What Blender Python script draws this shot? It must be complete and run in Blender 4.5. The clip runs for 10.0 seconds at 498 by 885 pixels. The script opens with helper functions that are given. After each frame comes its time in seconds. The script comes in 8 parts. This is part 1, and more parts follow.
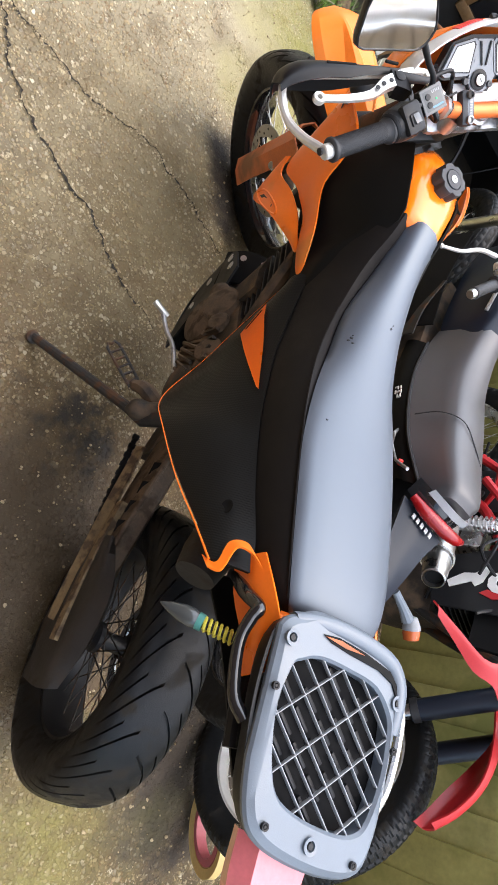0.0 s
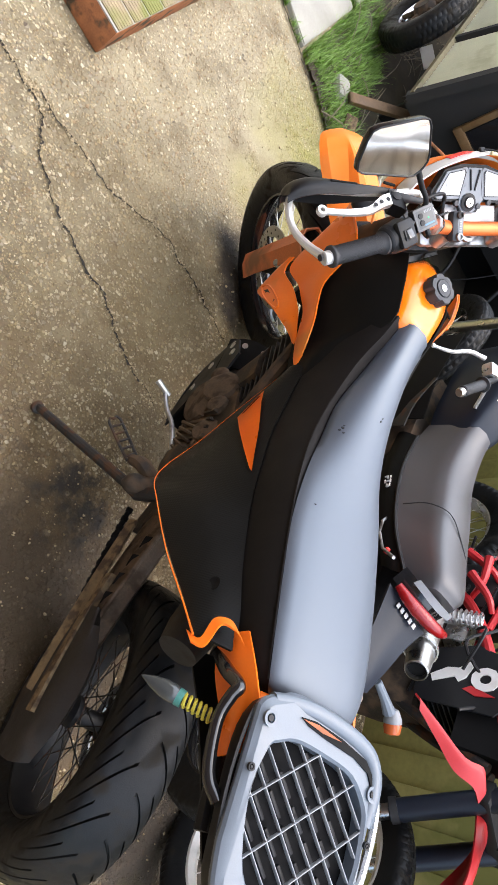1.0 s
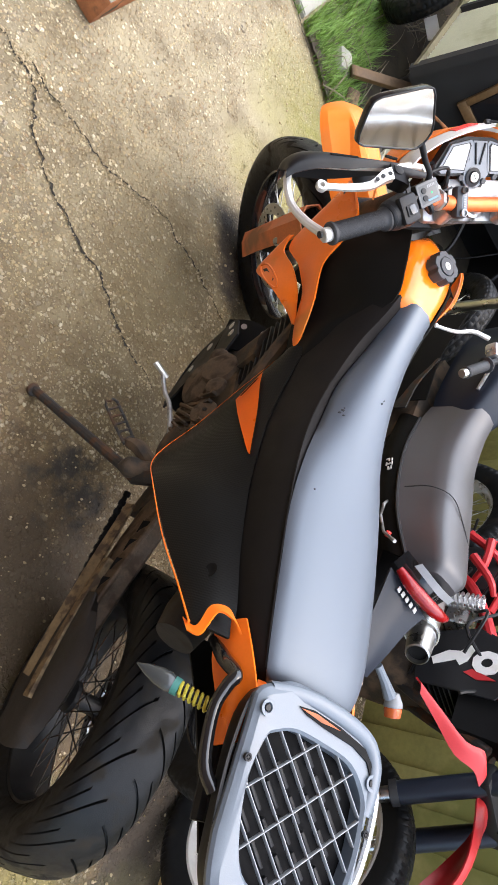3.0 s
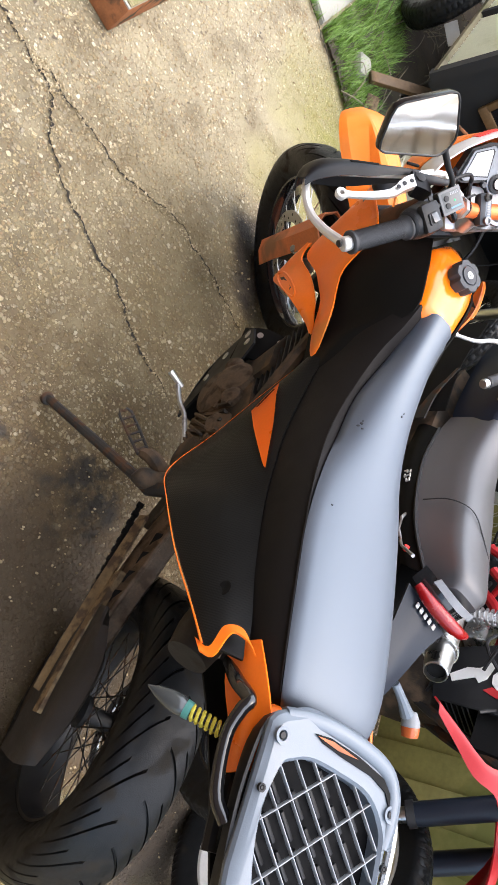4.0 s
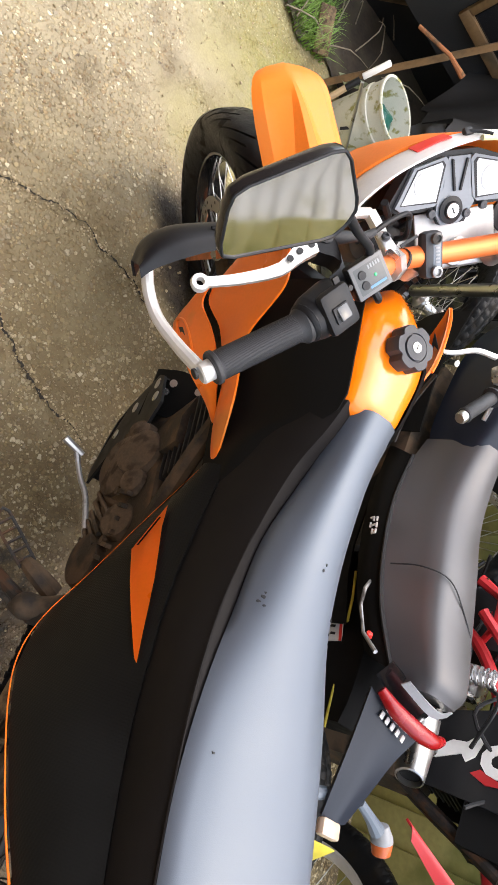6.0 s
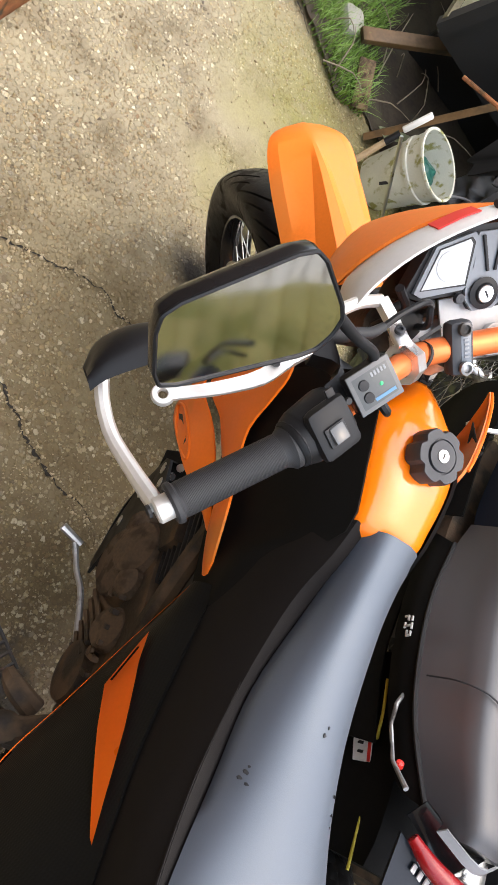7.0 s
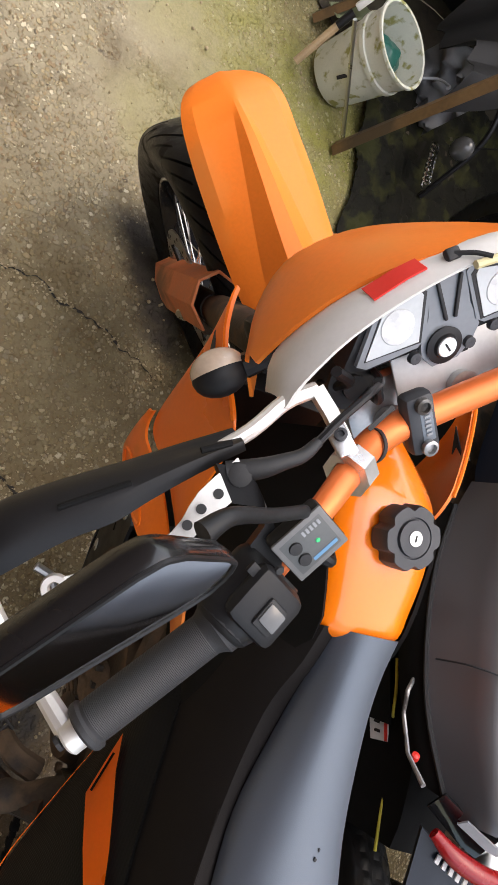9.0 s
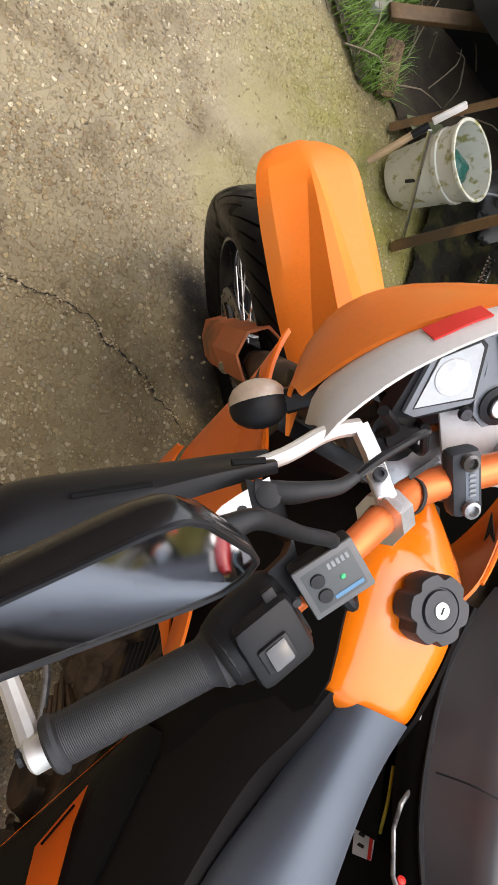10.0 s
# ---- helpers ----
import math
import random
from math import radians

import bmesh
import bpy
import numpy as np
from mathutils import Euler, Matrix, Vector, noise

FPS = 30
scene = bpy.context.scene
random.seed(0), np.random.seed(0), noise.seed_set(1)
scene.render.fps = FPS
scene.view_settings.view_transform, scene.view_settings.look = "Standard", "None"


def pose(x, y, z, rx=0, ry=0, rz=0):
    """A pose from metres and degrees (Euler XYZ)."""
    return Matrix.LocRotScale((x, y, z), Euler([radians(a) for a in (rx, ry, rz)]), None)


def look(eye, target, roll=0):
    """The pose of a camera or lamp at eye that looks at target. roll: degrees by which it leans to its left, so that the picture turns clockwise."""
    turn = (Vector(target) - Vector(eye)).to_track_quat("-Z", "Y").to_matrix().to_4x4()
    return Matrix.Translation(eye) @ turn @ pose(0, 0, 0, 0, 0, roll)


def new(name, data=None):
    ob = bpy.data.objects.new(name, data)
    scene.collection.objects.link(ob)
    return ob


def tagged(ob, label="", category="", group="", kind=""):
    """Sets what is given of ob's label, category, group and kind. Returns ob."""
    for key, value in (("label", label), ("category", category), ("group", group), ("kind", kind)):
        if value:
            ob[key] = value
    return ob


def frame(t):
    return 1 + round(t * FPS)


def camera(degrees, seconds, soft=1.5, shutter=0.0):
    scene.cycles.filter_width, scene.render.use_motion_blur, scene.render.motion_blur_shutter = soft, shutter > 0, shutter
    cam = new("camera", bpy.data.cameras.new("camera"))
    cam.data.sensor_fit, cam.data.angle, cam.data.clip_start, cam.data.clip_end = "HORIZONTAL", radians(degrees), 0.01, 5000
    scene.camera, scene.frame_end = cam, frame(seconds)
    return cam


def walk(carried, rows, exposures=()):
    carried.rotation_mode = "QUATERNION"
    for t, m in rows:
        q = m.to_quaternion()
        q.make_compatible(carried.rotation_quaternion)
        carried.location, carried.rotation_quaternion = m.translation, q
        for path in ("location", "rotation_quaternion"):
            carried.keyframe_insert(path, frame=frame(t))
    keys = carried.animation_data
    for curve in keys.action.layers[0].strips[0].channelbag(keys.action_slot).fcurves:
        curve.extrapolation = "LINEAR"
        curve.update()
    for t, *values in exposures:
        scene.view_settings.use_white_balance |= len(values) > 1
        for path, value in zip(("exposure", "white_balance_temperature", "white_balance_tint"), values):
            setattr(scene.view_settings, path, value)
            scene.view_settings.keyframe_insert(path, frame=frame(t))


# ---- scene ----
cam = camera(41.77, 10.0)
PATH = [
    (0, -0.7294, -0.0358, 1.5410, 5.60, -45.64, 25.73),
    (0.5, -0.7336, -0.0346, 1.5610, 5.68, -46.24, 29.53),
    (1, -0.7544, -0.0539, 1.5726, 9.17, -46.64, 30.52),
    (1.5, -0.7595, -0.0495, 1.5771, 10.39, -47.58, 30.58),
    (2, -0.7608, -0.0297, 1.5721, 10.36, -47.36, 33.23),
    (2.5, -0.7573, -0.0279, 1.5696, 9.40, -47.35, 32.94),
    (2.7, -0.7497, -0.0363, 1.5657, 8.13, -46.85, 31.56),
    (3.8, -0.7255, -0.0287, 1.5488, 7.49, -45.80, 29.57),
    (4, -0.7316, -0.0127, 1.5426, 7.52, -45.18, 31.21),
    (4.5, -0.7130, 0.0489, 1.5248, 6.19, -44.10, 31.21),
    (5, -0.6690, 0.2280, 1.5143, 5.24, -44.68, 25.26),
    (5.5, -0.6342, 0.3662, 1.5136, 3.45, -44.36, 22.62),
    (6, -0.6135, 0.5013, 1.4756, 3.53, -43.59, 25.44),
    (6.2, -0.6078, 0.5401, 1.4716, 4.66, -42.14, 27.25),
    (7.3, -0.5018, 0.7239, 1.4069, 6.23, -38.75, 26.69),
    (7.5, -0.4932, 0.7794, 1.4004, 5.73, -37.81, 19.48),
    (8, -0.4889, 0.8639, 1.4050, 3.51, -38.00, 15.65),
    (8.5, -0.4941, 0.9049, 1.3991, 2.76, -37.87, 17.31),
    (9, -0.5036, 0.9201, 1.4005, 2.21, -37.36, 16.49),
    (9.5, -0.5069, 0.9138, 1.3919, 0.46, -37.64, 19.37),
    (10, -0.4744, 0.8779, 1.3683, 3.15, -35.99, 27.87),
]
walk(cam, [(t, pose(x, y, z, rx, ry, rz)) for t, x, y, z, rx, ry, rz in PATH], [(0.0, 1.47, 6380, 11), (2.7, 1.51, 6350, 11), (4.0, 1.59, 6400, 11), (4.7, 1.51, 6450, 11), (6.0, 1.49, 6720, 11), (7.5, 1.13, 6650, 10), (8.5, 0.96, 6750, 11), (9.2, 0.88, 6780, 12), (10.0, 0.94, 6750, 11)])

# ---- light ----
world = bpy.data.worlds.new("sky")
scene.world = world
world.use_nodes = True
wn = world.node_tree.nodes
sky = wn.new("ShaderNodeTexSky")
sky.sky_type = "NISHITA"
sky.sun_disc = False
sky.sun_elevation, sky.sun_rotation = radians(74), radians(45)
sky.air_density, sky.dust_density = 1.6, 3.0
wn["Background"].inputs["Strength"].default_value = 0.15
world.node_tree.links.new(sky.outputs[0], wn["Background"].inputs["Color"])
sun = new("sun", bpy.data.lights.new("sun", "SUN"))
sun.data.energy, sun.data.angle, sun.data.color = 2.0, radians(130), (1.0, 0.97, 0.94)
sun.matrix_world = look((0.9, 1.9, 4.6), (0, 1, 0))

# ---- materials ----


def mat(name, color, rough=0.5, metal=0.0, spread=0.15, scale=30.0, bump=0.1, fine=200.0, coat=0.0, dirt=None, dirt_scale=6.0, dirt_amount=0.5, dirt_rough=0.9, spec=0.5, transmission=0.0):
    """A surface of one base colour with coarse and fine variation, relief, and dirt in patches."""
    m = bpy.data.materials.new(name)
    m.use_nodes = True
    nt = m.node_tree
    n, l = nt.nodes, nt.links
    p = n["Principled BSDF"]
    tex = n.new("ShaderNodeTexCoord")

    def noise_tex(s, detail=4.0):
        t = n.new("ShaderNodeTexNoise")
        t.inputs["Scale"].default_value, t.inputs["Detail"].default_value = s, detail
        l.new(tex.outputs["Object"], t.inputs["Vector"])
        return t

    coarse, grain = noise_tex(scale), noise_tex(fine, 2.0)
    both = n.new("ShaderNodeMath")
    both.operation = "MULTIPLY_ADD"
    l.new(grain.outputs[0], both.inputs[0])
    both.inputs[1].default_value = 0.5
    l.new(coarse.outputs[0], both.inputs[2])
    ramp = n.new("ShaderNodeMapRange")
    ramp.inputs[1].default_value, ramp.inputs[2].default_value = 0.45, 1.05
    ramp.inputs[3].default_value, ramp.inputs[4].default_value = 1 - spread, 1 + spread
    l.new(both.outputs[0], ramp.inputs[0])
    mul = n.new("ShaderNodeVectorMath")
    mul.operation = "SCALE"
    mul.inputs[0].default_value = color
    l.new(ramp.outputs[0], mul.inputs["Scale"])
    p.inputs["Roughness"].default_value, p.inputs["Metallic"].default_value = rough, metal
    p.inputs["Specular IOR Level"].default_value = spec
    p.inputs["Coat Weight"].default_value = coat
    p.inputs["Transmission Weight"].default_value = transmission
    rr = n.new("ShaderNodeMapRange")
    rr.inputs[1].default_value, rr.inputs[2].default_value = 0.3, 0.7
    rr.inputs[3].default_value, rr.inputs[4].default_value = max(0.02, rough - 0.08), min(1, rough + 0.08)
    l.new(coarse.outputs[0], rr.inputs[0])
    out_color, out_rough = mul.outputs[0], rr.outputs[0]
    if dirt:
        patch = noise_tex(dirt_scale, 8.0)
        pr = n.new("ShaderNodeMapRange")
        pr.inputs[1].default_value, pr.inputs[2].default_value = 0.62 - 0.3 * dirt_amount, 0.72 - 0.25 * dirt_amount
        l.new(patch.outputs[0], pr.inputs[0])
        mix = n.new("ShaderNodeMix")
        mix.data_type = "RGBA"
        mix.inputs[7].default_value = (*dirt, 1)
        l.new(pr.outputs[0], mix.inputs[0])
        l.new(out_color, mix.inputs[6])
        out_color = mix.outputs[2]
        mr = n.new("ShaderNodeMix")
        mr.inputs[3].default_value = dirt_rough
        l.new(pr.outputs[0], mr.inputs[0])
        l.new(out_rough, mr.inputs[2])
        out_rough = mr.outputs[0]
    l.new(out_color, p.inputs["Base Color"])
    l.new(out_rough, p.inputs["Roughness"])
    if bump:
        b = n.new("ShaderNodeBump")
        b.inputs["Strength"].default_value, b.inputs["Distance"].default_value = bump, 0.002
        l.new(both.outputs[0], b.inputs["Height"])
        l.new(b.outputs[0], p.inputs["Normal"])
    return m


ORANGE = mat("orange plastic", (0.95, 0.185, 0.01), 0.34, spread=0.06, scale=9, bump=0.02, dirt=(0.7, 0.2, 0.03), dirt_scale=5, dirt_amount=0.1, dirt_rough=0.5)
ORANGE_FADED = mat("sun-faded orange plastic", (0.93, 0.22, 0.022), 0.42, spec=0.35, spread=0.08, scale=7, bump=0.02, dirt=(0.88, 0.27, 0.05), dirt_scale=4, dirt_amount=0.25, dirt_rough=0.55)
ORANGE_GLOSS = mat("orange tank plastic", (0.97, 0.21, 0.004), 0.18, spread=0.05, scale=9, bump=0.015, coat=0.6)
ORANGE_DULL = mat("faded orange plastic", (0.55, 0.13, 0.04), 0.6, spread=0.12, scale=14, bump=0.05, dirt=(0.22, 0.1, 0.05), dirt_amount=0.5)
ORANGE_METAL = mat("orange anodised alloy", (0.85, 0.2, 0.05), 0.36, 0.35, spread=0.06, scale=40, bump=0.03)
# seat top: the sky-lit tone of the vinyl, paler than its sides
SEAT = mat("lit grey-black seat vinyl", (0.074, 0.087, 0.111), 0.5, spread=0.12, scale=6, fine=900, bump=0.12, spec=1.0)
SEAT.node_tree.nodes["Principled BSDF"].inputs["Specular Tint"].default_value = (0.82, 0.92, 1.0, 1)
SEAT.node_tree.nodes["Principled BSDF"].inputs["Coat Weight"].default_value = 0.16
SEAT.node_tree.nodes["Principled BSDF"].inputs["Coat Roughness"].default_value = 0.45
SEAT.node_tree.nodes["Principled BSDF"].inputs["Coat IOR"].default_value = 1.6
SEAT_WORN = mat("worn brown-black seat vinyl", (0.045, 0.042, 0.045), 0.5, spread=0.12, scale=8, fine=900, bump=0.12, spec=0.9)
SEAT_WORN.node_tree.nodes["Principled BSDF"].inputs["Coat Weight"].default_value = 0.2
SEAT_WORN.node_tree.nodes["Principled BSDF"].inputs["Coat Roughness"].default_value = 0.36
# same vinyl as the seat top, darkened to carry the shade of the flanks
SEAT_SIDE = mat("shaded seat side vinyl", (0.009, 0.0075, 0.007), 0.6, spread=0.15, scale=18, fine=900, bump=0.2, spec=0.16)
PANEL = mat("black side plastic", (0.006, 0.0057, 0.0052), 0.6, spec=0.1, spread=0.1, scale=12, bump=0.05)
BLACK = mat("black plastic", (0.011, 0.011, 0.012), 0.45, spec=0.3, spread=0.15, scale=25, bump=0.1)
GLOSS_BLACK = mat("gloss black plastic", (0.01, 0.01, 0.011), 0.12, spread=0.1, scale=20, bump=0.02, coat=0.5)
SATIN_BLACK = mat("satin black plastic", (0.008, 0.008, 0.009), 0.24, spread=0.1, scale=20, bump=0.03, coat=0.2)
CAP_PLASTIC = mat("worn grey-black plastic", (0.035, 0.037, 0.042), 0.5, spread=0.15, scale=30, bump=0.1)
RUBBER = mat("black rubber", (0.014, 0.014, 0.015), 0.62, spread=0.2, scale=40, bump=0.2)
TYRE = mat("tyre rubber", (0.009, 0.0095, 0.01), 0.4, spec=0.2, spread=0.3, scale=60, fine=500, bump=0.35, dirt=(0.02, 0.017, 0.013), dirt_amount=0.3, dirt_scale=22)
GREY_PLASTIC = mat("grey rack plastic", (0.12, 0.145, 0.175), 0.4, spec=0.8, spread=0.1, scale=15, fine=700, bump=0.12)
STEEL = mat("bare steel", (0.55, 0.54, 0.52), 0.32, 1.0, spread=0.1, scale=30, bump=0.05)
ALLOY = mat("cast alloy", (0.7, 0.7, 0.7), 0.3, 0.9, spread=0.12, scale=35, bump=0.05)
CHROME = mat("chrome", (0.75, 0.75, 0.76), 0.12, 1.0, spread=0.04, scale=20, bump=0.0)
WHITE_METAL = mat("brushed white alloy", (0.78, 0.76, 0.72), 0.38, 0.55, spread=0.08, scale=40, bump=0.06)
GRIMY = mat("grimy engine casting", (0.036, 0.025, 0.016), 0.7, 0.1, spread=0.5, scale=22, bump=0.8, dirt=(0.13, 0.085, 0.05), dirt_scale=14, dirt_amount=0.55)
GRIMY_TAN = mat("muddy swingarm alloy", (0.095, 0.062, 0.036), 0.72, 0.1, spread=0.45, scale=28, bump=0.7, dirt=(0.05, 0.03, 0.015), dirt_scale=30, dirt_amount=0.4)
OILY = mat("oily black-brown plastic", (0.016, 0.012, 0.009), 0.6, spread=0.4, scale=25, bump=0.4, dirt=(0.035, 0.024, 0.015), dirt_scale=16, dirt_amount=0.3)
MUD_PALE = mat("dried mud on plastic", (0.17, 0.115, 0.055), 0.8, spread=0.4, scale=30, bump=0.6, dirt=(0.06, 0.036, 0.018), dirt_scale=35, dirt_amount=0.45)
RUST = mat("rusty black steel", (0.03, 0.027, 0.025), 0.6, 0.3, spread=0.4, scale=40, bump=0.3, dirt=(0.1, 0.05, 0.025), dirt_scale=25, dirt_amount=0.4)
WHITE = mat("white plastic", (0.72, 0.7, 0.67), 0.45, spread=0.06, scale=12, bump=0.02, dirt=(0.5, 0.44, 0.35), dirt_amount=0.2)
RED = mat("red plastic", (0.46, 0.02, 0.024), 0.4, spread=0.1, scale=12, bump=0.03)
RED_LIGHT = mat("bright red sticker", (0.8, 0.04, 0.03), 0.4, spread=0.06, scale=20, bump=0.02)
RED_LENS = mat("red lens", (0.26, 0.004, 0.006), 0.25, spread=0.1, scale=40, bump=0.05, coat=0.1)
PINK_LENS = mat("faded red lens", (0.75, 0.2, 0.22), 0.15, spread=0.1, scale=40, bump=0.05, coat=0.5)
ORANGE_DEEP = mat("orange fork-guard plastic", (0.66, 0.19, 0.06), 0.55, spread=0.2, scale=12, bump=0.05, dirt=(0.3, 0.15, 0.08), dirt_amount=0.35)
AMBER = mat("amber lens", (0.5, 0.11, 0.03), 0.2, spread=0.1, scale=60, bump=0.1)
CLEAR_LENS = mat("cloudy clear lens", (0.52, 0.4, 0.3), 0.2, spread=0.12, scale=60, bump=0.1, coat=0.4)
YELLOW = mat("yellow plastic", (0.55, 0.46, 0.05), 0.5, spread=0.1, scale=20, bump=0.05)
GLASS_MIRROR = mat("mirror", (0.95, 0.95, 0.95), 0.02, 1.0, spread=0.01, scale=5, bump=0.0)

CARBON = mat("carbon-look plastic", (0.0065, 0.0065, 0.006), 0.42, spec=0.14, spread=0.1, scale=12, bump=0.05)
_n, _l = CARBON.node_tree.nodes, CARBON.node_tree.links
_t, _w1, _w2, _mx, _b = _n.new("ShaderNodeTexCoord"), _n.new("ShaderNodeTexWave"), _n.new("ShaderNodeTexWave"), _n.new("ShaderNodeMath"), _n.new("ShaderNodeBump")
_w1.bands_direction, _w2.bands_direction = "Y", "Z"
for _w in (_w1, _w2):
    _w.inputs["Scale"].default_value = 75.0
    _l.new(_t.outputs["Object"], _w.inputs["Vector"])
_mx.operation = "MULTIPLY"
_l.new(_w1.outputs[1], _mx.inputs[0])
_l.new(_w2.outputs[1], _mx.inputs[1])
_b.inputs["Strength"].default_value, _b.inputs["Distance"].default_value = 0.25, 0.0008
_l.new(_mx.outputs[0], _b.inputs["Height"])
_l.new(_b.outputs[0], _n["Principled BSDF"].inputs["Normal"])
SMOKE = mat("smoked lens", (0.05, 0.055, 0.055), 0.15, spread=0.1, scale=50, bump=0.05, coat=0.3)
TEAL = mat("teal plastic", (0.05, 0.2, 0.17), 0.5, spread=0.1)
TWIG = mat("dead twig", (0.24, 0.2, 0.14), 0.8, spread=0.4, scale=30, bump=0.3)
YOKE = mat("dull alloy", (0.42, 0.42, 0.42), 0.4, 0.8, spread=0.2, scale=25, bump=0.1, dirt=(0.12, 0.11, 0.1), dirt_amount=0.35, dirt_scale=20)
GREY_LIGHT = mat("light grey plastic", (0.26, 0.27, 0.28), 0.45, spread=0.12, scale=20, bump=0.05)

GRIP = mat("knurled grip rubber", (0.025, 0.025, 0.027), 0.55, spread=0.1, scale=30, bump=0.05)
_n, _l = GRIP.node_tree.nodes, GRIP.node_tree.links
_t, _v, _b = _n.new("ShaderNodeTexCoord"), _n.new("ShaderNodeTexVoronoi"), _n.new("ShaderNodeBump")
_v.inputs["Scale"].default_value, _v.inputs["Randomness"].default_value = 700.0, 0.1
_l.new(_t.outputs["Object"], _v.inputs["Vector"])
_b.inputs["Strength"].default_value, _b.inputs["Distance"].default_value = 0.25, 0.0006
_b.invert = True
_l.new(_v.outputs["Distance"], _b.inputs["Height"])
_l.new(_b.outputs[0], _n["Principled BSDF"].inputs["Normal"])
GREEN_LED = mat("green lamp", (0.05, 0.55, 0.2), 0.3, spread=0.0, bump=0.0)
BLUE = mat("blue print", (0.1, 0.24, 0.4), 0.5, spread=0.05)
FROST = mat("frosted dial", (0.6, 0.61, 0.62), 0.3, spread=0.1, scale=90, bump=0.05)
DIAL = mat("pale clock face", (0.5, 0.52, 0.53), 0.12, spread=0.08, scale=60, bump=0.0, coat=0.6)
YELLOW_PALE = mat("pale yellow rubber", (0.62, 0.55, 0.3), 0.5, spread=0.1)

BLUE_BLACK = mat("blue-black paint", (0.014, 0.018, 0.027), 0.36, spread=0.12, scale=12, bump=0.04, spec=0.3)
CREAM = mat("cream plastic", (0.62, 0.45, 0.18), 0.5, spread=0.15, scale=15, bump=0.05)
PINK = mat("pink plastic", (0.45, 0.12, 0.14), 0.5, spread=0.15, scale=15, bump=0.05)
TIMBER_PALE = mat("worn pale wood", (0.42, 0.3, 0.17), 0.6, spread=0.25, scale=12, bump=0.15)
LEAF = mat("grey-green leaf", (0.2, 0.23, 0.13), 0.6, spread=0.15, scale=25, bump=0.2)

BLACK_DEEP = mat("dull black plastic", (0.006, 0.006, 0.006), 0.7, spread=0.2, scale=30, bump=0.05, spec=0.15)

# ---- mesh helpers ----


def V(*a):
    return Vector(a)


def spline(pts, n=6, closed=False):
    """A smooth line through the points."""
    p = [Vector(q) for q in pts]
    out, m = [], len(p)
    for i in range(m if closed else m - 1):
        a, b = p[i], p[(i + 1) % m]
        z = p[i - 1] if closed or i else a * 2 - b
        c = p[(i + 2) % m] if closed or i + 2 < m else b * 2 - a
        for k in range(n):
            t = k / n
            out.append(0.5 * (2 * a + (b - z) * t + (2 * z - 5 * a + 4 * b - c) * t * t + (3 * a - z - 3 * b + c) * t ** 3))
    return out if closed else out + [p[-1]]


def loft(rings, bm=None, cap=True, closed=True):
    """Skins rings of equally many points."""
    bm = bm or bmesh.new()
    vs = [[bm.verts.new(p) for p in r] for r in rings]
    n = len(rings[0])
    for a, b in zip(vs, vs[1:]):
        for i in range(n if closed else n - 1):
            j = (i + 1) % n
            bm.faces.new((a[i], a[j], b[j], b[i]))
    if cap and closed:
        bm.faces.new(list(reversed(vs[0])))
        bm.faces.new(vs[-1])
    return bm


def smooth_rings(rings, n=4):
    """More rings between the rings, along smooth lines."""
    lines = [spline([r[i] for r in rings], n) for i in range(len(rings[0]))]
    return [[ln[k] for ln in lines] for k in range(len(lines[0]))]


def tube(pts, r, n=8, bm=None, smooth=5, closed=False):
    """A round bar along a line; r is one radius, or one for each point."""
    rr = r if isinstance(r, (list, tuple)) else [r] * len(pts)
    if smooth > 1:
        line = spline(pts, smooth, closed)
        radii = [v.x for v in spline([(q, 0, 0) for q in rr], smooth, closed)]
    else:
        line, radii = [Vector(p) for p in pts], rr
    m = len(line)
    rings, up = [], None
    for i, p in enumerate(line):
        a = line[i - 1] if i or closed else p
        b = line[(i + 1) % m] if i + 1 < m or closed else p
        d = (b - a).normalized()
        if up is None:
            up = d.orthogonal().normalized()
        up = (up - d * up.dot(d)).normalized()
        side = d.cross(up)
        rings.append([p + radii[i] * (math.cos(t) * up + math.sin(t) * side) for t in [2 * math.pi * k / n for k in range(n)]])
    if closed:
        rings.append(rings[0][:])
        bm = loft(rings, bm, cap=False)
        bmesh.ops.remove_doubles(bm, verts=bm.verts, dist=1e-6)
        return bm
    return loft(rings, bm)


def frame_of(center, axis):
    z = Vector(axis).normalized()
    x = z.orthogonal().normalized()
    return Matrix.Translation(center) @ Matrix((x, z.cross(x), z)).transposed().to_4x4()


def lathe(profile, center=(0, 0, 0), axis=(0, 0, 1), n=24, bm=None, cap=True):
    """Turns a profile of (radius, height) round an axis."""
    m = frame_of(center, axis)
    rings = [[m @ V(r * math.cos(t), r * math.sin(t), h) for t in [2 * math.pi * k / n for k in range(n)]] for r, h in profile]
    return loft(rings, bm, cap=cap)


def ring(profile, center, axis, n=48, bm=None):
    """Turns a closed profile of (radius, height) into a ring."""
    m = frame_of(center, axis)
    rings = [[m @ V(r * math.cos(t), r * math.sin(t), h) for r, h in profile] for t in [2 * math.pi * k / n for k in range(n)]]
    bm = loft(rings + [rings[0][:]], bm, cap=False)
    bmesh.ops.remove_doubles(bm, verts=bm.verts, dist=1e-6)
    return bm


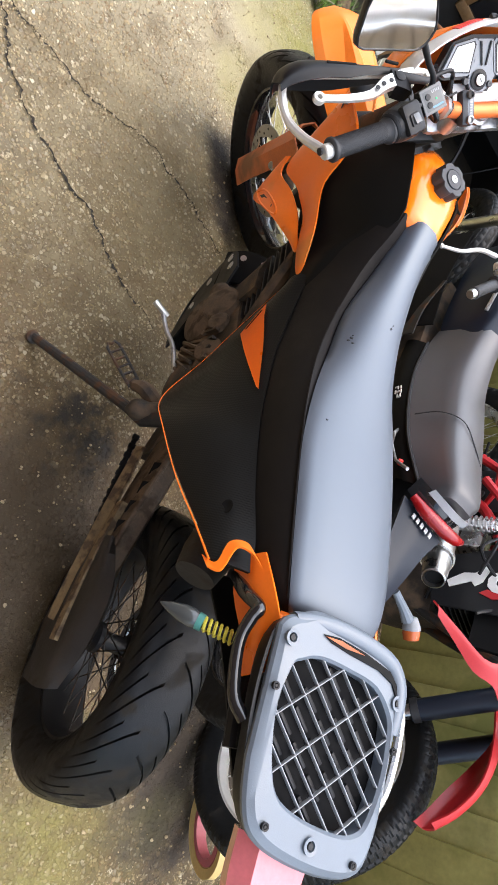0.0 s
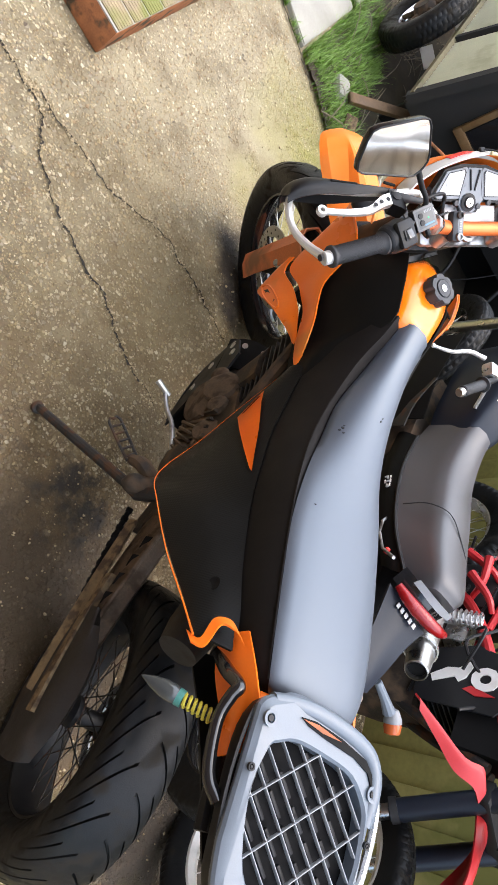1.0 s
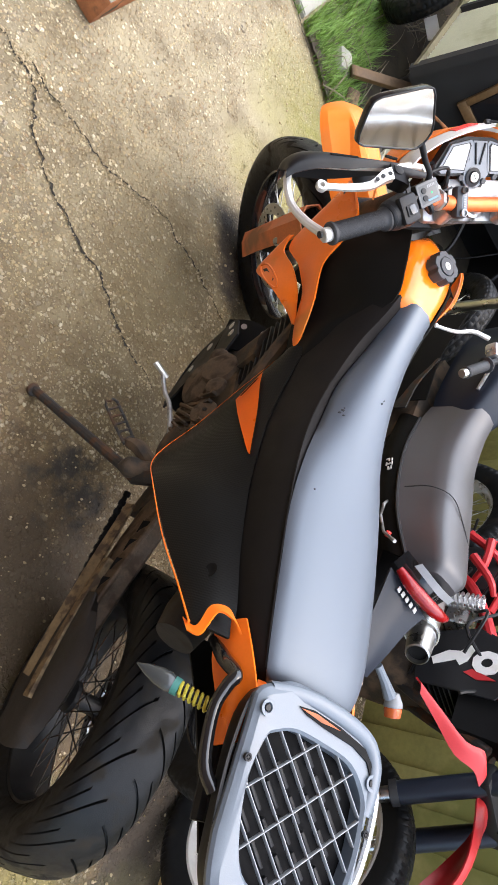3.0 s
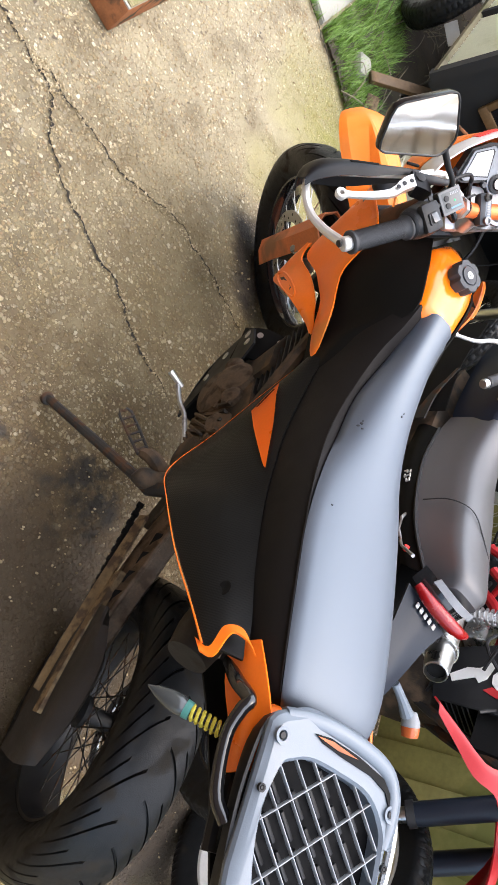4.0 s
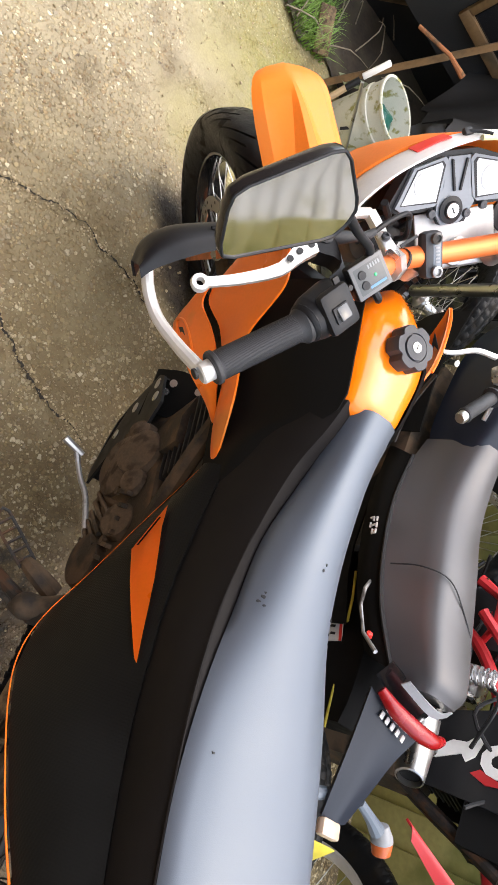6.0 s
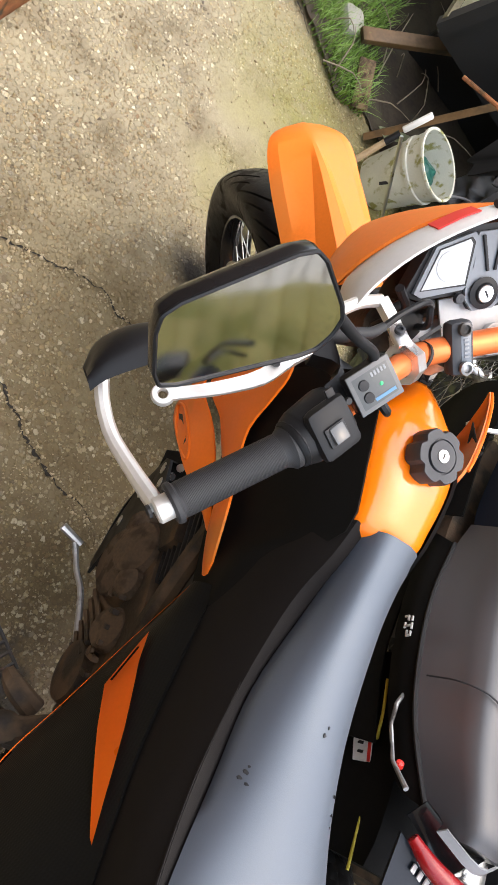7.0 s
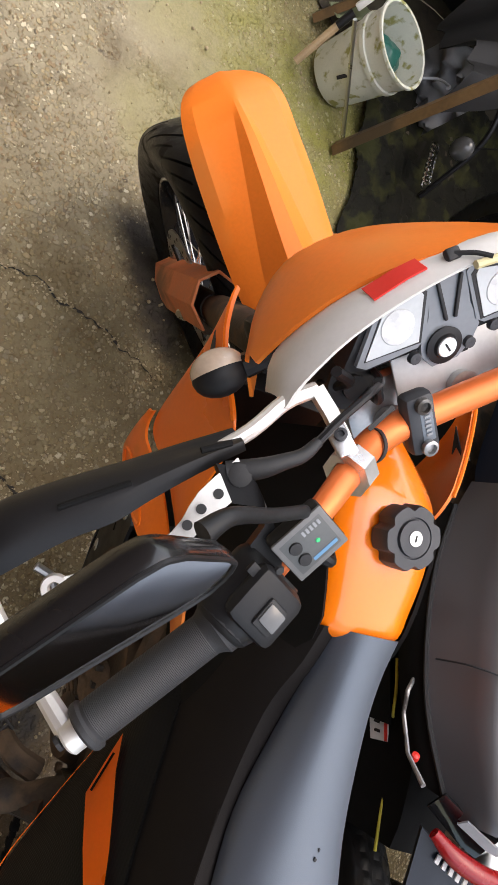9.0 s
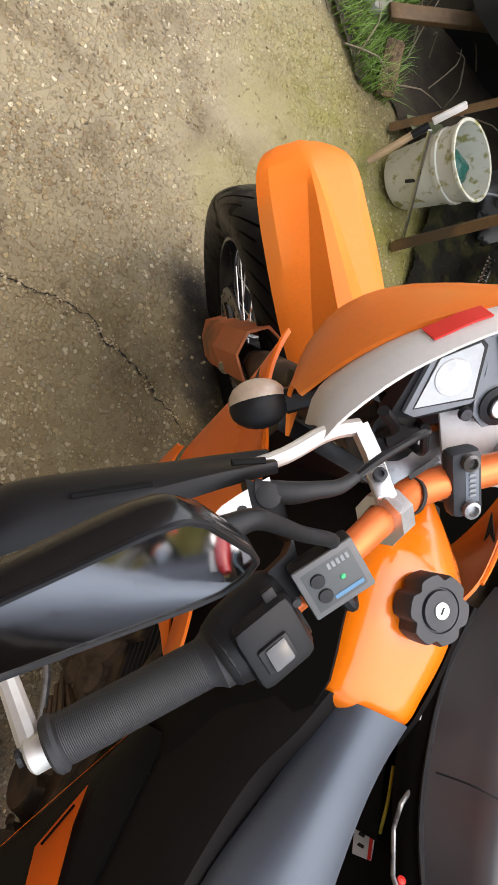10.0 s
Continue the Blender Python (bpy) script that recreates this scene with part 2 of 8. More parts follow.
def plate(outline, thick, m=None, bm=None):
    """An outline in x and y, made thick along z, set at m."""
    m = m or Matrix()
    bm = bm or bmesh.new()
    low = [bm.verts.new(m @ V(x, y, 0)) for x, y in outline]
    high = [bm.verts.new(m @ V(x, y, thick)) for x, y in outline]
    n = len(outline)
    bm.faces.new(list(reversed(low)))
    bm.faces.new(high)
    for i in range(n):
        bm.faces.new((low[i], low[(i + 1) % n], high[(i + 1) % n], high[i]))
    return bm


def rbox(size, m=None, bevel=0.003, bm=None):
    """A box of that size about the origin of m, with rounded edges."""
    b = bmesh.new()
    bmesh.ops.create_cube(b, size=1.0, matrix=Matrix.Diagonal((*size, 1)))
    if bevel:
        bmesh.ops.bevel(b, geom=b.edges, offset=min(bevel, 0.45 * min(size)), segments=2, affect="EDGES", profile=0.5)
    bmesh.ops.transform(b, matrix=m or Matrix(), verts=b.verts)
    if bm is None:
        return b
    tmp = bpy.data.meshes.new("tmp")
    b.to_mesh(tmp)
    bm.from_mesh(tmp)
    bpy.data.meshes.remove(tmp)
    return bm


def shell(rows, thick, smooth=3, closed=False):
    """A thin shell through a grid of points."""
    fine = smooth_rings(rows, smooth)
    fine = [spline(r, smooth, closed) for r in fine]
    bm = loft(fine, cap=False, closed=closed)
    bmesh.ops.recalc_face_normals(bm, faces=bm.faces)
    bmesh.ops.solidify(bm, geom=bm.faces[:], thickness=thick)
    return bm


def part(name, bm, material, parent=None, label="", angle=35, m=None):
    """Links a bmesh as one mesh object under a thing or a part."""
    if m is not None:
        bmesh.ops.transform(bm, matrix=m, verts=bm.verts)
    bmesh.ops.recalc_face_normals(bm, faces=bm.faces)
    for f in bm.faces:
        f.smooth = True
    for e in bm.edges:
        if len(e.link_faces) == 2 and e.calc_face_angle(0) > radians(angle):
            e.smooth = False
    me = bpy.data.meshes.new(name)
    bm.to_mesh(me)
    bm.free()
    me.materials.append(material)
    ob = new(name, me)
    if parent:
        ob.parent = parent
    if label:
        tagged(ob, label)
    return ob


def thing(name, label, category, m=None, group="", kind=""):
    """An empty at a thing's base, which its parts hang from."""
    ob = new(name)
    ob.empty_display_size = 0.05
    ob.matrix_world = m or Matrix()
    return tagged(ob, label, category, group, kind)


def solid(name, bm, material, label, category, m=None, group="", kind="", angle=35):
    ob = part(name, bm, material, None, label, angle)
    if m is not None:
        ob.matrix_world = m
    return tagged(ob, label, category, group, kind)


# ---- ground materials ----


def graph(name):
    m = bpy.data.materials.new(name)
    m.use_nodes = True
    return m, m.node_tree.nodes, m.node_tree.links


def node(n, kind, **inputs):
    t = n.new(kind)
    for k, v in inputs.items():
        t.inputs[k.replace("_", " ")].default_value = v
    return t


def math_node(n, l, op, a, b=0.5):
    t = n.new("ShaderNodeMath")
    t.operation = op
    for i, v in enumerate((a, b)):
        if isinstance(v, (int, float)):
            t.inputs[i].default_value = v
        else:
            l.new(v, t.inputs[i])
    return t.outputs[0]


def range_node(n, l, a, lo, hi, to_lo=0.0, to_hi=1.0):
    t = n.new("ShaderNodeMapRange")
    l.new(a, t.inputs[0])
    for i, v in enumerate((lo, hi, to_lo, to_hi)):
        t.inputs[i + 1].default_value = v
    return t.outputs[0]


def mix_node(n, l, fac, a, b):
    t = n.new("ShaderNodeMix")
    t.data_type = "RGBA"
    for i, v in ((0, fac), (6, a), (7, b)):
        if isinstance(v, tuple):
            t.inputs[i].default_value = (*v, 1)
        elif isinstance(v, (int, float)):
            t.inputs[i].default_value = v
        else:
            l.new(v, t.inputs[i])
    return t.outputs[2]


def blob(n, l, coord, centre, radius, soft, wobble):
    """1 inside a stain of that place and radius, 0 outside, with a ragged rim."""
    d = n.new("ShaderNodeVectorMath")
    d.operation = "DISTANCE"
    l.new(coord, d.inputs[0])
    d.inputs[1].default_value = centre
    r = math_node(n, l, "ADD", d.outputs["Value"], wobble)
    return range_node(n, l, r, radius + soft, radius - soft)


def concrete():
    m, n, l = graph("exposed aggregate concrete")
    p = n["Principled BSDF"]
    co = n.new("ShaderNodeTexCoord").outputs["Object"]
    big = node(n, "ShaderNodeTexNoise", Scale=2.2, Detail=6.0, Roughness=0.6)
    mid = node(n, "ShaderNodeTexNoise", Scale=14.0, Detail=6.0, Roughness=0.65)
    fine = node(n, "ShaderNodeTexNoise", Scale=160.0, Detail=4.0, Roughness=0.7)
    for t in (big, mid, fine):
        l.new(co, t.inputs["Vector"])
    wob = math_node(n, l, "MULTIPLY", math_node(n, l, "SUBTRACT", mid.outputs[0], 0.5), 0.5)
    wob2 = math_node(n, l, "MULTIPLY", math_node(n, l, "SUBTRACT", big.outputs[0], 0.5), 1.2)
    rag = math_node(n, l, "ADD", wob, wob2)
    base = mix_node(n, l, range_node(n, l, mid.outputs[0], 0.35, 0.68), (0.085, 0.057, 0.018), (0.26, 0.198, 0.086))
    base = mix_node(n, l, range_node(n, l, fine.outputs[0], 0.35, 0.7), mix_node(n, l, 0.7, base, (0.03, 0.02, 0.01)), base)
    # paler, drier concrete away from the machines
    dry = blob(n, l, co, (-0.3, 2.45, 0), 1.15, 0.55, rag)
    base = mix_node(n, l, math_node(n, l, "MULTIPLY", dry, 0.6), base, mix_node(n, l, fine.outputs[0], (0.29, 0.24, 0.14), (0.56, 0.49, 0.335)))
    height = math_node(n, l, "MULTIPLY", fine.outputs[0], 0.35)
    # stones of three sizes, broken out of round
    chip = node(n, "ShaderNodeTexNoise", Scale=95.0, Detail=3.0, Roughness=0.6)
    l.new(co, chip.inputs["Vector"])
    shift = n.new("ShaderNodeVectorMath")
    shift.operation = "MULTIPLY_ADD"
    shift.inputs[1].default_value = (0.013, 0.013, 0.0)
    l.new(chip.outputs["Color"], shift.inputs[0])
    l.new(co, shift.inputs[2])
    ragged = shift.outputs[0]
    bare = blob(n, l, co, (-0.08, 1.98, 0), 0.1, 0.05, wob)
    bare2 = blob(n, l, co, (-0.02, 2.22, 0), 0.16, 0.06, wob)
    stony = math_node(n, l, "SUBTRACT", 1.0, math_node(n, l, "MAXIMUM", bare, bare2))
    wet_far = range_node(n, l, big.outputs[0], 0.3, 0.7, 0.55, 1.0)
    for scale, share, size in ((66.0, 0.66, 0.52), (105.0, 0.75, 0.56), (190.0, 0.75, 0.56), (84.0, 0.42, 0.6)):
        vo = node(n, "ShaderNodeTexVoronoi", Scale=scale)
        l.new(ragged, vo.inputs["Vector"])
        sep = n.new("ShaderNodeSeparateColor")
        l.new(vo.outputs["Color"], sep.inputs[0])
        chosen = range_node(n, l, sep.outputs[0], 1 - share, 1 - share + 0.02)
        rim = math_node(n, l, "MULTIPLY", sep.outputs[1], size)
        disc = range_node(n, l, math_node(n, l, "SUBTRACT", vo.outputs["Distance"], rim), 0.06, -0.06)
        stone = math_node(n, l, "MULTIPLY", math_node(n, l, "MULTIPLY", chosen, disc), stony)
        ramp = n.new("ShaderNodeValToRGB")
        e = ramp.color_ramp.elements
        e[0].position, e[0].color = 0.0, (0.07, 0.05, 0.035, 1)
        e[1].position, e[1].color = 1.0, (0.8, 0.71, 0.52, 1)
        for pos, c in ((0.2, (0.36, 0.275, 0.13, 1)), (0.4, (0.22, 0.13, 0.06, 1)), (0.6, (0.46, 0.36, 0.19, 1)), (0.75, (0.3, 0.26, 0.19, 1)), (0.88, (0.6, 0.5, 0.31, 1))):
            q = e.new(pos)
            q.color = c
        l.new(sep.outputs[2], ramp.inputs[0])
        base = mix_node(n, l, math_node(n, l, "MULTIPLY", stone, 0.9), base, ramp.outputs[0])
        height = math_node(n, l, "ADD", height, math_node(n, l, "MULTIPLY", stone, 0.85))
    # stains: brown wet earth, oil, moss
    patch = node(n, "ShaderNodeTexNoise", Scale=4.5, Detail=7.0, Roughness=0.68)
    l.new(co, patch.inputs["Vector"])
    base = mix_node(n, l, range_node(n, l, patch.outputs[0], 0.5, 0.66, 0.0, 0.6), base, (0.085, 0.052, 0.014))
    base = mix_node(n, l, range_node(n, l, patch.outputs[0], 0.48, 0.3, 0.0, 0.5), base, (0.42, 0.36, 0.22))
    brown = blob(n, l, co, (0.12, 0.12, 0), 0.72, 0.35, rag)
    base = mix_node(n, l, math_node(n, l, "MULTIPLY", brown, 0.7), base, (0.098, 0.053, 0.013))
    olive = blob(n, l, co, (-0.06, 1.3, 0), 0.42, 0.34, rag)
    base = mix_node(n, l, math_node(n, l, "MULTIPLY", olive, 0.55), base, (0.115, 0.073, 0.014))
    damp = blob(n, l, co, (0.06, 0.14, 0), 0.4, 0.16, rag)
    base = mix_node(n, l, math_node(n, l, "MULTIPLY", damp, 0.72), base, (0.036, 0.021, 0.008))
    mud = blob(n, l, co, (0.8, -0.18, 0), 0.26, 0.08, wob)
    base = mix_node(n, l, math_node(n, l, "MULTIPLY", mud, 0.92), base, (0.045, 0.033, 0.024))
    oil = math_node(n, l, "MAXIMUM", blob(n, l, co, (0.02, 0.56, 0), 0.07, 0.05, wob), blob(n, l, co, (-0.32, 0.5, 0), 0.06, 0.05, wob))
    base = mix_node(n, l, math_node(n, l, "MULTIPLY", oil, 0.85), base, (0.012, 0.009, 0.006))
    # contact shadow beside the front tyre, painted on as dark blots along with oil
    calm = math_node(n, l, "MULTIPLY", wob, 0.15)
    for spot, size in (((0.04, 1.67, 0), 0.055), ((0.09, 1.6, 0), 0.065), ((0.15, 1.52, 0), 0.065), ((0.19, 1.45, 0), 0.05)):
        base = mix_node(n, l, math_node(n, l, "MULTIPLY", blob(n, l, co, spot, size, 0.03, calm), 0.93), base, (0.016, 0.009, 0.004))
    moss = math_node(n, l, "MAXIMUM", blob(n, l, co, (0.42, 2.3, 0), 0.42, 0.25, rag), math_node(n, l, "MULTIPLY", blob(n, l, co, (0.4, -0.42, 0), 0.24, 0.2, rag), 0.55))
    speck = range_node(n, l, mid.outputs[0], 0.3, 0.6, 0.25, 0.9)
    base = mix_node(n, l, math_node(n, l, "MULTIPLY", moss, speck), base, mix_node(n, l, fine.outputs[0], (0.1, 0.1, 0.012), (0.36, 0.34, 0.06)))
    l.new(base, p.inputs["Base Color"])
    wet = math_node(n, l, "MAXIMUM", brown, range_node(n, l, big.outputs[0], 0.5, 0.7, 0, 0.6))
    l.new(range_node(n, l, wet, 0.0, 1.0, 0.7, 0.5), p.inputs["Roughness"])
    b = node(n, "ShaderNodeBump", Strength=0.8, Distance=0.0045)
    l.new(height, b.inputs["Height"])
    l.new(b.outputs[0], p.inputs["Normal"])
    return m


CONCRETE = concrete()
SLAB = mat("pale paving slab", (0.34, 0.325, 0.28), 0.75, spread=0.18, scale=7, fine=150, bump=0.3, dirt=(0.3, 0.29, 0.24), dirt_scale=4, dirt_amount=0.35)
SOIL = mat("dark damp soil", (0.045, 0.034, 0.022), 0.9, spread=0.5, scale=15, fine=90, bump=1.0, dirt=(0.06, 0.05, 0.03), dirt_amount=0.4)
STONE = mat("pebble", (0.36, 0.28, 0.16), 0.55, spread=0.25, scale=60, bump=0.1)


def vary(m, amount, seed_from="island"):
    """Lets a material differ from piece to piece."""
    n, l = m.node_tree.nodes, m.node_tree.links
    p = n["Principled BSDF"]
    src = p.inputs["Base Color"].links[0].from_socket
    hs = n.new("ShaderNodeHueSaturation")
    if seed_from == "island":
        r = n.new("ShaderNodeNewGeometry").outputs["Random Per Island"]
    else:
        r = n.new("ShaderNodeObjectInfo").outputs["Random"]
    l.new(range_node(n, l, r, 0, 1, 1 - amount, 1 + amount), hs.inputs["Value"])
    l.new(range_node(n, l, r, 0, 1, 1 + amount * 0.3, 1 - amount * 0.3), hs.inputs["Saturation"])
    l.new(src, hs.inputs["Color"])
    l.new(hs.outputs[0], p.inputs["Base Color"])
    return m


vary(STONE, 0.35)

# ---- ground: one sheet, fine round the machines ----


def steps(lo, a, b, hi, d, far):
    return list(np.linspace(lo, a, far)[:-1]) + list(np.arange(a, b, d)) + list(np.linspace(b, hi, far))


gx_ = steps(-80, -1.4, 2.2, 80, 0.03, 9)
gy_ = steps(-80, -1.2, 4.6, 80, 0.03, 9)
verts = []
for y in gy_:
    for x in gx_:
        near = -1.5 < x < 2.3 and -1.3 < y < 4.7
        z = 0.006 * (noise.noise((x * 1.7, y * 1.7, 0)) + 0.4 * noise.noise((x * 6, y * 6, 3))) - 0.003 if near else -0.004
        verts.append((x, y, min(z, 0.0015)))
w_ = len(gx_)
faces = [(j * w_ + i, j * w_ + i + 1, (j + 1) * w_ + i + 1, (j + 1) * w_ + i) for j in range(len(gy_) - 1) for i in range(w_ - 1)]
me = bpy.data.meshes.new("ground")
me.from_pydata(verts, [], faces)
me.polygons.foreach_set("use_smooth", [True] * len(faces))
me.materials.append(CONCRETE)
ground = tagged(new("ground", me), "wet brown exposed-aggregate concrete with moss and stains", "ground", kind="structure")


def ribbon(pts, wide, rng, z=0.0022, step=0.008):
    """A ragged dark crack along a line."""
    line = [Vector((*p, 0)) for p in pts]
    fine = spline(line, 24)
    bm = bmesh.new()
    prev = None
    for i, p in enumerate(fine):
        d = (fine[min(i + 1, len(fine) - 1)] - fine[max(i - 1, 0)]).normalized()
        s = V(-d.y, d.x, 0)
        wob = s * (0.016 * noise.noise((p.x * 18, p.y * 18, 5)) + 0.009 * noise.noise((p.x * 60, p.y * 60, 9)))
        t = i / (len(fine) - 1)
        w = wide * (0.15 + 1.1 * rng.random() ** 1.5) * min(1.0, 6 * (1 - t) + 0.15)
        a, c, b = bm.verts.new(p + wob + s * w + V(0, 0, z)), bm.verts.new(p + wob + V(0, 0, z - 0.0015)), bm.verts.new(p + wob - s * w + V(0, 0, z))
        if prev:
            bm.faces.new((prev[0], a, c, prev[1]))
            bm.faces.new((prev[1], c, b, prev[2]))
        prev = (a, c, b)
    return bm


rng = random.Random(11)
CRACK = mat("black crack filling", (0.02, 0.016, 0.011), 0.95, spread=0.4, scale=60, bump=0.5)
CRACKS = (
    ([(-1.25, 1.62), (-1.05, 1.52), (-0.88, 1.47), (-0.762, 1.436), (-0.673, 1.404), (-0.613, 1.307), (-0.503, 1.215), (-0.351, 1.146), (-0.203, 1.088), (-0.121, 1.026), (0.001, 0.977), (0.09, 0.95)], 0.0046),
    ([(-0.74, 1.44), (-0.704, 1.445), (-0.576, 1.426), (-0.388, 1.403), (-0.29, 1.425), (-0.193, 1.454), (-0.071, 1.426), (0.078, 1.39), (0.203, 1.349)], 0.0031),
    ([(-1.3, 3.35), (-0.8, 3.12), (-0.445, 2.944), (-0.28, 2.86), (-0.111, 2.776), (0.02, 2.7)], 0.005),
)
for pts, wide in CRACKS:
    tagged(part("ground_crack", ribbon(pts, wide, rng), CRACK, None), "dark ragged crack across the concrete", "crack", kind="structure")

# loose pebbles and crumbs in the surface
bm = bmesh.new()
rng = random.Random(5)
verts, faces = [], []
for k in range(4200):
    x, y = rng.uniform(-1.1, 0.9), rng.uniform(-0.6, 2.6)
    if k > 3300:
        line = CRACKS[k % 2][0]
        i = rng.randrange(len(line) - 1)
        t = rng.random()
        x = line[i][0] + (line[i + 1][0] - line[i][0]) * t + rng.gauss(0, 0.011)
        y = line[i][1] + (line[i + 1][1] - line[i][1]) * t + rng.gauss(0, 0.011)
    r = 0.0016 + 0.0034 * rng.random() ** 3
    a0 = rng.random() * 6.28
    i0 = len(verts)
    sx, sy = rng.uniform(0.7, 1.3), rng.uniform(0.7, 1.3)
    for j in range(6):
        a = a0 + j * 1.047
        verts.append((x + r * sx * math.cos(a), y + r * sy * math.sin(a), -0.001))
    for j in range(6):
        a = a0 + j * 1.047
        verts.append((x + 0.72 * r * sx * math.cos(a), y + 0.72 * r * sy * math.sin(a), 0.001 + r * 0.42))
    for j in range(6):
        q = (j + 1) % 6
        faces.append((i0 + j, i0 + q, i0 + 6 + q, i0 + 6 + j))
    faces.append(tuple(i0 + 6 + j for j in range(6)))
me = bpy.data.meshes.new("pebbles")
me.from_pydata(verts, [], faces)
me.polygons.foreach_set("use_smooth", [True] * len(faces))
me.materials.append(STONE)
tagged(new("pebbles", me), "pale and brown pebbles standing out of the concrete", "pebbles", kind="stuff")

# paving slabs beyond the concrete
for pts, label in (
    ([(-0.42, 2.965), (-0.125, 2.815), (-0.015, 3.4), (-0.2, 3.5), (-1.1, 3.7), (-1.3, 3.38)], "pale worn paving slab beside the grass"),
    ([(-0.18, 3.56), (0.0, 3.47), (0.12, 4.2), (0.1, 4.6), (-1.0, 4.6), (-1.1, 3.78)], "pale worn paving slab with mossy joints"),
):
    bm = plate(pts, 0.03, Matrix.Translation((0, 0, -0.012)))
    bmesh.ops.bevel(bm, geom=[e for e in bm.edges if e.verts[0].co.z > 0 and e.verts[1].co.z > 0], offset=0.006, segments=2, affect="EDGES")
    solid("paving_slab", bm, SLAB, label, "slab", kind="structure")
# soil strip
bm = bmesh.new()
poly = [(0.02, 2.72), (0.2, 2.6), (0.34, 2.66), (0.62, 2.5), (1.55, 2.4), (1.55, 5.2), (0.25, 5.2), (0.12, 4.2), (0.0, 3.45), (-0.11, 2.8)]
bm.faces.new([bm.verts.new((x, y, 0.004)) for x, y in poly])
bmesh.ops.triangulate(bm, faces=bm.faces)
bmesh.ops.subdivide_edges(bm, edges=bm.edges, cuts=12, use_grid_fill=True)
for v in bm.verts:
    v.co.z += 0.02 * max(0.0, noise.noise((v.co.x * 5, v.co.y * 5, 1)) + 0.3) + 0.01 * noise.noise((v.co.x * 25, v.co.y * 25, 2))
    v.co.z = max(v.co.z, 0.003)
solid("soil", bm, SOIL, "strip of dark damp soil and litter", "soil", kind="structure")

# grass
GRASS = mat("grass blade", (0.17, 0.3, 0.045), 0.6, spread=0.3, scale=20, bump=0.0)
vary(GRASS, 0.5)
verts, faces = [], []
rng = random.Random(8)
grass_poly = [(-0.115, 2.79), (0.04, 2.7), (0.2, 2.6), (0.33, 2.62), (0.3, 2.8), (0.26, 3.05), (0.3, 3.3), (0.2, 3.6), (0.06, 3.75), (-0.01, 3.44), (-0.06, 3.1)]


def in_poly(x, y, poly):
    hit = False
    for (x1, y1), (x2, y2) in zip(poly, poly[1:] + poly[:1]):
        if (y1 > y) != (y2 > y) and x < (x2 - x1) * (y - y1) / (y2 - y1) + x1:
            hit = not hit
    return hit


while len(faces) < 13500:
    x, y = rng.uniform(-0.15, 0.4), rng.uniform(2.55, 3.8)
    if len(faces) > 12300:
        t = rng.random() ** 2
        x, y = -0.01 - 0.75 * t + rng.gauss(0, 0.012), 3.43 + 0.2 * t + rng.gauss(0, 0.014)
    elif len(faces) > 11700:
        t = rng.random()
        x, y = -0.13 - 0.3 * t + rng.gauss(0, 0.006), 2.8 + 0.15 * t + rng.gauss(0, 0.006)
        if noise.noise((x * 14, y * 14, 2)) < 0.05:
            continue
    elif not in_poly(x, y, grass_poly) or noise.noise((x * 6, y * 6, 7)) < -0.25 - 0.3 * rng.random():
        continue
    h, a, lean, wd = rng.uniform(0.03, 0.11) * (0.5 if len(faces) > 11700 else 1), rng.random() * 6.28, rng.uniform(0.2, 1.0), rng.uniform(0.0015, 0.003)
    dx, dy = math.cos(a), math.sin(a)
    i0 = len(verts)
    for t in (0.0, 0.4, 0.75, 1.0):
        off = lean * h * t * t
        ww = wd * (1 - t)
        cx, cy, cz = x + dx * off, y + dy * off, h * t * (1 - 0.3 * lean * t)
        verts += [(cx - dy * ww, cy + dx * ww, cz), (cx + dy * ww, cy - dx * ww, cz)]
    faces += [(i0 + 2 * k, i0 + 2 * k + 1, i0 + 2 * k + 3, i0 + 2 * k + 2) for k in range(3)]
me = bpy.data.meshes.new("grass")
me.from_pydata(verts, [], faces)
me.materials.append(GRASS)
tagged(new("grass", me), "uneven tuft of green grass along the slabs", "grass", kind="stuff")

# ---- the orange motorcycle, in its own frame: u across, v forward, w up ----
BIKE = Matrix.Translation((0.222, 0, 0)) @ Matrix.Rotation(radians(-12.5), 4, "Y")
STEER_AT = Matrix.Translation((0, 1.17, 1.0))
STEER_AXIS = V(0, -math.sin(radians(26)), math.cos(radians(26)))
BARS = STEER_AT @ Matrix.Rotation(radians(41), 4, STEER_AXIS) @ STEER_AT.inverted()
FORK = STEER_AT @ Matrix.Rotation(radians(40), 4, STEER_AXIS) @ STEER_AT.inverted()
bike = thing("motorcycle", "orange and black trail motorcycle leaning on its side stand", "motorcycle", BIKE)

# seat: station, crown, seam half width, seam height, low half width, low height
SEAT_ROWS = [
    (0.128, 0.995, 0.06, 0.985, 0.07, 0.955),
    (0.145, 1.018, 0.08, 1.002, 0.092, 0.945),
    (0.2, 1.018, 0.092, 0.998, 0.110, 0.915),
    (0.3, 0.998, 0.098, 0.973, 0.120, 0.872),
    (0.4, 0.974, 0.1, 0.946, 0.122, 0.832),
    (0.5, 0.953, 0.098, 0.92, 0.122, 0.80),
    (0.6, 0.944, 0.086, 0.895, 0.118, 0.775),
    (0.7, 0.945, 0.07, 0.888, 0.108, 0.768),
    (0.8, 0.957, 0.056, 0.908, 0.095, 0.80),
    (0.86, 0.972, 0.049, 0.934, 0.085, 0.85),
    (0.9, 0.984, 0.048, 0.955, 0.07, 0.89),
]


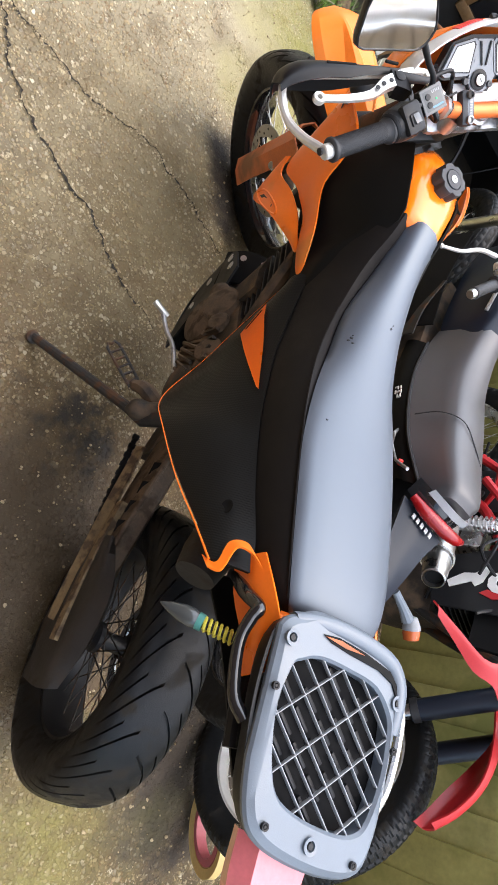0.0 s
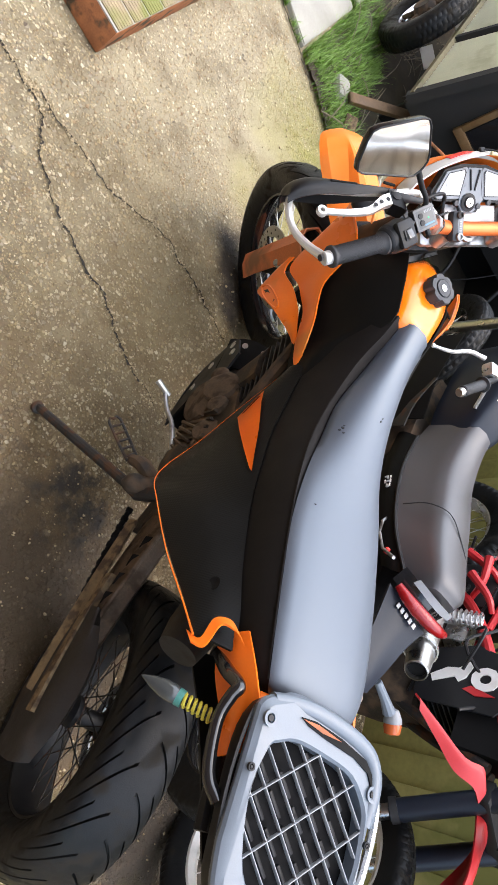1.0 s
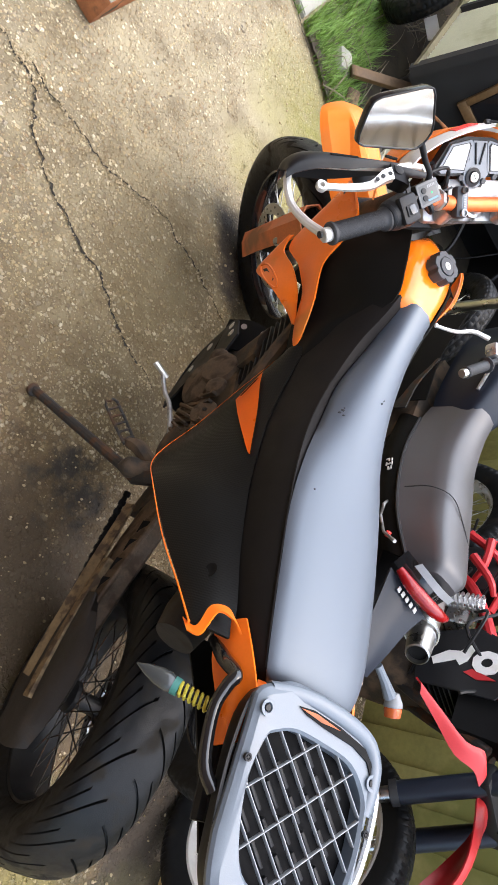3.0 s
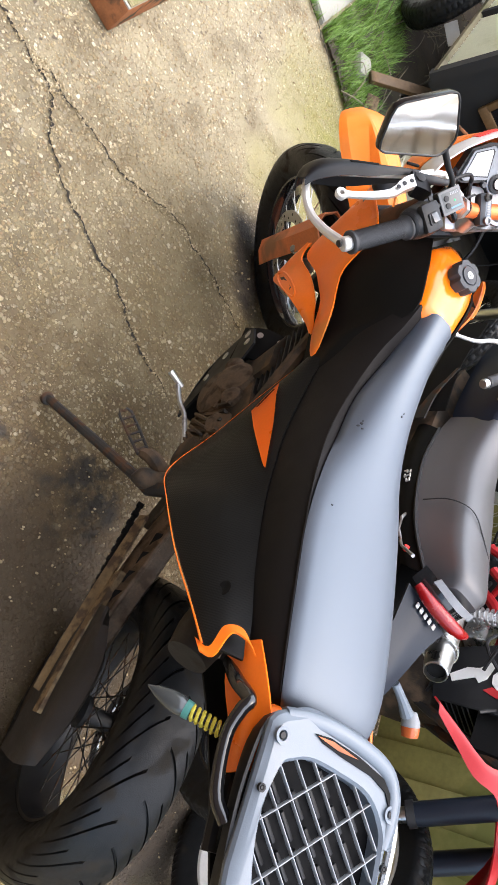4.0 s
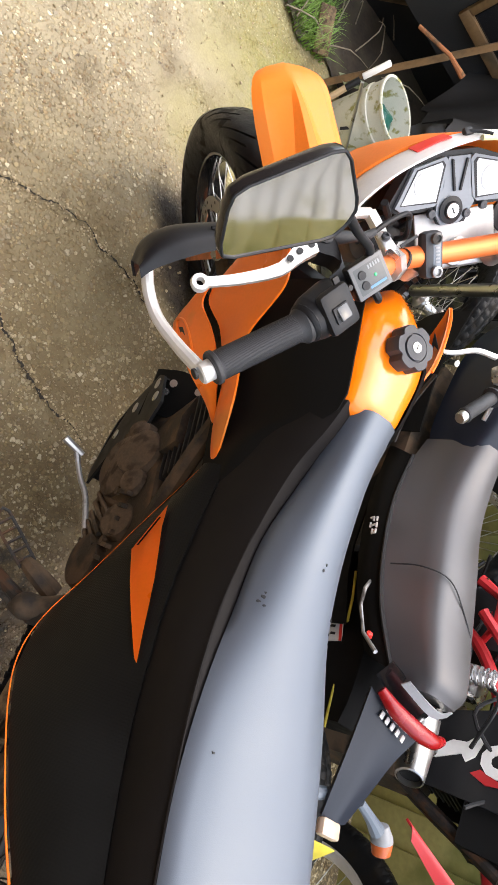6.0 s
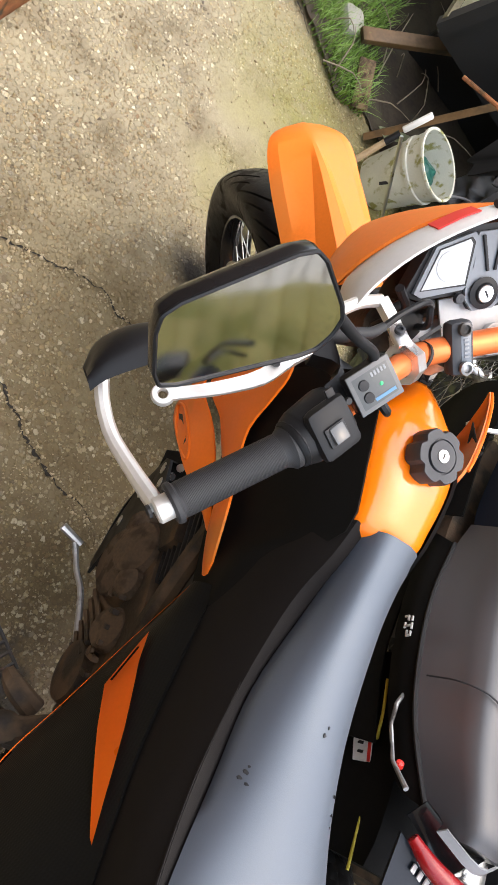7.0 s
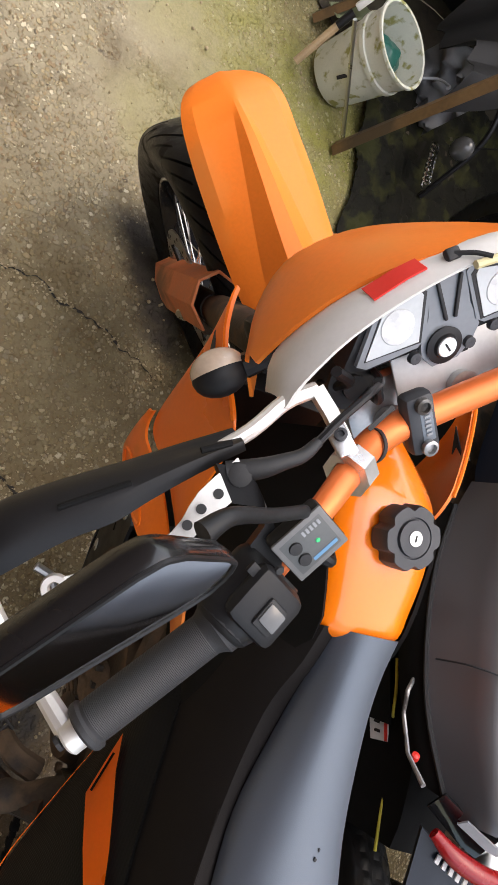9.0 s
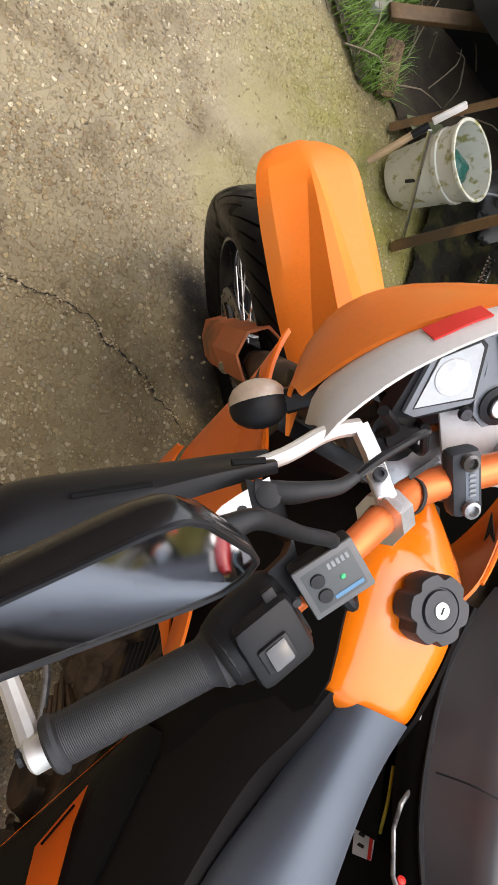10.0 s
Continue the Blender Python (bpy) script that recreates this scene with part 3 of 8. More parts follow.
def seat_ring(v, crown, su, sw, lu, lw, top):
    d = crown - sw
    if top:
        k = max(0.0, min(1.0, (v - 0.42) / 0.25))
        right = [V(0, v, crown), V((0.5 - 0.08 * k) * su, v, crown - (0.12 - 0.04 * k) * d), V((0.82 - 0.12 * k) * su, v, crown - (0.42 - 0.04 * k) * d), V((0.95 - 0.07 * k) * su, v, crown - 0.72 * d), V(su, v, sw), V(su * 0.9, v, sw - 0.012), V(0, v, sw - 0.02)]
    else:
        right = [V(0, v, sw - 0.006), V(su - 0.002, v, sw - 0.004), V(su + 0.004, v, sw - 0.012), V(0.5 * (su + lu) + 0.006, v, 0.5 * (sw + lw)), V(lu, v, lw), V(0, v, lw - 0.005)]
    # the lit pale area is shaped in: the top narrows to the left and widens to the right towards the tank
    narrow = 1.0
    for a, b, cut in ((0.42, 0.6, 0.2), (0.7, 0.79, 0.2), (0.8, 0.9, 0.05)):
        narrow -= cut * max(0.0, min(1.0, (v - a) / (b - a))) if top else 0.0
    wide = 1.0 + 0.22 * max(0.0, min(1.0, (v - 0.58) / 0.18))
    rise = 0.0 if top else 0.02 * max(0.0, min(1.0, (v - 0.8) / 0.08))
    left = [V(-p.x * narrow, p.y, p.z + rise) for p in reversed(right[1:-1])]
    return [V(p.x * wide, p.y, p.z) if p.x < lu - 0.001 or top else p for p in right] + left


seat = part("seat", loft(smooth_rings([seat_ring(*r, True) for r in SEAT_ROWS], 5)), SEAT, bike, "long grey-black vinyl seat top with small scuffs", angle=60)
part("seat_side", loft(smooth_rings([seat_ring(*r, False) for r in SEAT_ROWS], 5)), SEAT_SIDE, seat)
for side in (-1, 1):
    line = [(side * (r[2] + 0.001), r[0], r[3] - 0.002) for r in SEAT_ROWS[1:8]]
    part("seat_piping", tube(line, [0.0014] * 5 + [0.001, 0.0006], 6), SEAT_SIDE, seat)


def seat_top(u, v):
    """Height of the seat's top at a place across and along it."""
    for a, b in zip(SEAT_ROWS, SEAT_ROWS[1:]):
        if a[0] <= v <= b[0]:
            row = [x + (y - x) * (v - a[0]) / (b[0] - a[0]) for x, y in zip(a, b)]
            half = seat_ring(*row, True)[:5]
            for p, q in zip(half, half[1:]):
                if p.x <= abs(u) <= q.x:
                    return p.z + (q.z - p.z) * (abs(u) - p.x) / (q.x - p.x)
    return 0.95


rng = random.Random(4)
for u, v, s in ((-0.054, 0.622, 0.003), (-0.058, 0.615, 0.0024), (-0.051, 0.612, 0.002), (-0.053, 0.628, 0.0016), (0.013, 0.682, 0.0024), (0.016, 0.69, 0.0018), (-0.072, 0.44, 0.0022), (0.06, 0.63, 0.002), (0.064, 0.612, 0.0018), (0.066, 0.6, 0.0015)):
    edge = [(u + s * rng.uniform(0.5, 1.2) * math.cos(a), v + s * rng.uniform(0.5, 1.2) * math.sin(a)) for a in [k * 0.785 for k in range(8)]]
    ring_lo = [V(x, y, seat_top(x, y) - 0.001) for x, y in edge]
    ring_hi = [V(u + 0.85 * (x - u), v + 0.85 * (y - v), seat_top(x, y) + 0.0008) for x, y in edge]
    part("scuff", loft([ring_lo, ring_hi]), RUBBER, seat, "small black scuff mark")

# tank: station, crown, edge half width and height, lower shoulder height and half width
TANK = [
    (0.884, 0.94, 0.03, 0.92, 0.80, 0.05),
    (0.898, 0.974, 0.048, 0.961, 0.83, 0.08),
    (0.93, 0.985, 0.053, 0.972, 0.84, 0.122),
    (0.98, 0.992, 0.06, 0.978, 0.85, 0.13),
    (1.03, 0.99, 0.062, 0.974, 0.85, 0.135),
    (1.055, 0.985, 0.055, 0.968, 0.85, 0.12),
    (1.085, 0.974, 0.036, 0.958, 0.85, 0.085),
    (1.115, 0.955, 0.018, 0.945, 0.84, 0.05),
]


def tank_ring(v, top, eu, ew, lw, lu):
    right = [V(0, v, top), V(0.55 * eu, v, top - 0.2 * (top - ew)), V(0.9 * eu, v, ew + 0.25 * (top - ew)), V(eu + 0.003, v, ew - 0.012), V(eu * 0.75 + lu * 0.25, v, ew - 0.4 * (ew - lw)), V(lu - 0.02, v, lw), V(lu - 0.03, v, lw - 0.1), V(0, v, lw - 0.12)]
    return right + [V(-p.x, p.y, p.z) for p in reversed(right[1:-1])]


tank = part("fuel_tank", loft(smooth_rings([tank_ring(*r) for r in TANK], 5)), ORANGE_GLOSS, bike, "glossy orange fuel tank beaded with water", angle=60)
CAP = Matrix.Translation((0.004, 1.002, 0.9935)) @ Matrix.Rotation(radians(6), 4, "X")
cap_line = []
for k in range(72):
    a = 2 * math.pi * k / 72
    r = 0.033 - 0.005 * max(0.0, math.cos(6 * a + 1.4)) ** 2
    cap_line.append((r * math.cos(a), r * math.sin(a)))
bm = loft([[CAP @ (V(x, y, 0).normalized() * 0.033 * s * (1 if s < 0.8 else V(x, y, 0).length / 0.033) + V(0, 0, z)) for x, y in cap_line] for s, z in ((1, 0), (1, 0.02), (0.95, 0.0245), (0.62, 0.0245), (0.6, 0.0225), (0.56, 0.0225), (0.54, 0.026), (0.0001, 0.026))])
cap = part("fuel_cap", bm, CAP_PLASTIC, tank, "black lobed fuel cap with a keyhole", angle=28)
part("key_barrel", lathe([(0.0, 0), (0.0075, 0), (0.0075, 0.001), (0.0, 0.001)], CAP @ V(0, 0, 0.0262), (0, -0.1, 1), 20), ALLOY, cap)
part("keyhole", rbox((0.0015, 0.007, 0.0008), CAP @ Matrix.Translation((0, 0, 0.0276)), 0.0002), RUBBER, cap)
# black covers over the tank's sides, from the seat to the shrouds
for side in (-1, 1):
    rows = []
    for v, tu, tw, mu, mw, lu, lw in (
        (0.77, 0.088, 0.80, 0.100, 0.77, 0.104, 0.735),
        (0.84, 0.074, 0.87, 0.105, 0.80, 0.116, 0.735),
        (0.885, 0.051, 0.961, 0.09, 0.87, 0.124, 0.735),
        (0.96, 0.062, 0.9775, 0.118, 0.86, 0.138, 0.735),
        (1.03, 0.066, 0.972, 0.130, 0.86, 0.15, 0.74),
        (1.10, 0.055 if side < 0 else 0.03, 0.948 if side < 0 else 0.93, 0.128 if side < 0 else 0.06, 0.85 if side < 0 else 0.8, 0.15 if side < 0 else 0.1, 0.76),
    ):
        rows.append([V(side * tu, v, tw), V(side * (0.5 * (tu + mu) + 0.006), v, 0.5 * (tw + mw)), V(side * mu, v, mw), V(side * lu, v, lw)])
    part("tank_cover", shell(rows, 0.004), PANEL, bike, "matt black tank side cover")

# radiator shrouds: a strip that rises into a pointed wing, and a lower blade
WING = (
    (0.806, 0.104, 0.764, 0.106, 0.75), (0.86, 0.123, 0.795, 0.12, 0.746), (0.905, 0.133, 0.806, 0.128, 0.747), (0.952, 0.142, 0.806, 0.137, 0.749),
    (1.0, 0.149, 0.812, 0.152, 0.735), (1.035, 0.149, 0.85, 0.163, 0.722), (1.06, 0.15, 0.878, 0.176, 0.705), (1.085, 0.156, 0.888, 0.187, 0.692),
    (1.11, 0.164, 0.886, 0.191, 0.706), (1.145, 0.176, 0.878, 0.191, 0.77), (1.185, 0.184, 0.872, 0.186, 0.822), (1.22, 0.185, 0.87, 0.184, 0.85), (1.242, 0.182, 0.868, 0.182, 0.864),
)
BLADE = ((0.872, 0.112, 0.744, 0.113, 0.734), (0.905, 0.128, 0.743, 0.134, 0.722), (0.95, 0.142, 0.741, 0.168, 0.692), (1.0, 0.156, 0.724, 0.185, 0.648), (1.035, 0.17, 0.708, 0.19, 0.61), (1.062, 0.182, 0.69, 0.191, 0.586), (1.08, 0.19, 0.682, 0.192, 0.584), (1.098, 0.194, 0.69, 0.194, 0.628), (1.112, 0.194, 0.706, 0.194, 0.69))
for side in (-1, 1):
    strip = []
    for v, hu, hw, lu, lw in WING:
        bow = 0.006 * min(1.0, (hw - lw) / 0.08)
        strip.append([V(side * hu, v, hw), V(side * (0.7 * hu + 0.3 * lu + bow), v, 0.7 * hw + 0.3 * lw), V(side * (0.3 * hu + 0.7 * lu + bow), v, 0.3 * hw + 0.7 * lw), V(side * lu, v, lw)])
    shroud = part("shroud", shell(strip, 0.004), ORANGE, bike, "orange plastic radiator shroud rising to a point")
    part("shroud_edge", tube([(side * (hu + 0.001), v, hw) for v, hu, hw, lu, lw in WING[7:]], [0.003] * 5 + [0.002], 6), ORANGE, shroud)
    blade = [[V(side * hu, v, hw), V(side * (0.5 * (hu + lu) + 0.004), v, 0.5 * (hw + lw)), V(side * lu, v, lw)] for v, hu, hw, lu, lw in BLADE]
    bl = part("lower_blade", shell(blade, 0.004), ORANGE, shroud, "orange lower blade with a triangular recess")

    def on_blade(v, s, out):
        """A place on the blade, at v along it and s down it."""
        for a, b in zip(BLADE, BLADE[1:]):
            if a[0] <= v <= b[0]:
                v, hu, hw, lu, lw = [x + (y - x) * (v - a[0]) / (b[0] - a[0]) for x, y in zip(a, b)]
                return V(side * (hu + (lu - hu) * s + 0.016 * s * (1 - s) + out), v, hw + (lw - hw) * s)

    hole = [on_blade(1.045, 0.66, 0.0045), on_blade(1.05, 0.78, 0.0045), on_blade(0.985, 0.82, 0.0045), on_blade(0.995, 0.68, 0.0045)]
    part("cut_out", loft([hole, [p - V(side * 0.004, 0, 0) for p in hole]]), RUBBER, bl, "dark opening in the recess")
    part("recess_rim", tube([on_blade(v, s, 0.004) for v, s in ((1.062, 0.6), (1.066, 0.82), (1.02, 0.93), (0.965, 0.86), (0.98, 0.62), (1.03, 0.54))], 0.003, 6, closed=True), ORANGE, bl)
    for inset in (0.0045, -0.0065):
        tip = Matrix(((0, 0, 1, side * (0.1835 + inset)), (1, 0, 0, 0), (0, 1, 0, 0), (0, 0, 0, 1)))
        part("vent", plate([(1.19, 0.85), (1.15, 0.851), (1.161, 0.856), (1.143, 0.872)], 0.002 * (1 if inset > 0 else -1) * side, tip), RUBBER, shroud, "dark arrow-shaped vent")

# side panel and its trim
PANEL_ROWS = [(0.80, 0.098, 0.79, 0.106, 0.735), (0.7, 0.108, 0.79, 0.14, 0.682), (0.6, 0.118, 0.80, 0.17, 0.622), (0.52, 0.122, 0.82, 0.205, 0.608), (0.46, 0.123, 0.835, 0.226, 0.645), (0.4, 0.123, 0.855, 0.23, 0.71), (0.3, 0.12, 0.895, 0.205, 0.79), (0.22, 0.114, 0.93, 0.178, 0.865), (0.168, 0.112, 0.945, 0.168, 0.92)]


def panel_row(v, tu, tw, lu, lw):
    return [V(-tu, v, tw), V(-(0.65 * tu + 0.35 * lu) - 0.012, v, 0.68 * tw + 0.32 * lw), V(-(0.35 * tu + 0.65 * lu) - 0.012, v, 0.35 * tw + 0.65 * lw), V(-lu, v, lw)]


side_panel = part("side_panel", shell([panel_row(*r) for r in PANEL_ROWS], 0.005, 4), CARBON, bike, "black side panel with a carbon weave and orange edge")


def on_panel(v, w, out=0.0):
    """A place on the side panel's outer face."""
    for a, b in zip(PANEL_ROWS, PANEL_ROWS[1:]):
        if b[0] <= v <= a[0]:
            t = (v - a[0]) / (b[0] - a[0])
            r = panel_row(*[x + (y - x) * t for x, y in zip(a, b)])
            for p, q in zip(r, r[1:]):
                if q.z <= w <= p.z:
                    return V(p.x + (q.x - p.x) * (w - p.z) / (q.z - p.z) - out, v, w)
            return V((r[0] if w > r[0].z else r[-1]).x - out, v, w)
    return V(-0.11 - out, v, w)


def panel_inlay(corners, thick):
    """A thin flat piece that follows the panel: corners in v and w."""
    bm = bmesh.new()
    a, b, c, d = corners
    grid = []
    for i in range(7):
        s = i / 6
        l0 = (a[0] + (b[0] - a[0]) * s, a[1] + (b[1] - a[1]) * s)
        l1 = (d[0] + (c[0] - d[0]) * s, d[1] + (c[1] - d[1]) * s)
        grid.append([on_panel(l0[0] + (l1[0] - l0[0]) * j / 4, l0[1] + (l1[1] - l0[1]) * j / 4, 0.0055 + thick) for j in range(5)])
    bm = loft(grid, cap=False, closed=False)
    bmesh.ops.solidify(bm, geom=bm.faces[:], thickness=-thick - 0.003)
    return bm


inlay = part("orange_inlay", panel_inlay([(0.722, 0.738), (0.5, 0.818), (0.505, 0.812), (0.645, 0.712)], 0.0015), ORANGE, side_panel, "orange tapering inlay")
part("inlay_slot", panel_inlay([(0.7, 0.7425), (0.652, 0.7265), (0.652, 0.722), (0.7, 0.738)], 0.0042), BLACK_DEEP, inlay)
edge = [(-0.109, 0.80, 0.737), (-0.143, 0.70, 0.682), (-0.173, 0.60, 0.621), (-0.208, 0.52, 0.606), (-0.23, 0.46, 0.643), (-0.234, 0.40, 0.709), (-0.209, 0.30, 0.789), (-0.182, 0.22, 0.864), (-0.172, 0.166, 0.922)]
part("orange_edge", tube(edge, [0.0004, 0.0004, 0.0005, 0.0008, 0.001, 0.0011, 0.0013, 0.0016, 0.002], 6), ORANGE, side_panel, "orange painted panel edge")
tail_strip = [[V(-0.176, 0.172, 0.905), V(-0.172, 0.155, 0.925)], [V(-0.164, 0.165, 0.93), V(-0.158, 0.155, 0.94)], [V(-0.154, 0.199, 0.93), V(-0.148, 0.192, 0.945)], [V(-0.135, 0.205, 0.945), V(-0.13, 0.19, 0.96)], [V(-0.122, 0.185, 0.965), V(-0.118, 0.172, 0.978)]]
part("orange_lip", shell(tail_strip, 0.003, 7), ORANGE, side_panel, "orange lip at the panel's rear corner")
hole_at = on_panel(0.257, 0.89)
part("panel_screw", lathe([(0.0, 0), (0.011, 0), (0.0115, 0.0012), (0.009, 0.0012), (0.007, 0.0004), (0.0, 0.0002)], hole_at + V(-0.004, 0, 0), (-0.9, 0, 0.35), 16), BLACK_DEEP, side_panel, "black screw recess")

# other side's panel and the frame between them
part("side_panel", shell([[V(-p.x, p.y, p.z) for p in panel_row(*r)] for r in PANEL_ROWS], 0.005, 2), PANEL, bike, "black side panel")
inner = [(0.16, 0.93, 0.85, 0.06), (0.3, 0.88, 0.72, 0.075), (0.5, 0.80, 0.56, 0.085), (0.7, 0.77, 0.55, 0.08), (0.85, 0.80, 0.60, 0.075)]
part("airbox", loft([[V(-x, v, a), V(x, v, a), V(x, v, b), V(-x, v, b)] for v, a, b, x in inner]), BLACK, bike)
for side in (-1, 1):
    part("frame_tube", tube([(side * 0.03, 1.12, 0.88), (side * 0.09, 0.95, 0.74), (side * 0.105, 0.72, 0.6), (side * 0.1, 0.56, 0.48), (side * 0.09, 0.53, 0.34)], 0.016, 8), GRIMY, bike)
    part("subframe_tube", tube([(side * 0.09, 0.62, 0.74), (side * 0.09, 0.4, 0.82), (side * 0.085, 0.15, 0.92), (side * 0.07, -0.05, 0.955)], 0.011, 8), BLACK, bike)

# tail
for side in (-1, 1):
    rows = [
        [V(side * 0.112, 0.2, 0.962), V(side * 0.118, 0.195, 0.935), V(side * 0.112, 0.2, 0.885)],
        [V(side * 0.1, 0.15, 0.992), V(side * 0.112, 0.145, 0.95), V(side * 0.106, 0.14, 0.905)],
        [V(side * 0.085, 0.1, 1.01), V(side * 0.1, 0.09, 0.975), V(side * 0.096, 0.085, 0.94)],
        [V(side * 0.08, 0.05, 1.008), V(side * 0.092, 0.04, 0.985), V(side * 0.088, 0.035, 0.955)],
    ]
    part("tail_panel", shell(rows, 0.004), ORANGE, bike, "orange tail panel under the rack")
    part("grab_bar", tube([(side * 0.1, 0.17, 0.89), (side * 0.116, 0.14, 0.95), (side * 0.114, 0.12, 0.99), (side * 0.12, 0.105, 0.99), (side * 0.124, 0.07, 0.985), (side * 0.118, 0.01, 0.998), (side * 0.1, -0.015, 1.01)], [0.011, 0.0105, 0.0095, 0.009, 0.0085, 0.0085, 0.009], 14), GLOSS_BLACK, bike, "black grab handle")
part("tail_seat_bracket", shell([[V(-0.075, 0.13, 0.985), V(0, 0.135, 1.0), V(0.085, 0.13, 0.985)], [V(-0.08, 0.09, 1.0), V(0, 0.09, 1.012), V(0.09, 0.09, 1.0)]], 0.004), ORANGE, bike)
lamp = part("tail_light", loft(smooth_rings([[V(u * s, v, w + dw) for u, dw in ((-0.045, 0), (-0.03, 0.03), (0.05, 0.03), (0.075, 0), (0.05, -0.03), (-0.03, -0.03))] for v, w, s in ((-0.13, 0.985, 1), (-0.18, 0.982, 0.9), (-0.21, 0.975, 0.6))], 3)), PINK_LENS, bike, "faded pink-red tail light")
part("rear_mudguard", shell([[V(-0.06, 0.2, 0.72), V(0, 0.2, 0.74), V(0.06, 0.2, 0.72)], [V(-0.06, 0.08, 0.84), V(0, 0.08, 0.86), V(0.06, 0.08, 0.84)], [V(-0.05, -0.08, 0.95), V(0, -0.08, 0.96), V(0.05, -0.08, 0.95)]], 0.005), BLACK, bike, "black rear mudguard")
# rear indicators on sprung stems
for side in (-1, 1):
    base, tipp = V(side * 0.1, 0.075, 0.955), V(side * 0.222, 0.096, 0.872)
    d = (tipp - base).normalized()
    ind = part("rear_indicator", lathe([(0.0, 0), (0.011, 0.0), (0.0135, 0.008), (0.013, 0.022), (0.008, 0.042), (0.001, 0.058), (0.0, 0.0582)], base + d * 0.066, d, 20), SMOKE, bike, "pointed smoked indicator on a yellow spring stem")
    part("collar", lathe([(0.0, 0), (0.012, 0), (0.0125, 0.009), (0.0, 0.009)], base + d * 0.058, d, 12), TEAL, ind)
    coil = []
    fr = frame_of(base, d)
    for k in range(49):
        a = 2 * math.pi * k / 8
        coil.append(fr @ V(0.0085 * math.cos(a), 0.0085 * math.sin(a), 0.014 + 0.046 * k / 48))
    part("spring", tube(coil, 0.0026, 6, smooth=1), YELLOW, ind, "yellow coil")
    part("stem", lathe([(0.0, 0), (0.006, 0), (0.006, 0.06), (0.0, 0.06)], base, d, 8), BLACK, ind)
part("silencer_tip", lathe([(0.0, 0), (0.035, 0.0), (0.042, 0.04), (0.042, 0.25), (0.03, 0.3), (0.0, 0.3)], (-0.115, 0.165, 0.79), (0.25, 0.8, -0.1), 20), OILY, bike, "dirty brown exhaust silencer end")

# rack
rack_outer = [(-0.108, 0.105), (-0.08, 0.128), (-0.045, 0.141), (0.029, 0.14), (0.103, 0.127), (0.124, 0.09), (0.126, 0.02), (0.128, -0.042), (0.126, -0.096), (0.11, -0.14), (0.06, -0.153), (-0.01, -0.148), (-0.063, -0.132), (-0.088, -0.1), (-0.104, -0.035), (-0.113, 0.035)]
rack_inner = [(-0.078, 0.058), (-0.064, 0.072), (-0.037, 0.082), (0.01, 0.082), (0.063, 0.076), (0.098, 0.048), (0.106, 0.02), (0.109, -0.024), (0.1, -0.075), (0.084, -0.096), (0.047, -0.102), (-0.02, -0.093), (-0.058, -0.07), (-0.082, 0.0)]
oz = [p.copy() for p in spline([(x, y, 0) for x, y in rack_outer], 4, True)]
iz = [p.copy() for p in spline([(x, y, 0) for x, y in rack_inner], 4, True)]
c0 = V(0, -0.005, 0)
rings = []
for a, b in zip(oz, iz):
    out = (a - c0).normalized()
    rings.append([a + V(0, 0, 1.028) - out * 0.002, a + V(0, 0, 1.034) - out * 0.001, a + V(0, 0, 1.039) - out * 0.004, a + V(0, 0, 1.045) - out * 0.013, b + V(0, 0, 1.047) + out * 0.004, b + V(0, 0, 1.043), b + V(0, 0, 1.024)])
bm = loft(rings + [rings[0][:]], cap=False, closed=False)
bmesh.ops.remove_doubles(bm, verts=bm.verts, dist=1e-6)
bmesh.ops.solidify(bm, geom=bm.faces[:], thickness=0.004)
rack = part("luggage_rack", bm, GREY_PLASTIC, bike, "grey plastic luggage rack with a dark slotted grid", angle=24)
skirt = []
for a in oz:
    out = (a - c0).normalized()
    skirt.append([a + V(0, 0, 0.985) - out * 0.022, a + V(0, 0, 1.008) - out * 0.008, a + V(0, 0, 1.027) - out * 0.0025])
bm = loft(skirt + [skirt[0][:]], cap=False, closed=False)
bmesh.ops.remove_doubles(bm, verts=bm.verts, dist=1e-6)
bmesh.ops.solidify(bm, geom=bm.faces[:], thickness=0.004)
part("rack_skirt", bm, BLACK, rack, "black side wall of the rack")
# rack floor coloured near black to hold the shadow below the slats
RACK_SHADOW = mat("shadow-dark rack floor", (0.004, 0.004, 0.0045), 0.75, spec=0.12, spread=0.3, scale=60, bump=0.2)
part("rack_floor", plate([(p.x * 1.03, p.y * 1.03) for p in iz], 0.004, Matrix.Translation((0, 0, 1.018))), RACK_SHADOW, rack)


def inside(x, y, poly):
    hit = False
    for (x1, y1), (x2, y2) in zip(poly, poly[1:] + poly[:1]):
        if (y1 > y) != (y2 > y) and x < (x2 - x1) * (y - y1) / (y2 - y1) + x1:
            hit = not hit
    return hit


poly_in = [(p.x, p.y) for p in iz]


def clipped(x0, y0, dx, dy):
    """The stretch of a line that lies inside the rack's opening."""
    ts = [t / 200 for t in range(-50, 51) if inside(x0 + dx * t / 200, y0 + dy * t / 200, poly_in)]
    return (min(ts), max(ts)) if len(ts) > 4 else None


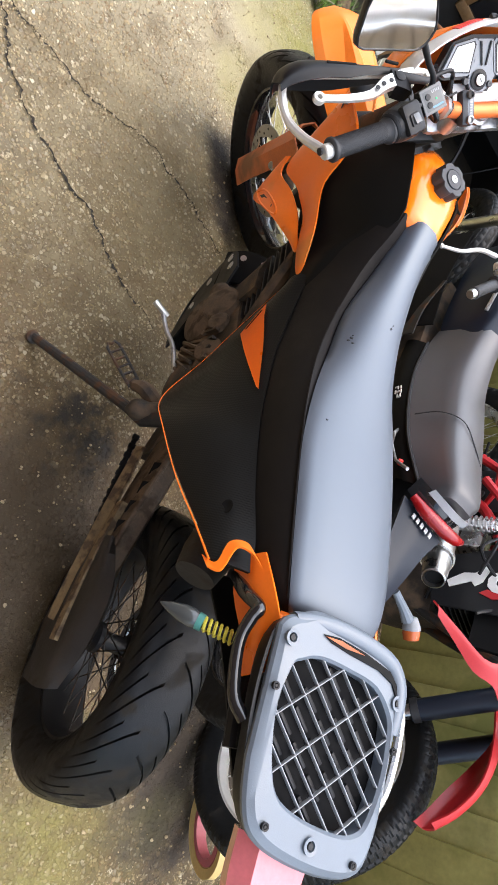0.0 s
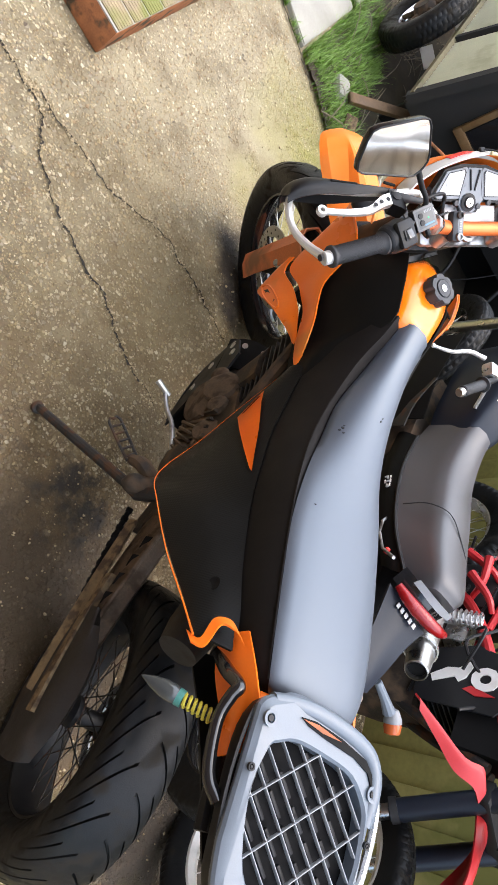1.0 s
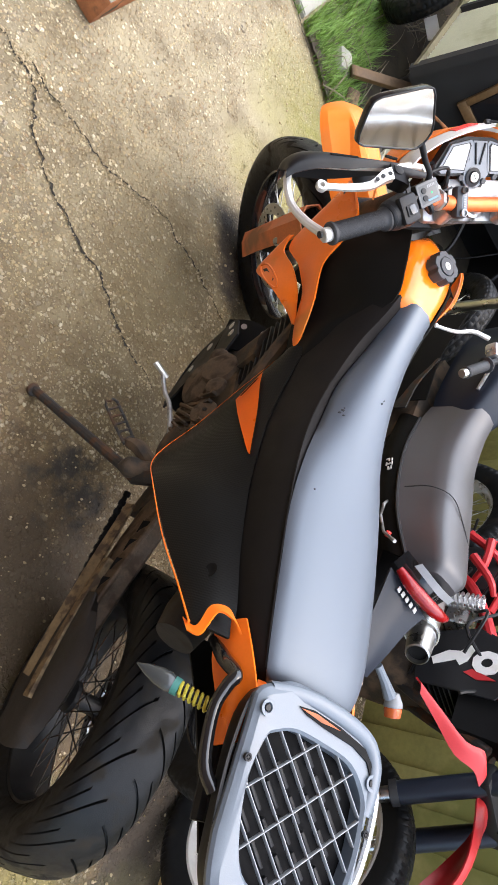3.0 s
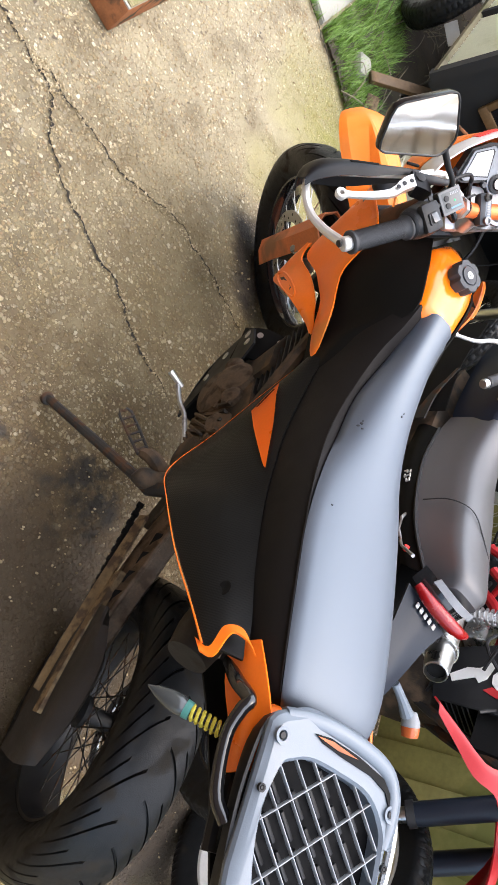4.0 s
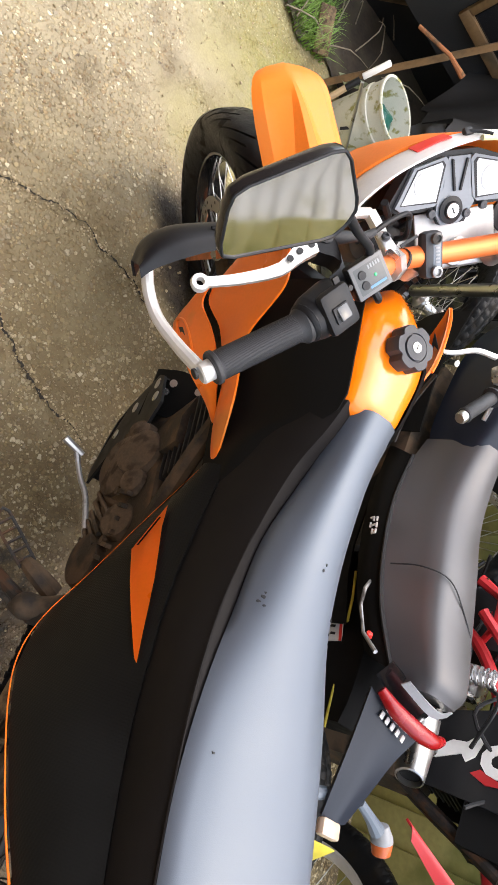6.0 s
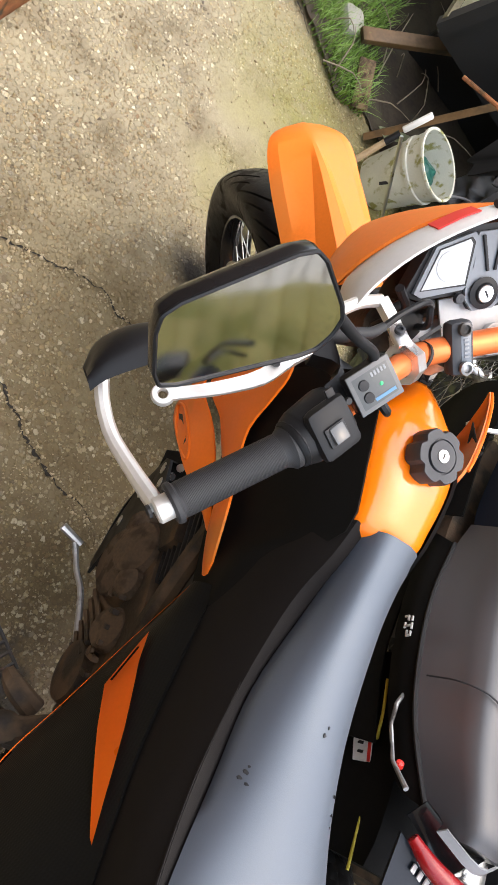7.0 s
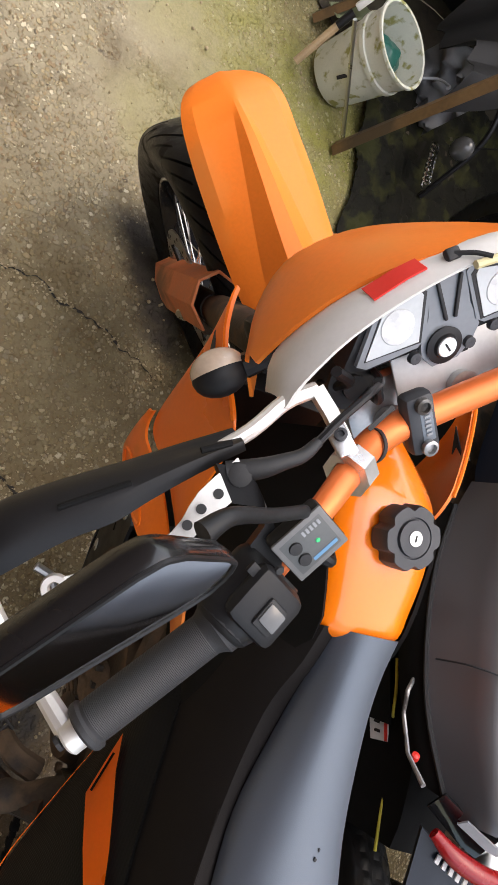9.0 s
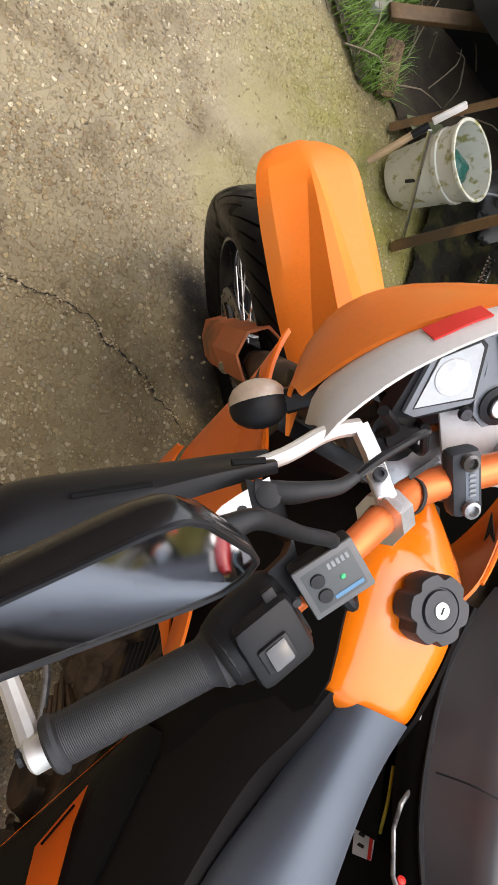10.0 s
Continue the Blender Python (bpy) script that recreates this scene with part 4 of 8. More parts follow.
for k in range(-5, 6):
    dx, dy = 0.75, -0.66
    x0, y0 = 0.002 + k * 0.023 * 0.66, -0.006 + k * 0.023 * 0.75
    r = clipped(x0, y0, dx, dy)
    if r:
        mid = 0.5 * (r[0] + r[1])
        turn = Matrix.Rotation(-math.atan2(dx, dy), 4, "Z")
        part("slat", rbox((0.0017, r[1] - r[0] + 0.008, 0.007), Matrix.Translation((x0 + dx * mid, y0 + dy * mid, 1.0395)) @ turn, 0.0008), GREY_LIGHT, rack)
        for j in range(-3, 4):
            px, py = x0 + 0.0115 * 0.66 + dx * (j * 0.046 + 0.012 * (k % 2)), y0 + 0.0115 * 0.75 + dy * (j * 0.046 + 0.012 * (k % 2))
            if all(inside(px + dx * e, py + dy * e, poly_in) for e in (-0.018, 0, 0.018)):
                part("rib", rbox((0.006, 0.036, 0.009), Matrix.Translation((px, py, 1.027)) @ turn, 0.002), BLACK, rack)
for k in range(-2, 3):
    dx, dy = 0.736, 0.677
    x0, y0 = k * 0.0565 * 0.68, -k * 0.0565 * 0.736
    r = clipped(x0, y0, dx, dy)
    if r:
        mid = 0.5 * (r[0] + r[1])
        part("cross_slat", rbox((r[1] - r[0] + 0.008, 0.0016, 0.007), Matrix.Translation((x0 + dx * mid, y0 + dy * mid, 1.04)) @ Matrix.Rotation(math.atan2(dy, dx), 4, "Z"), 0.0008), GREY_LIGHT, rack)
for u, v in ((-0.092, 0.092), (0.107, 0.069), (-0.058, -0.114), (0.089, -0.129), (0.015, -0.121), (0.118, 0.01), (-0.097, 0.032)):
    big = v > 0.05 or abs(u) < 0.05
    s = 0.0105 if big else 0.005
    screw = part("screw_recess", lathe([(0.0, 0), (s * 0.55, 0), (s * 0.6, 0.004), (s, 0.0045), (s * 0.95, 0.0), (0.0, -0.001)], (u, v, 1.0455), (0, 0, 1), 16), GREY_PLASTIC if big else BLACK, rack)
    part("screw", lathe([(0.0, 0), (s * 0.5, 0), (s * 0.4, 0.002), (0.0, 0.002)], (u, v, 1.0475), (0, 0, 1), 6), BLACK, screw)
part("carry_handle", loft(smooth_rings([[V(x + ox * a, y + oy * a, z + b) for a, b in ((-0.011, -0.002), (-0.008, 0.003), (0.0, 0.0055), (0.008, 0.0035), (0.0115, -0.003), (0.009, -0.012), (-0.008, -0.008))] for x, y, z, ox, oy in ((-0.085, 0.116, 1.036, -0.4, 0.85), (-0.05, 0.125, 1.041, -0.2, 0.95), (-0.01, 0.128, 1.046, 0.0, 1.0), (0.04, 0.125, 1.048, 0.1, 1.0), (0.086, 0.115, 1.048, 0.35, 0.9), (0.109, 0.09, 1.047, 0.85, 0.5), (0.115, 0.058, 1.045, 1.0, 0.1), (0.116, 0.03, 1.041, 1.0, 0.0))], 4)), GREY_PLASTIC, rack, "moulded grey carrying handle", angle=50)
part("rack_slot", plate([(-0.045, 0.112), (-0.02, 0.116), (0.03, 0.113), (0.082, 0.104), (0.1, 0.09), (0.103, 0.075), (0.09, 0.09), (0.06, 0.099), (0.005, 0.102), (-0.03, 0.106)], 0.002, Matrix.Translation((0, 0, 1.0465))), BLACK_DEEP, rack, "dark slot with an orange sticker")
part("rack_sticker", plate([(-0.042, 0.1105), (-0.015, 0.1135), (0.03, 0.109), (-0.005, 0.1065)], 0.001, Matrix.Translation((0, 0, 1.0487))), ORANGE_DULL, rack, "worn orange sticker")
part("rack_handle", tube([(0.105, 0.09, 1.04), (0.135, 0.05, 1.035), (0.14, -0.03, 1.03), (0.118, -0.08, 1.03)], 0.006, 8), ALLOY, rack, "bright metal bar beside the rack")


# ---- wheels ----


def tyre_mesh(centre, radius, width, rim_r, tread, segs=300, across=25):
    """A tyre round the u axis; tread(angle, s) gives the depth of its grooves."""
    prof = []
    for k in range(across):
        s = -1 + 2 * k / (across - 1)
        prof.append((s, radius - 0.42 * (radius - rim_r) * abs(s) ** 2.6, width * 0.5 * math.sin(s * math.pi / 2 * 0.98)))
    sidew = [(None, rim_r + 0.03, width * 0.47), (None, rim_r, width * 0.37), (None, rim_r - 0.006, width * 0.33), (None, rim_r - 0.006, -width * 0.33), (None, rim_r, -width * 0.37), (None, rim_r + 0.03, -width * 0.47)]
    rings = []
    for j in range(segs):
        a = 2 * math.pi * j / segs
        row = []
        for s, r, h in prof + sidew:
            rr = r - (tread(a, s) if s is not None else 0)
            row.append(V(centre[0] + h, centre[1] + rr * math.cos(a), centre[2] + rr * math.sin(a)))
        rings.append(row)
    bm = loft(rings + [rings[0][:]], cap=False)
    bmesh.ops.remove_doubles(bm, verts=bm.verts, dist=1e-6)
    return bm


def grooved_tyre(centre, radius, width, rim_r, count, sweep, wide, deep, across=45):
    """A road tyre whose swept grooves follow the mesh: a long and a short one a pitch, staggered on the two sides."""
    prof = []
    for k in range(across):
        s = -1 + 2 * k / (across - 1)
        prof.append((s, radius - 0.42 * (radius - rim_r) * abs(s) ** 2.6, width * 0.5 * math.sin(s * math.pi / 2 * 0.98)))
    prof += [(1.0, rim_r + 0.03, width * 0.47), (1.0, rim_r, width * 0.37), (1.0, rim_r - 0.006, width * 0.33), (-1.0, rim_r - 0.006, -width * 0.33), (-1.0, rim_r, -width * 0.37), (-1.0, rim_r + 0.03, -width * 0.47)]
    cuts = [0.0, 0.012, wide - 0.012, wide, 0.2, 0.35, 0.5, 0.512, 0.488 + wide, 0.5 + wide, 0.7, 0.85]
    pitch = 2 * math.pi / count
    rings = []
    for k in range(count):
        for i, q in enumerate(cuts):
            row = []
            for j, (s, r, h) in enumerate(prof):
                x = abs(s)
                near = i in (1, 2) if s < 0 else i in (7, 8)
                short = i in (7, 8) if s < 0 else i in (1, 2)
                cut = j < across and ((near and 0.1 < x < 0.82) or (short and 0.42 < x < 0.9))
                a = (k + q + sweep * x ** 1.4) * pitch
                rr = r - (deep if cut else 0.0)
                row.append(V(centre[0] + h, centre[1] + rr * math.cos(a), centre[2] + rr * math.sin(a)))
            rings.append(row)
    bm = loft(rings + [rings[0][:]], cap=False)
    bmesh.ops.remove_doubles(bm, verts=bm.verts, dist=1e-6)
    return bm


def knob_tread(pitch, deep, gap=0.3):
    def depth(a, s):
        band = int((s + 1) * 2.5)
        q = (a / pitch + 0.5 * (band % 2)) % 1.0
        e = ((s + 1) * 2.5) % 1.0
        return deep if q < gap or e < 0.14 else 0.0
    return depth


def wire_wheel(parent, name, label, centre, radius, width, rim_r, tread, rim_mat, m=None, spokes=36, disc=0.0, disc_side=-1, segs=300, tyre_mat=None, across=25, spoke_mat=None):
    m = m or Matrix()
    w = width
    rim = part(name, ring([(rim_r + 0.008, -w * 0.34), (rim_r + 0.008, -w * 0.30), (rim_r - 0.006, -w * 0.27), (rim_r - 0.018, -w * 0.1), (rim_r - 0.018, w * 0.1), (rim_r - 0.006, w * 0.27), (rim_r + 0.008, w * 0.30), (rim_r + 0.008, w * 0.34), (rim_r - 0.012, w * 0.31), (rim_r - 0.026, w * 0.1), (rim_r - 0.026, -w * 0.1), (rim_r - 0.012, -w * 0.31)], centre, (1, 0, 0), 64), rim_mat, parent, label, m=m)
    part("tyre", grooved_tyre(centre, radius, width, rim_r, *tread) if isinstance(tread, tuple) else tyre_mesh(centre, radius, width, rim_r, tread, segs, across), tyre_mat or TYRE, rim, angle=30, m=m)
    hub = part("hub", lathe([(0.0, -0.06), (0.02, -0.06), (0.034, -0.045), (0.034, -0.035), (0.02, -0.025), (0.02, 0.025), (0.034, 0.035), (0.034, 0.045), (0.02, 0.06), (0.0, 0.06)], centre, (1, 0, 0), 24), BLACK if disc else ALLOY, rim, m=m)
    bm = tube([(0.0, 0.03, 0.0), (0.0, 0.0, rim_r - 0.02)], 0.0016, 5, smooth=1)
    me = bpy.data.meshes.new("spoke")
    bm.to_mesh(me)
    bm.free()
    me.materials.append(spoke_mat or STEEL)
    for k in range(spokes):
        ob = new("spoke", me)
        ob.parent = rim
        sgn = 1 if k % 2 else -1
        flip = 1 if (k // 2) % 2 else -1
        ob.matrix_basis = m @ Matrix.Translation(V(*centre) + V(sgn * 0.036, 0, 0)) @ Matrix.Rotation(2 * math.pi * k / spokes, 4, "X") @ Matrix.Rotation(-sgn * 0.15, 4, "Y") @ Matrix.Diagonal((1, flip, 1, 1))
    if disc:
        bm = ring([(disc, 0), (disc, 0.004), (disc * 0.74, 0.004), (disc * 0.74, 0)], V(*centre) + V(disc_side * 0.055, 0, 0), (1, 0, 0), 48)
        d = part("brake_disc", bm, STEEL, rim, "drilled steel brake disc", m=m)
        for k in range(24):
            a = 2 * math.pi * k / 24
            rr = disc * (0.82 + 0.09 * (k % 2))
            part("drilled_hole", lathe([(0.0, -0.0005), (0.004, -0.0005), (0.004, 0.0055), (0.0, 0.0055)], V(*centre) + V(disc_side * 0.055, rr * math.cos(a), rr * math.sin(a)), (1, 0, 0), 8), RUBBER, d, m=m)
        for k in range(6):
            a = 2 * math.pi * k / 6
            part("disc_arm", tube([V(*centre) + V(disc_side * 0.05, 0.03 * math.cos(a), 0.03 * math.sin(a)), V(*centre) + V(disc_side * 0.055, disc * 0.78 * math.cos(a + 0.3), disc * 0.78 * math.sin(a + 0.3))], 0.006, 6, smooth=1), BLACK, d, m=m)
    return rim


wire_wheel(bike, "rear_wheel", "black spoked rear wheel with a worn road tyre", (0, 0.06, 0.312), 0.316, 0.16, 0.218, (22, 1.7, 0.085, 0.007), BLACK, disc=0.11, disc_side=1, spoke_mat=RUST)
wire_wheel(bike, "front_wheel", "black spoked front wheel with a road tyre", (-0.036, 1.526, 0.316), 0.318, 0.12, 0.232, (20, -1.3, 0.1, 0.006), GLOSS_BLACK, m=FORK, disc=0.13)

# swingarm, chain, stand, pegs
for side in (-1, 1):
    arm = [(0.52, 0.45, 0.085, 0.10), (0.40, 0.435, 0.1, 0.11), (0.25, 0.40, 0.112, 0.10), (0.1, 0.36, 0.118, 0.075), (0.0, 0.335, 0.12, 0.06)]
    bm = loft(smooth_rings([[V(side * u + dx, v, w + dz) for dx, dz in ((-0.024, -h / 2), (0.024, -h / 2), (0.028, h * 0.3), (0.016, h / 2), (-0.014, h / 2), (-0.026, h * 0.3))] for v, w, u, h in arm], 3))
    sw = part("swingarm", bm, GRIMY_TAN, bike, "mud-stained swingarm with a ribbed web")
    for k in range(5):
        v0 = 0.42 - 0.045 * k
        w0 = 0.49 - 0.012 * k
        c = [V(side * (0.108 + 0.004 * k), v0, w0), V(side * (0.128 + 0.004 * k), v0 - 0.004, w0 - 0.022), V(side * (0.127 + 0.004 * k), v0 - 0.03, w0 - 0.032), V(side * (0.107 + 0.004 * k), v0 - 0.022, w0 - 0.008)]
        part("web_slot", loft([c, [p + V(side * 0.002, 0, 0.004) for p in c]]), BLACK_DEEP, sw, "dark slot in the web")
    part("arm_rib", tube([(side * 0.106, 0.5, 0.512), (side * 0.12, 0.36, 0.478), (side * 0.132, 0.22, 0.44), (side * 0.136, 0.1, 0.402)], 0.007, 8), GRIMY_TAN, sw)
guard = [[V(-0.152, 0.46, 0.385), V(-0.143, 0.46, 0.41)], [V(-0.164, 0.3, 0.372), V(-0.15, 0.3, 0.4)], [V(-0.168, 0.12, 0.345), V(-0.153, 0.12, 0.375)], [V(-0.166, 0.06, 0.335), V(-0.152, 0.055, 0.365)]]
cg = part("chain_guard", shell(guard, 0.006), MUD_PALE, bike, "long muddy tan chain guard")
part("guard_ridge", loft(smooth_rings([[V(u + du, v, w + dw) for du, dw in ((-0.008, -0.012), (0.006, -0.012), (0.008, 0.01), (-0.006, 0.012))] for u, v, w in ((-0.143, 0.32, 0.425), (-0.15, 0.24, 0.42), (-0.155, 0.12, 0.41), (-0.156, 0.02, 0.405))], 3)), MUD_PALE, cg, "pale flaking ridge of the guard")
part("chain_plate", shell([[V(-0.132, 0.24, 0.44), V(-0.15, 0.24, 0.46), V(-0.155, 0.24, 0.4)], [V(-0.122, 0.14, 0.5), V(-0.15, 0.13, 0.46), V(-0.158, 0.13, 0.36)], [V(-0.118, 0.03, 0.48), V(-0.15, 0.03, 0.44), V(-0.158, 0.03, 0.32)], [V(-0.118, -0.06, 0.42), V(-0.148, -0.07, 0.39), V(-0.154, -0.06, 0.3)]], 0.01), OILY, bike, "grimy dark plate over the sprocket")
for k in range(30):
    t = k / 36
    p = V(-0.143, 0.5 - 0.42 * t, 0.33 - 0.05 * t * (1 - t))
    part("chain_link", rbox((0.011 if k % 2 else 0.016, 0.013, 0.011), Matrix.Translation(p), 0.0025), BLACK_DEEP, bike)
part("sprocket", ring([(0.095, -0.003), (0.095, 0.003), (0.06, 0.003), (0.06, -0.003)], (-0.13, 0.06, 0.312), (1, 0, 0), 40), GRIMY, bike)
foot_w = BIKE.inverted() @ V(-0.214, 0.69, 0.012)
pivot = V(-0.17, 0.52, 0.40)
stand = part("side_stand", tube([pivot + V(0.04, 0.01, 0.06), pivot, pivot.lerp(foot_w, 0.12), foot_w], [0.024, 0.02, 0.013, 0.012], 10, smooth=1), RUST, bike, "rusty black side stand propped on the concrete")
part("stand_foot", lathe([(0.0, -0.012), (0.016, -0.012), (0.018, 0.0), (0.012, 0.008), (0.0, 0.008)], foot_w, (BIKE.inverted().to_3x3() @ V(0, 0, 1)), 14), RUST, stand)
part("stand_lug", loft(smooth_rings([[V(-0.09 + dx, v, w + dz) for dx, dz in ((-0.03, -0.03), (0.03, -0.03), (0.03, 0.03), (-0.03, 0.03))] for v, w in ((0.46, 0.36), (0.52, 0.4), (0.58, 0.45))], 2)), GRIMY, bike)
part("stand_bracket", tube([(-0.06, 0.57, 0.48), (-0.12, 0.55, 0.45), (-0.165, 0.535, 0.425), (-0.185, 0.53, 0.412), (-0.2, 0.524, 0.405), (-0.214, 0.518, 0.398)], [0.03, 0.027, 0.02, 0.025, 0.022, 0.006], 12), GRIMY, bike, "grimy cast bracket of the stand")
peg_a, peg_b = V(-0.205, 0.6, 0.36), V(-0.285, 0.665, 0.345)
peg = part("foot_peg", tube([V(-0.15, 0.565, 0.40), V(-0.19, 0.585, 0.40), peg_a], [0.02, 0.018, 0.014], 8), GRIMY, bike, "toothed steel foot peg")
d = (peg_b - peg_a).normalized()
n2 = V(0, 0, 1).cross(d).normalized()
part("peg_frame", tube([peg_a + n2 * 0.014, peg_b + n2 * 0.016, peg_b + d * 0.006, peg_b - n2 * 0.016, peg_a - n2 * 0.014], 0.0035, 6, smooth=2), RUST, peg)
for k in range(5):
    c = peg_a.lerp(peg_b, 0.12 + 0.19 * k)
    part("peg_tooth", tube([c - n2 * 0.017, c + V(0, 0, 0.003), c + n2 * 0.017], 0.003, 5, smooth=1), RUST, peg)
lever = part("gear_lever", tube([(-0.12, 0.68, 0.35), (-0.145, 0.765, 0.32), (-0.165, 0.8, 0.3), (-0.178, 0.828, 0.288), (-0.19, 0.85, 0.285)], [0.007, 0.0065, 0.006, 0.006, 0.007], 8), YOKE, bike, "dirty steel gear lever with a toe peg")
part("toe_peg", tube([(-0.178, 0.852, 0.285), (-0.225, 0.868, 0.287)], [0.0075, 0.009], 8, smooth=1), STEEL, lever)

# engine
eng = part("engine", loft(smooth_rings([[V(u, v, w) for u, w in ((-x, a), (-x * 0.8, b), (x * 0.8, b), (x, a), (x * 0.75, c), (-x * 0.75, c))] for v, x, a, b, c in ((0.50, 0.07, 0.42, 0.5, 0.34), (0.58, 0.105, 0.4, 0.54, 0.28), (0.7, 0.115, 0.4, 0.56, 0.25), (0.82, 0.12, 0.38, 0.52, 0.24), (0.93, 0.11, 0.38, 0.47, 0.26), (0.99, 0.08, 0.38, 0.44, 0.3))], 4)), GRIMY, bike, "engine block caked in brown grime")
part("clutch_cover", lathe([(0.0, 0.03), (0.05, 0.028), (0.066, 0.016), (0.07, 0.0), (0.0, 0.0)], (-0.112, 0.84, 0.385), (-1, 0, 0.1), 28), GRIMY_TAN, eng)
part("sprocket_cover", lathe([(0.0, 0.028), (0.05, 0.022), (0.06, 0.0), (0.0, 0.0)], (-0.108, 0.64, 0.40), (-1, 0, 0.15), 24), GRIMY, eng)
for k in range(7):
    a = -0.9 + 0.3 * k
    part("cover_rib", tube([(-0.125, 0.73 - 0.02 * k, 0.44 - 0.004 * k), (-0.128, 0.78 - 0.02 * k, 0.34 + 0.002 * k)], 0.005, 6, smooth=1), GRIMY, eng)
for v, w in ((0.78, 0.43), (0.9, 0.42), (0.91, 0.35), (0.84, 0.31), (0.77, 0.34), (0.58, 0.42), (0.68, 0.46)):
    part("bolt", lathe([(0.0, 0), (0.008, 0), (0.008, 0.008), (0.0, 0.008)], (-0.118, v, w), (-1, 0, 0.1), 6), GRIMY_TAN, eng)
for v, w, r, h in ((0.86, 0.45, 0.056, 0.03), (0.905, 0.42, 0.03, 0.036), (0.8, 0.47, 0.03, 0.022), (0.72, 0.47, 0.04, 0.018)):
    part("cover_boss", lathe([(0.0, h), (r * 0.5, h * 0.95), (r * 0.85, h * 0.7), (r, 0.0), (0.0, 0.0)], (-0.108, v, w), (-1, 0.1, 0.5), 22), GRIMY_TAN, eng, "mud-brown rounded boss of the crankcase")
for k in range(6):
    v0 = 0.655 + 0.026 * k
    part("case_rib", loft(smooth_rings([[V(-0.118 + du, v0 + dv + dd, w) for du, dv in ((-0.006, -0.004), (0.006, -0.004), (0.006, 0.004), (-0.006, 0.004))] for dd, w in ((0.03, 0.32), (0.012, 0.38), (-0.005, 0.44), (-0.012, 0.49))], 2)), GRIMY, eng)
part("barrel_cover", loft(smooth_rings([[V(u, v + dv, w) for u, dv in ((-0.1, -0.05), (-0.105, 0.0), (-0.09, 0.05), (0.06, 0.05), (0.06, -0.05))] for v, w in ((0.9, 0.44), (0.915, 0.5), (0.93, 0.56))], 3)), GRIMY, eng)
part("guard_lip", shell([[V(-0.122, 1.078, 0.36), V(-0.085, 1.075, 0.42), V(-0.03, 1.06, 0.46)], [V(-0.125, 1.02, 0.37), V(-0.09, 1.015, 0.42), V(-0.045, 1.0, 0.46)], [V(-0.127, 0.96, 0.37), V(-0.1, 0.965, 0.41), V(-0.06, 0.955, 0.45)]], 0.004), BLACK_DEEP, eng, "black drilled lip of the engine guard")
for c in ((-0.0975, 1.036, 0.424), (-0.1, 1.02, 0.402), (-0.05, 1.034, 0.452)):
    part("lip_hole", lathe([(0.0, 0.0), (0.0085, 0.0), (0.008, 0.0015), (0.0, 0.0015)], V(*c) + V(-0.003, -0.001, 0.005), (-0.62, -0.2, 0.76), 16), ALLOY, eng, "bright drilled hole")
cyl = part("cylinder", loft(smooth_rings([[V(u, v + dv, w) for u, dv in ((-0.075, -0.06), (-0.075, 0.06), (0.075, 0.06), (0.075, -0.06))] for v, w in ((0.87, 0.47), (0.92, 0.62), (0.95, 0.74))], 2)), GRIMY, eng)
for k in range(9):
    t = k / 8
    part("cooling_fin", rbox((0.18, 0.15, 0.005), Matrix.Translation((0, 0.88 + 0.045 * t, 0.5 + 0.14 * t)) @ Matrix.Rotation(radians(-17), 4, "X"), 0.0015), RUBBER, cyl)
for side in (-1, 1):
    sp = Matrix(((0, 0, 1, side * 0.125), (1, 0, 0, 0), (0, 1, 0, 0), (0, 0, 0, 1)))
    bp = part("skid_plate", plate([(1.05, 0.40), (1.04, 0.43), (0.97, 0.47), (0.92, 0.44), (0.9, 0.3), (0.82, 0.2), (0.86, 0.19), (0.99, 0.28)], 0.006, sp), BLACK, bike, "black drilled engine guard plate")
    for v, w in ((1.025, 0.412), (0.99, 0.43), (0.985, 0.33), (0.93, 0.27)):
        part("plate_hole", lathe([(0.0, 0), (0.012, 0), (0.012, 0.0012), (0.0, 0.0012)], (side * 0.125 + (0.006 if side > 0 else -0.001), v, w), (side, 0, 0), 16), ALLOY, bp, "bright drilled hole")
part("skid_pan", shell([[V(-0.125, 0.84, 0.19), V(0, 0.84, 0.18), V(0.125, 0.84, 0.19)], [V(-0.125, 0.97, 0.24), V(0, 0.98, 0.23), V(0.125, 0.97, 0.24)], [V(-0.125, 1.05, 0.4), V(0, 1.06, 0.4), V(0.125, 1.05, 0.4)]], 0.004), BLACK, bike)
part("exhaust_pipe", tube([(0.05, 0.97, 0.62), (0.06, 1.08, 0.52), (0.1, 1.02, 0.36), (0.13, 0.8, 0.38), (0.14, 0.5, 0.5), (0.14, 0.3, 0.68)], 0.02, 10), GRIMY, bike)
part("radiator", rbox((0.26, 0.03, 0.2), Matrix.Translation((0, 1.13, 0.72)) @ Matrix.Rotation(radians(-20), 4, "X"), 0.004), BLACK, bike)

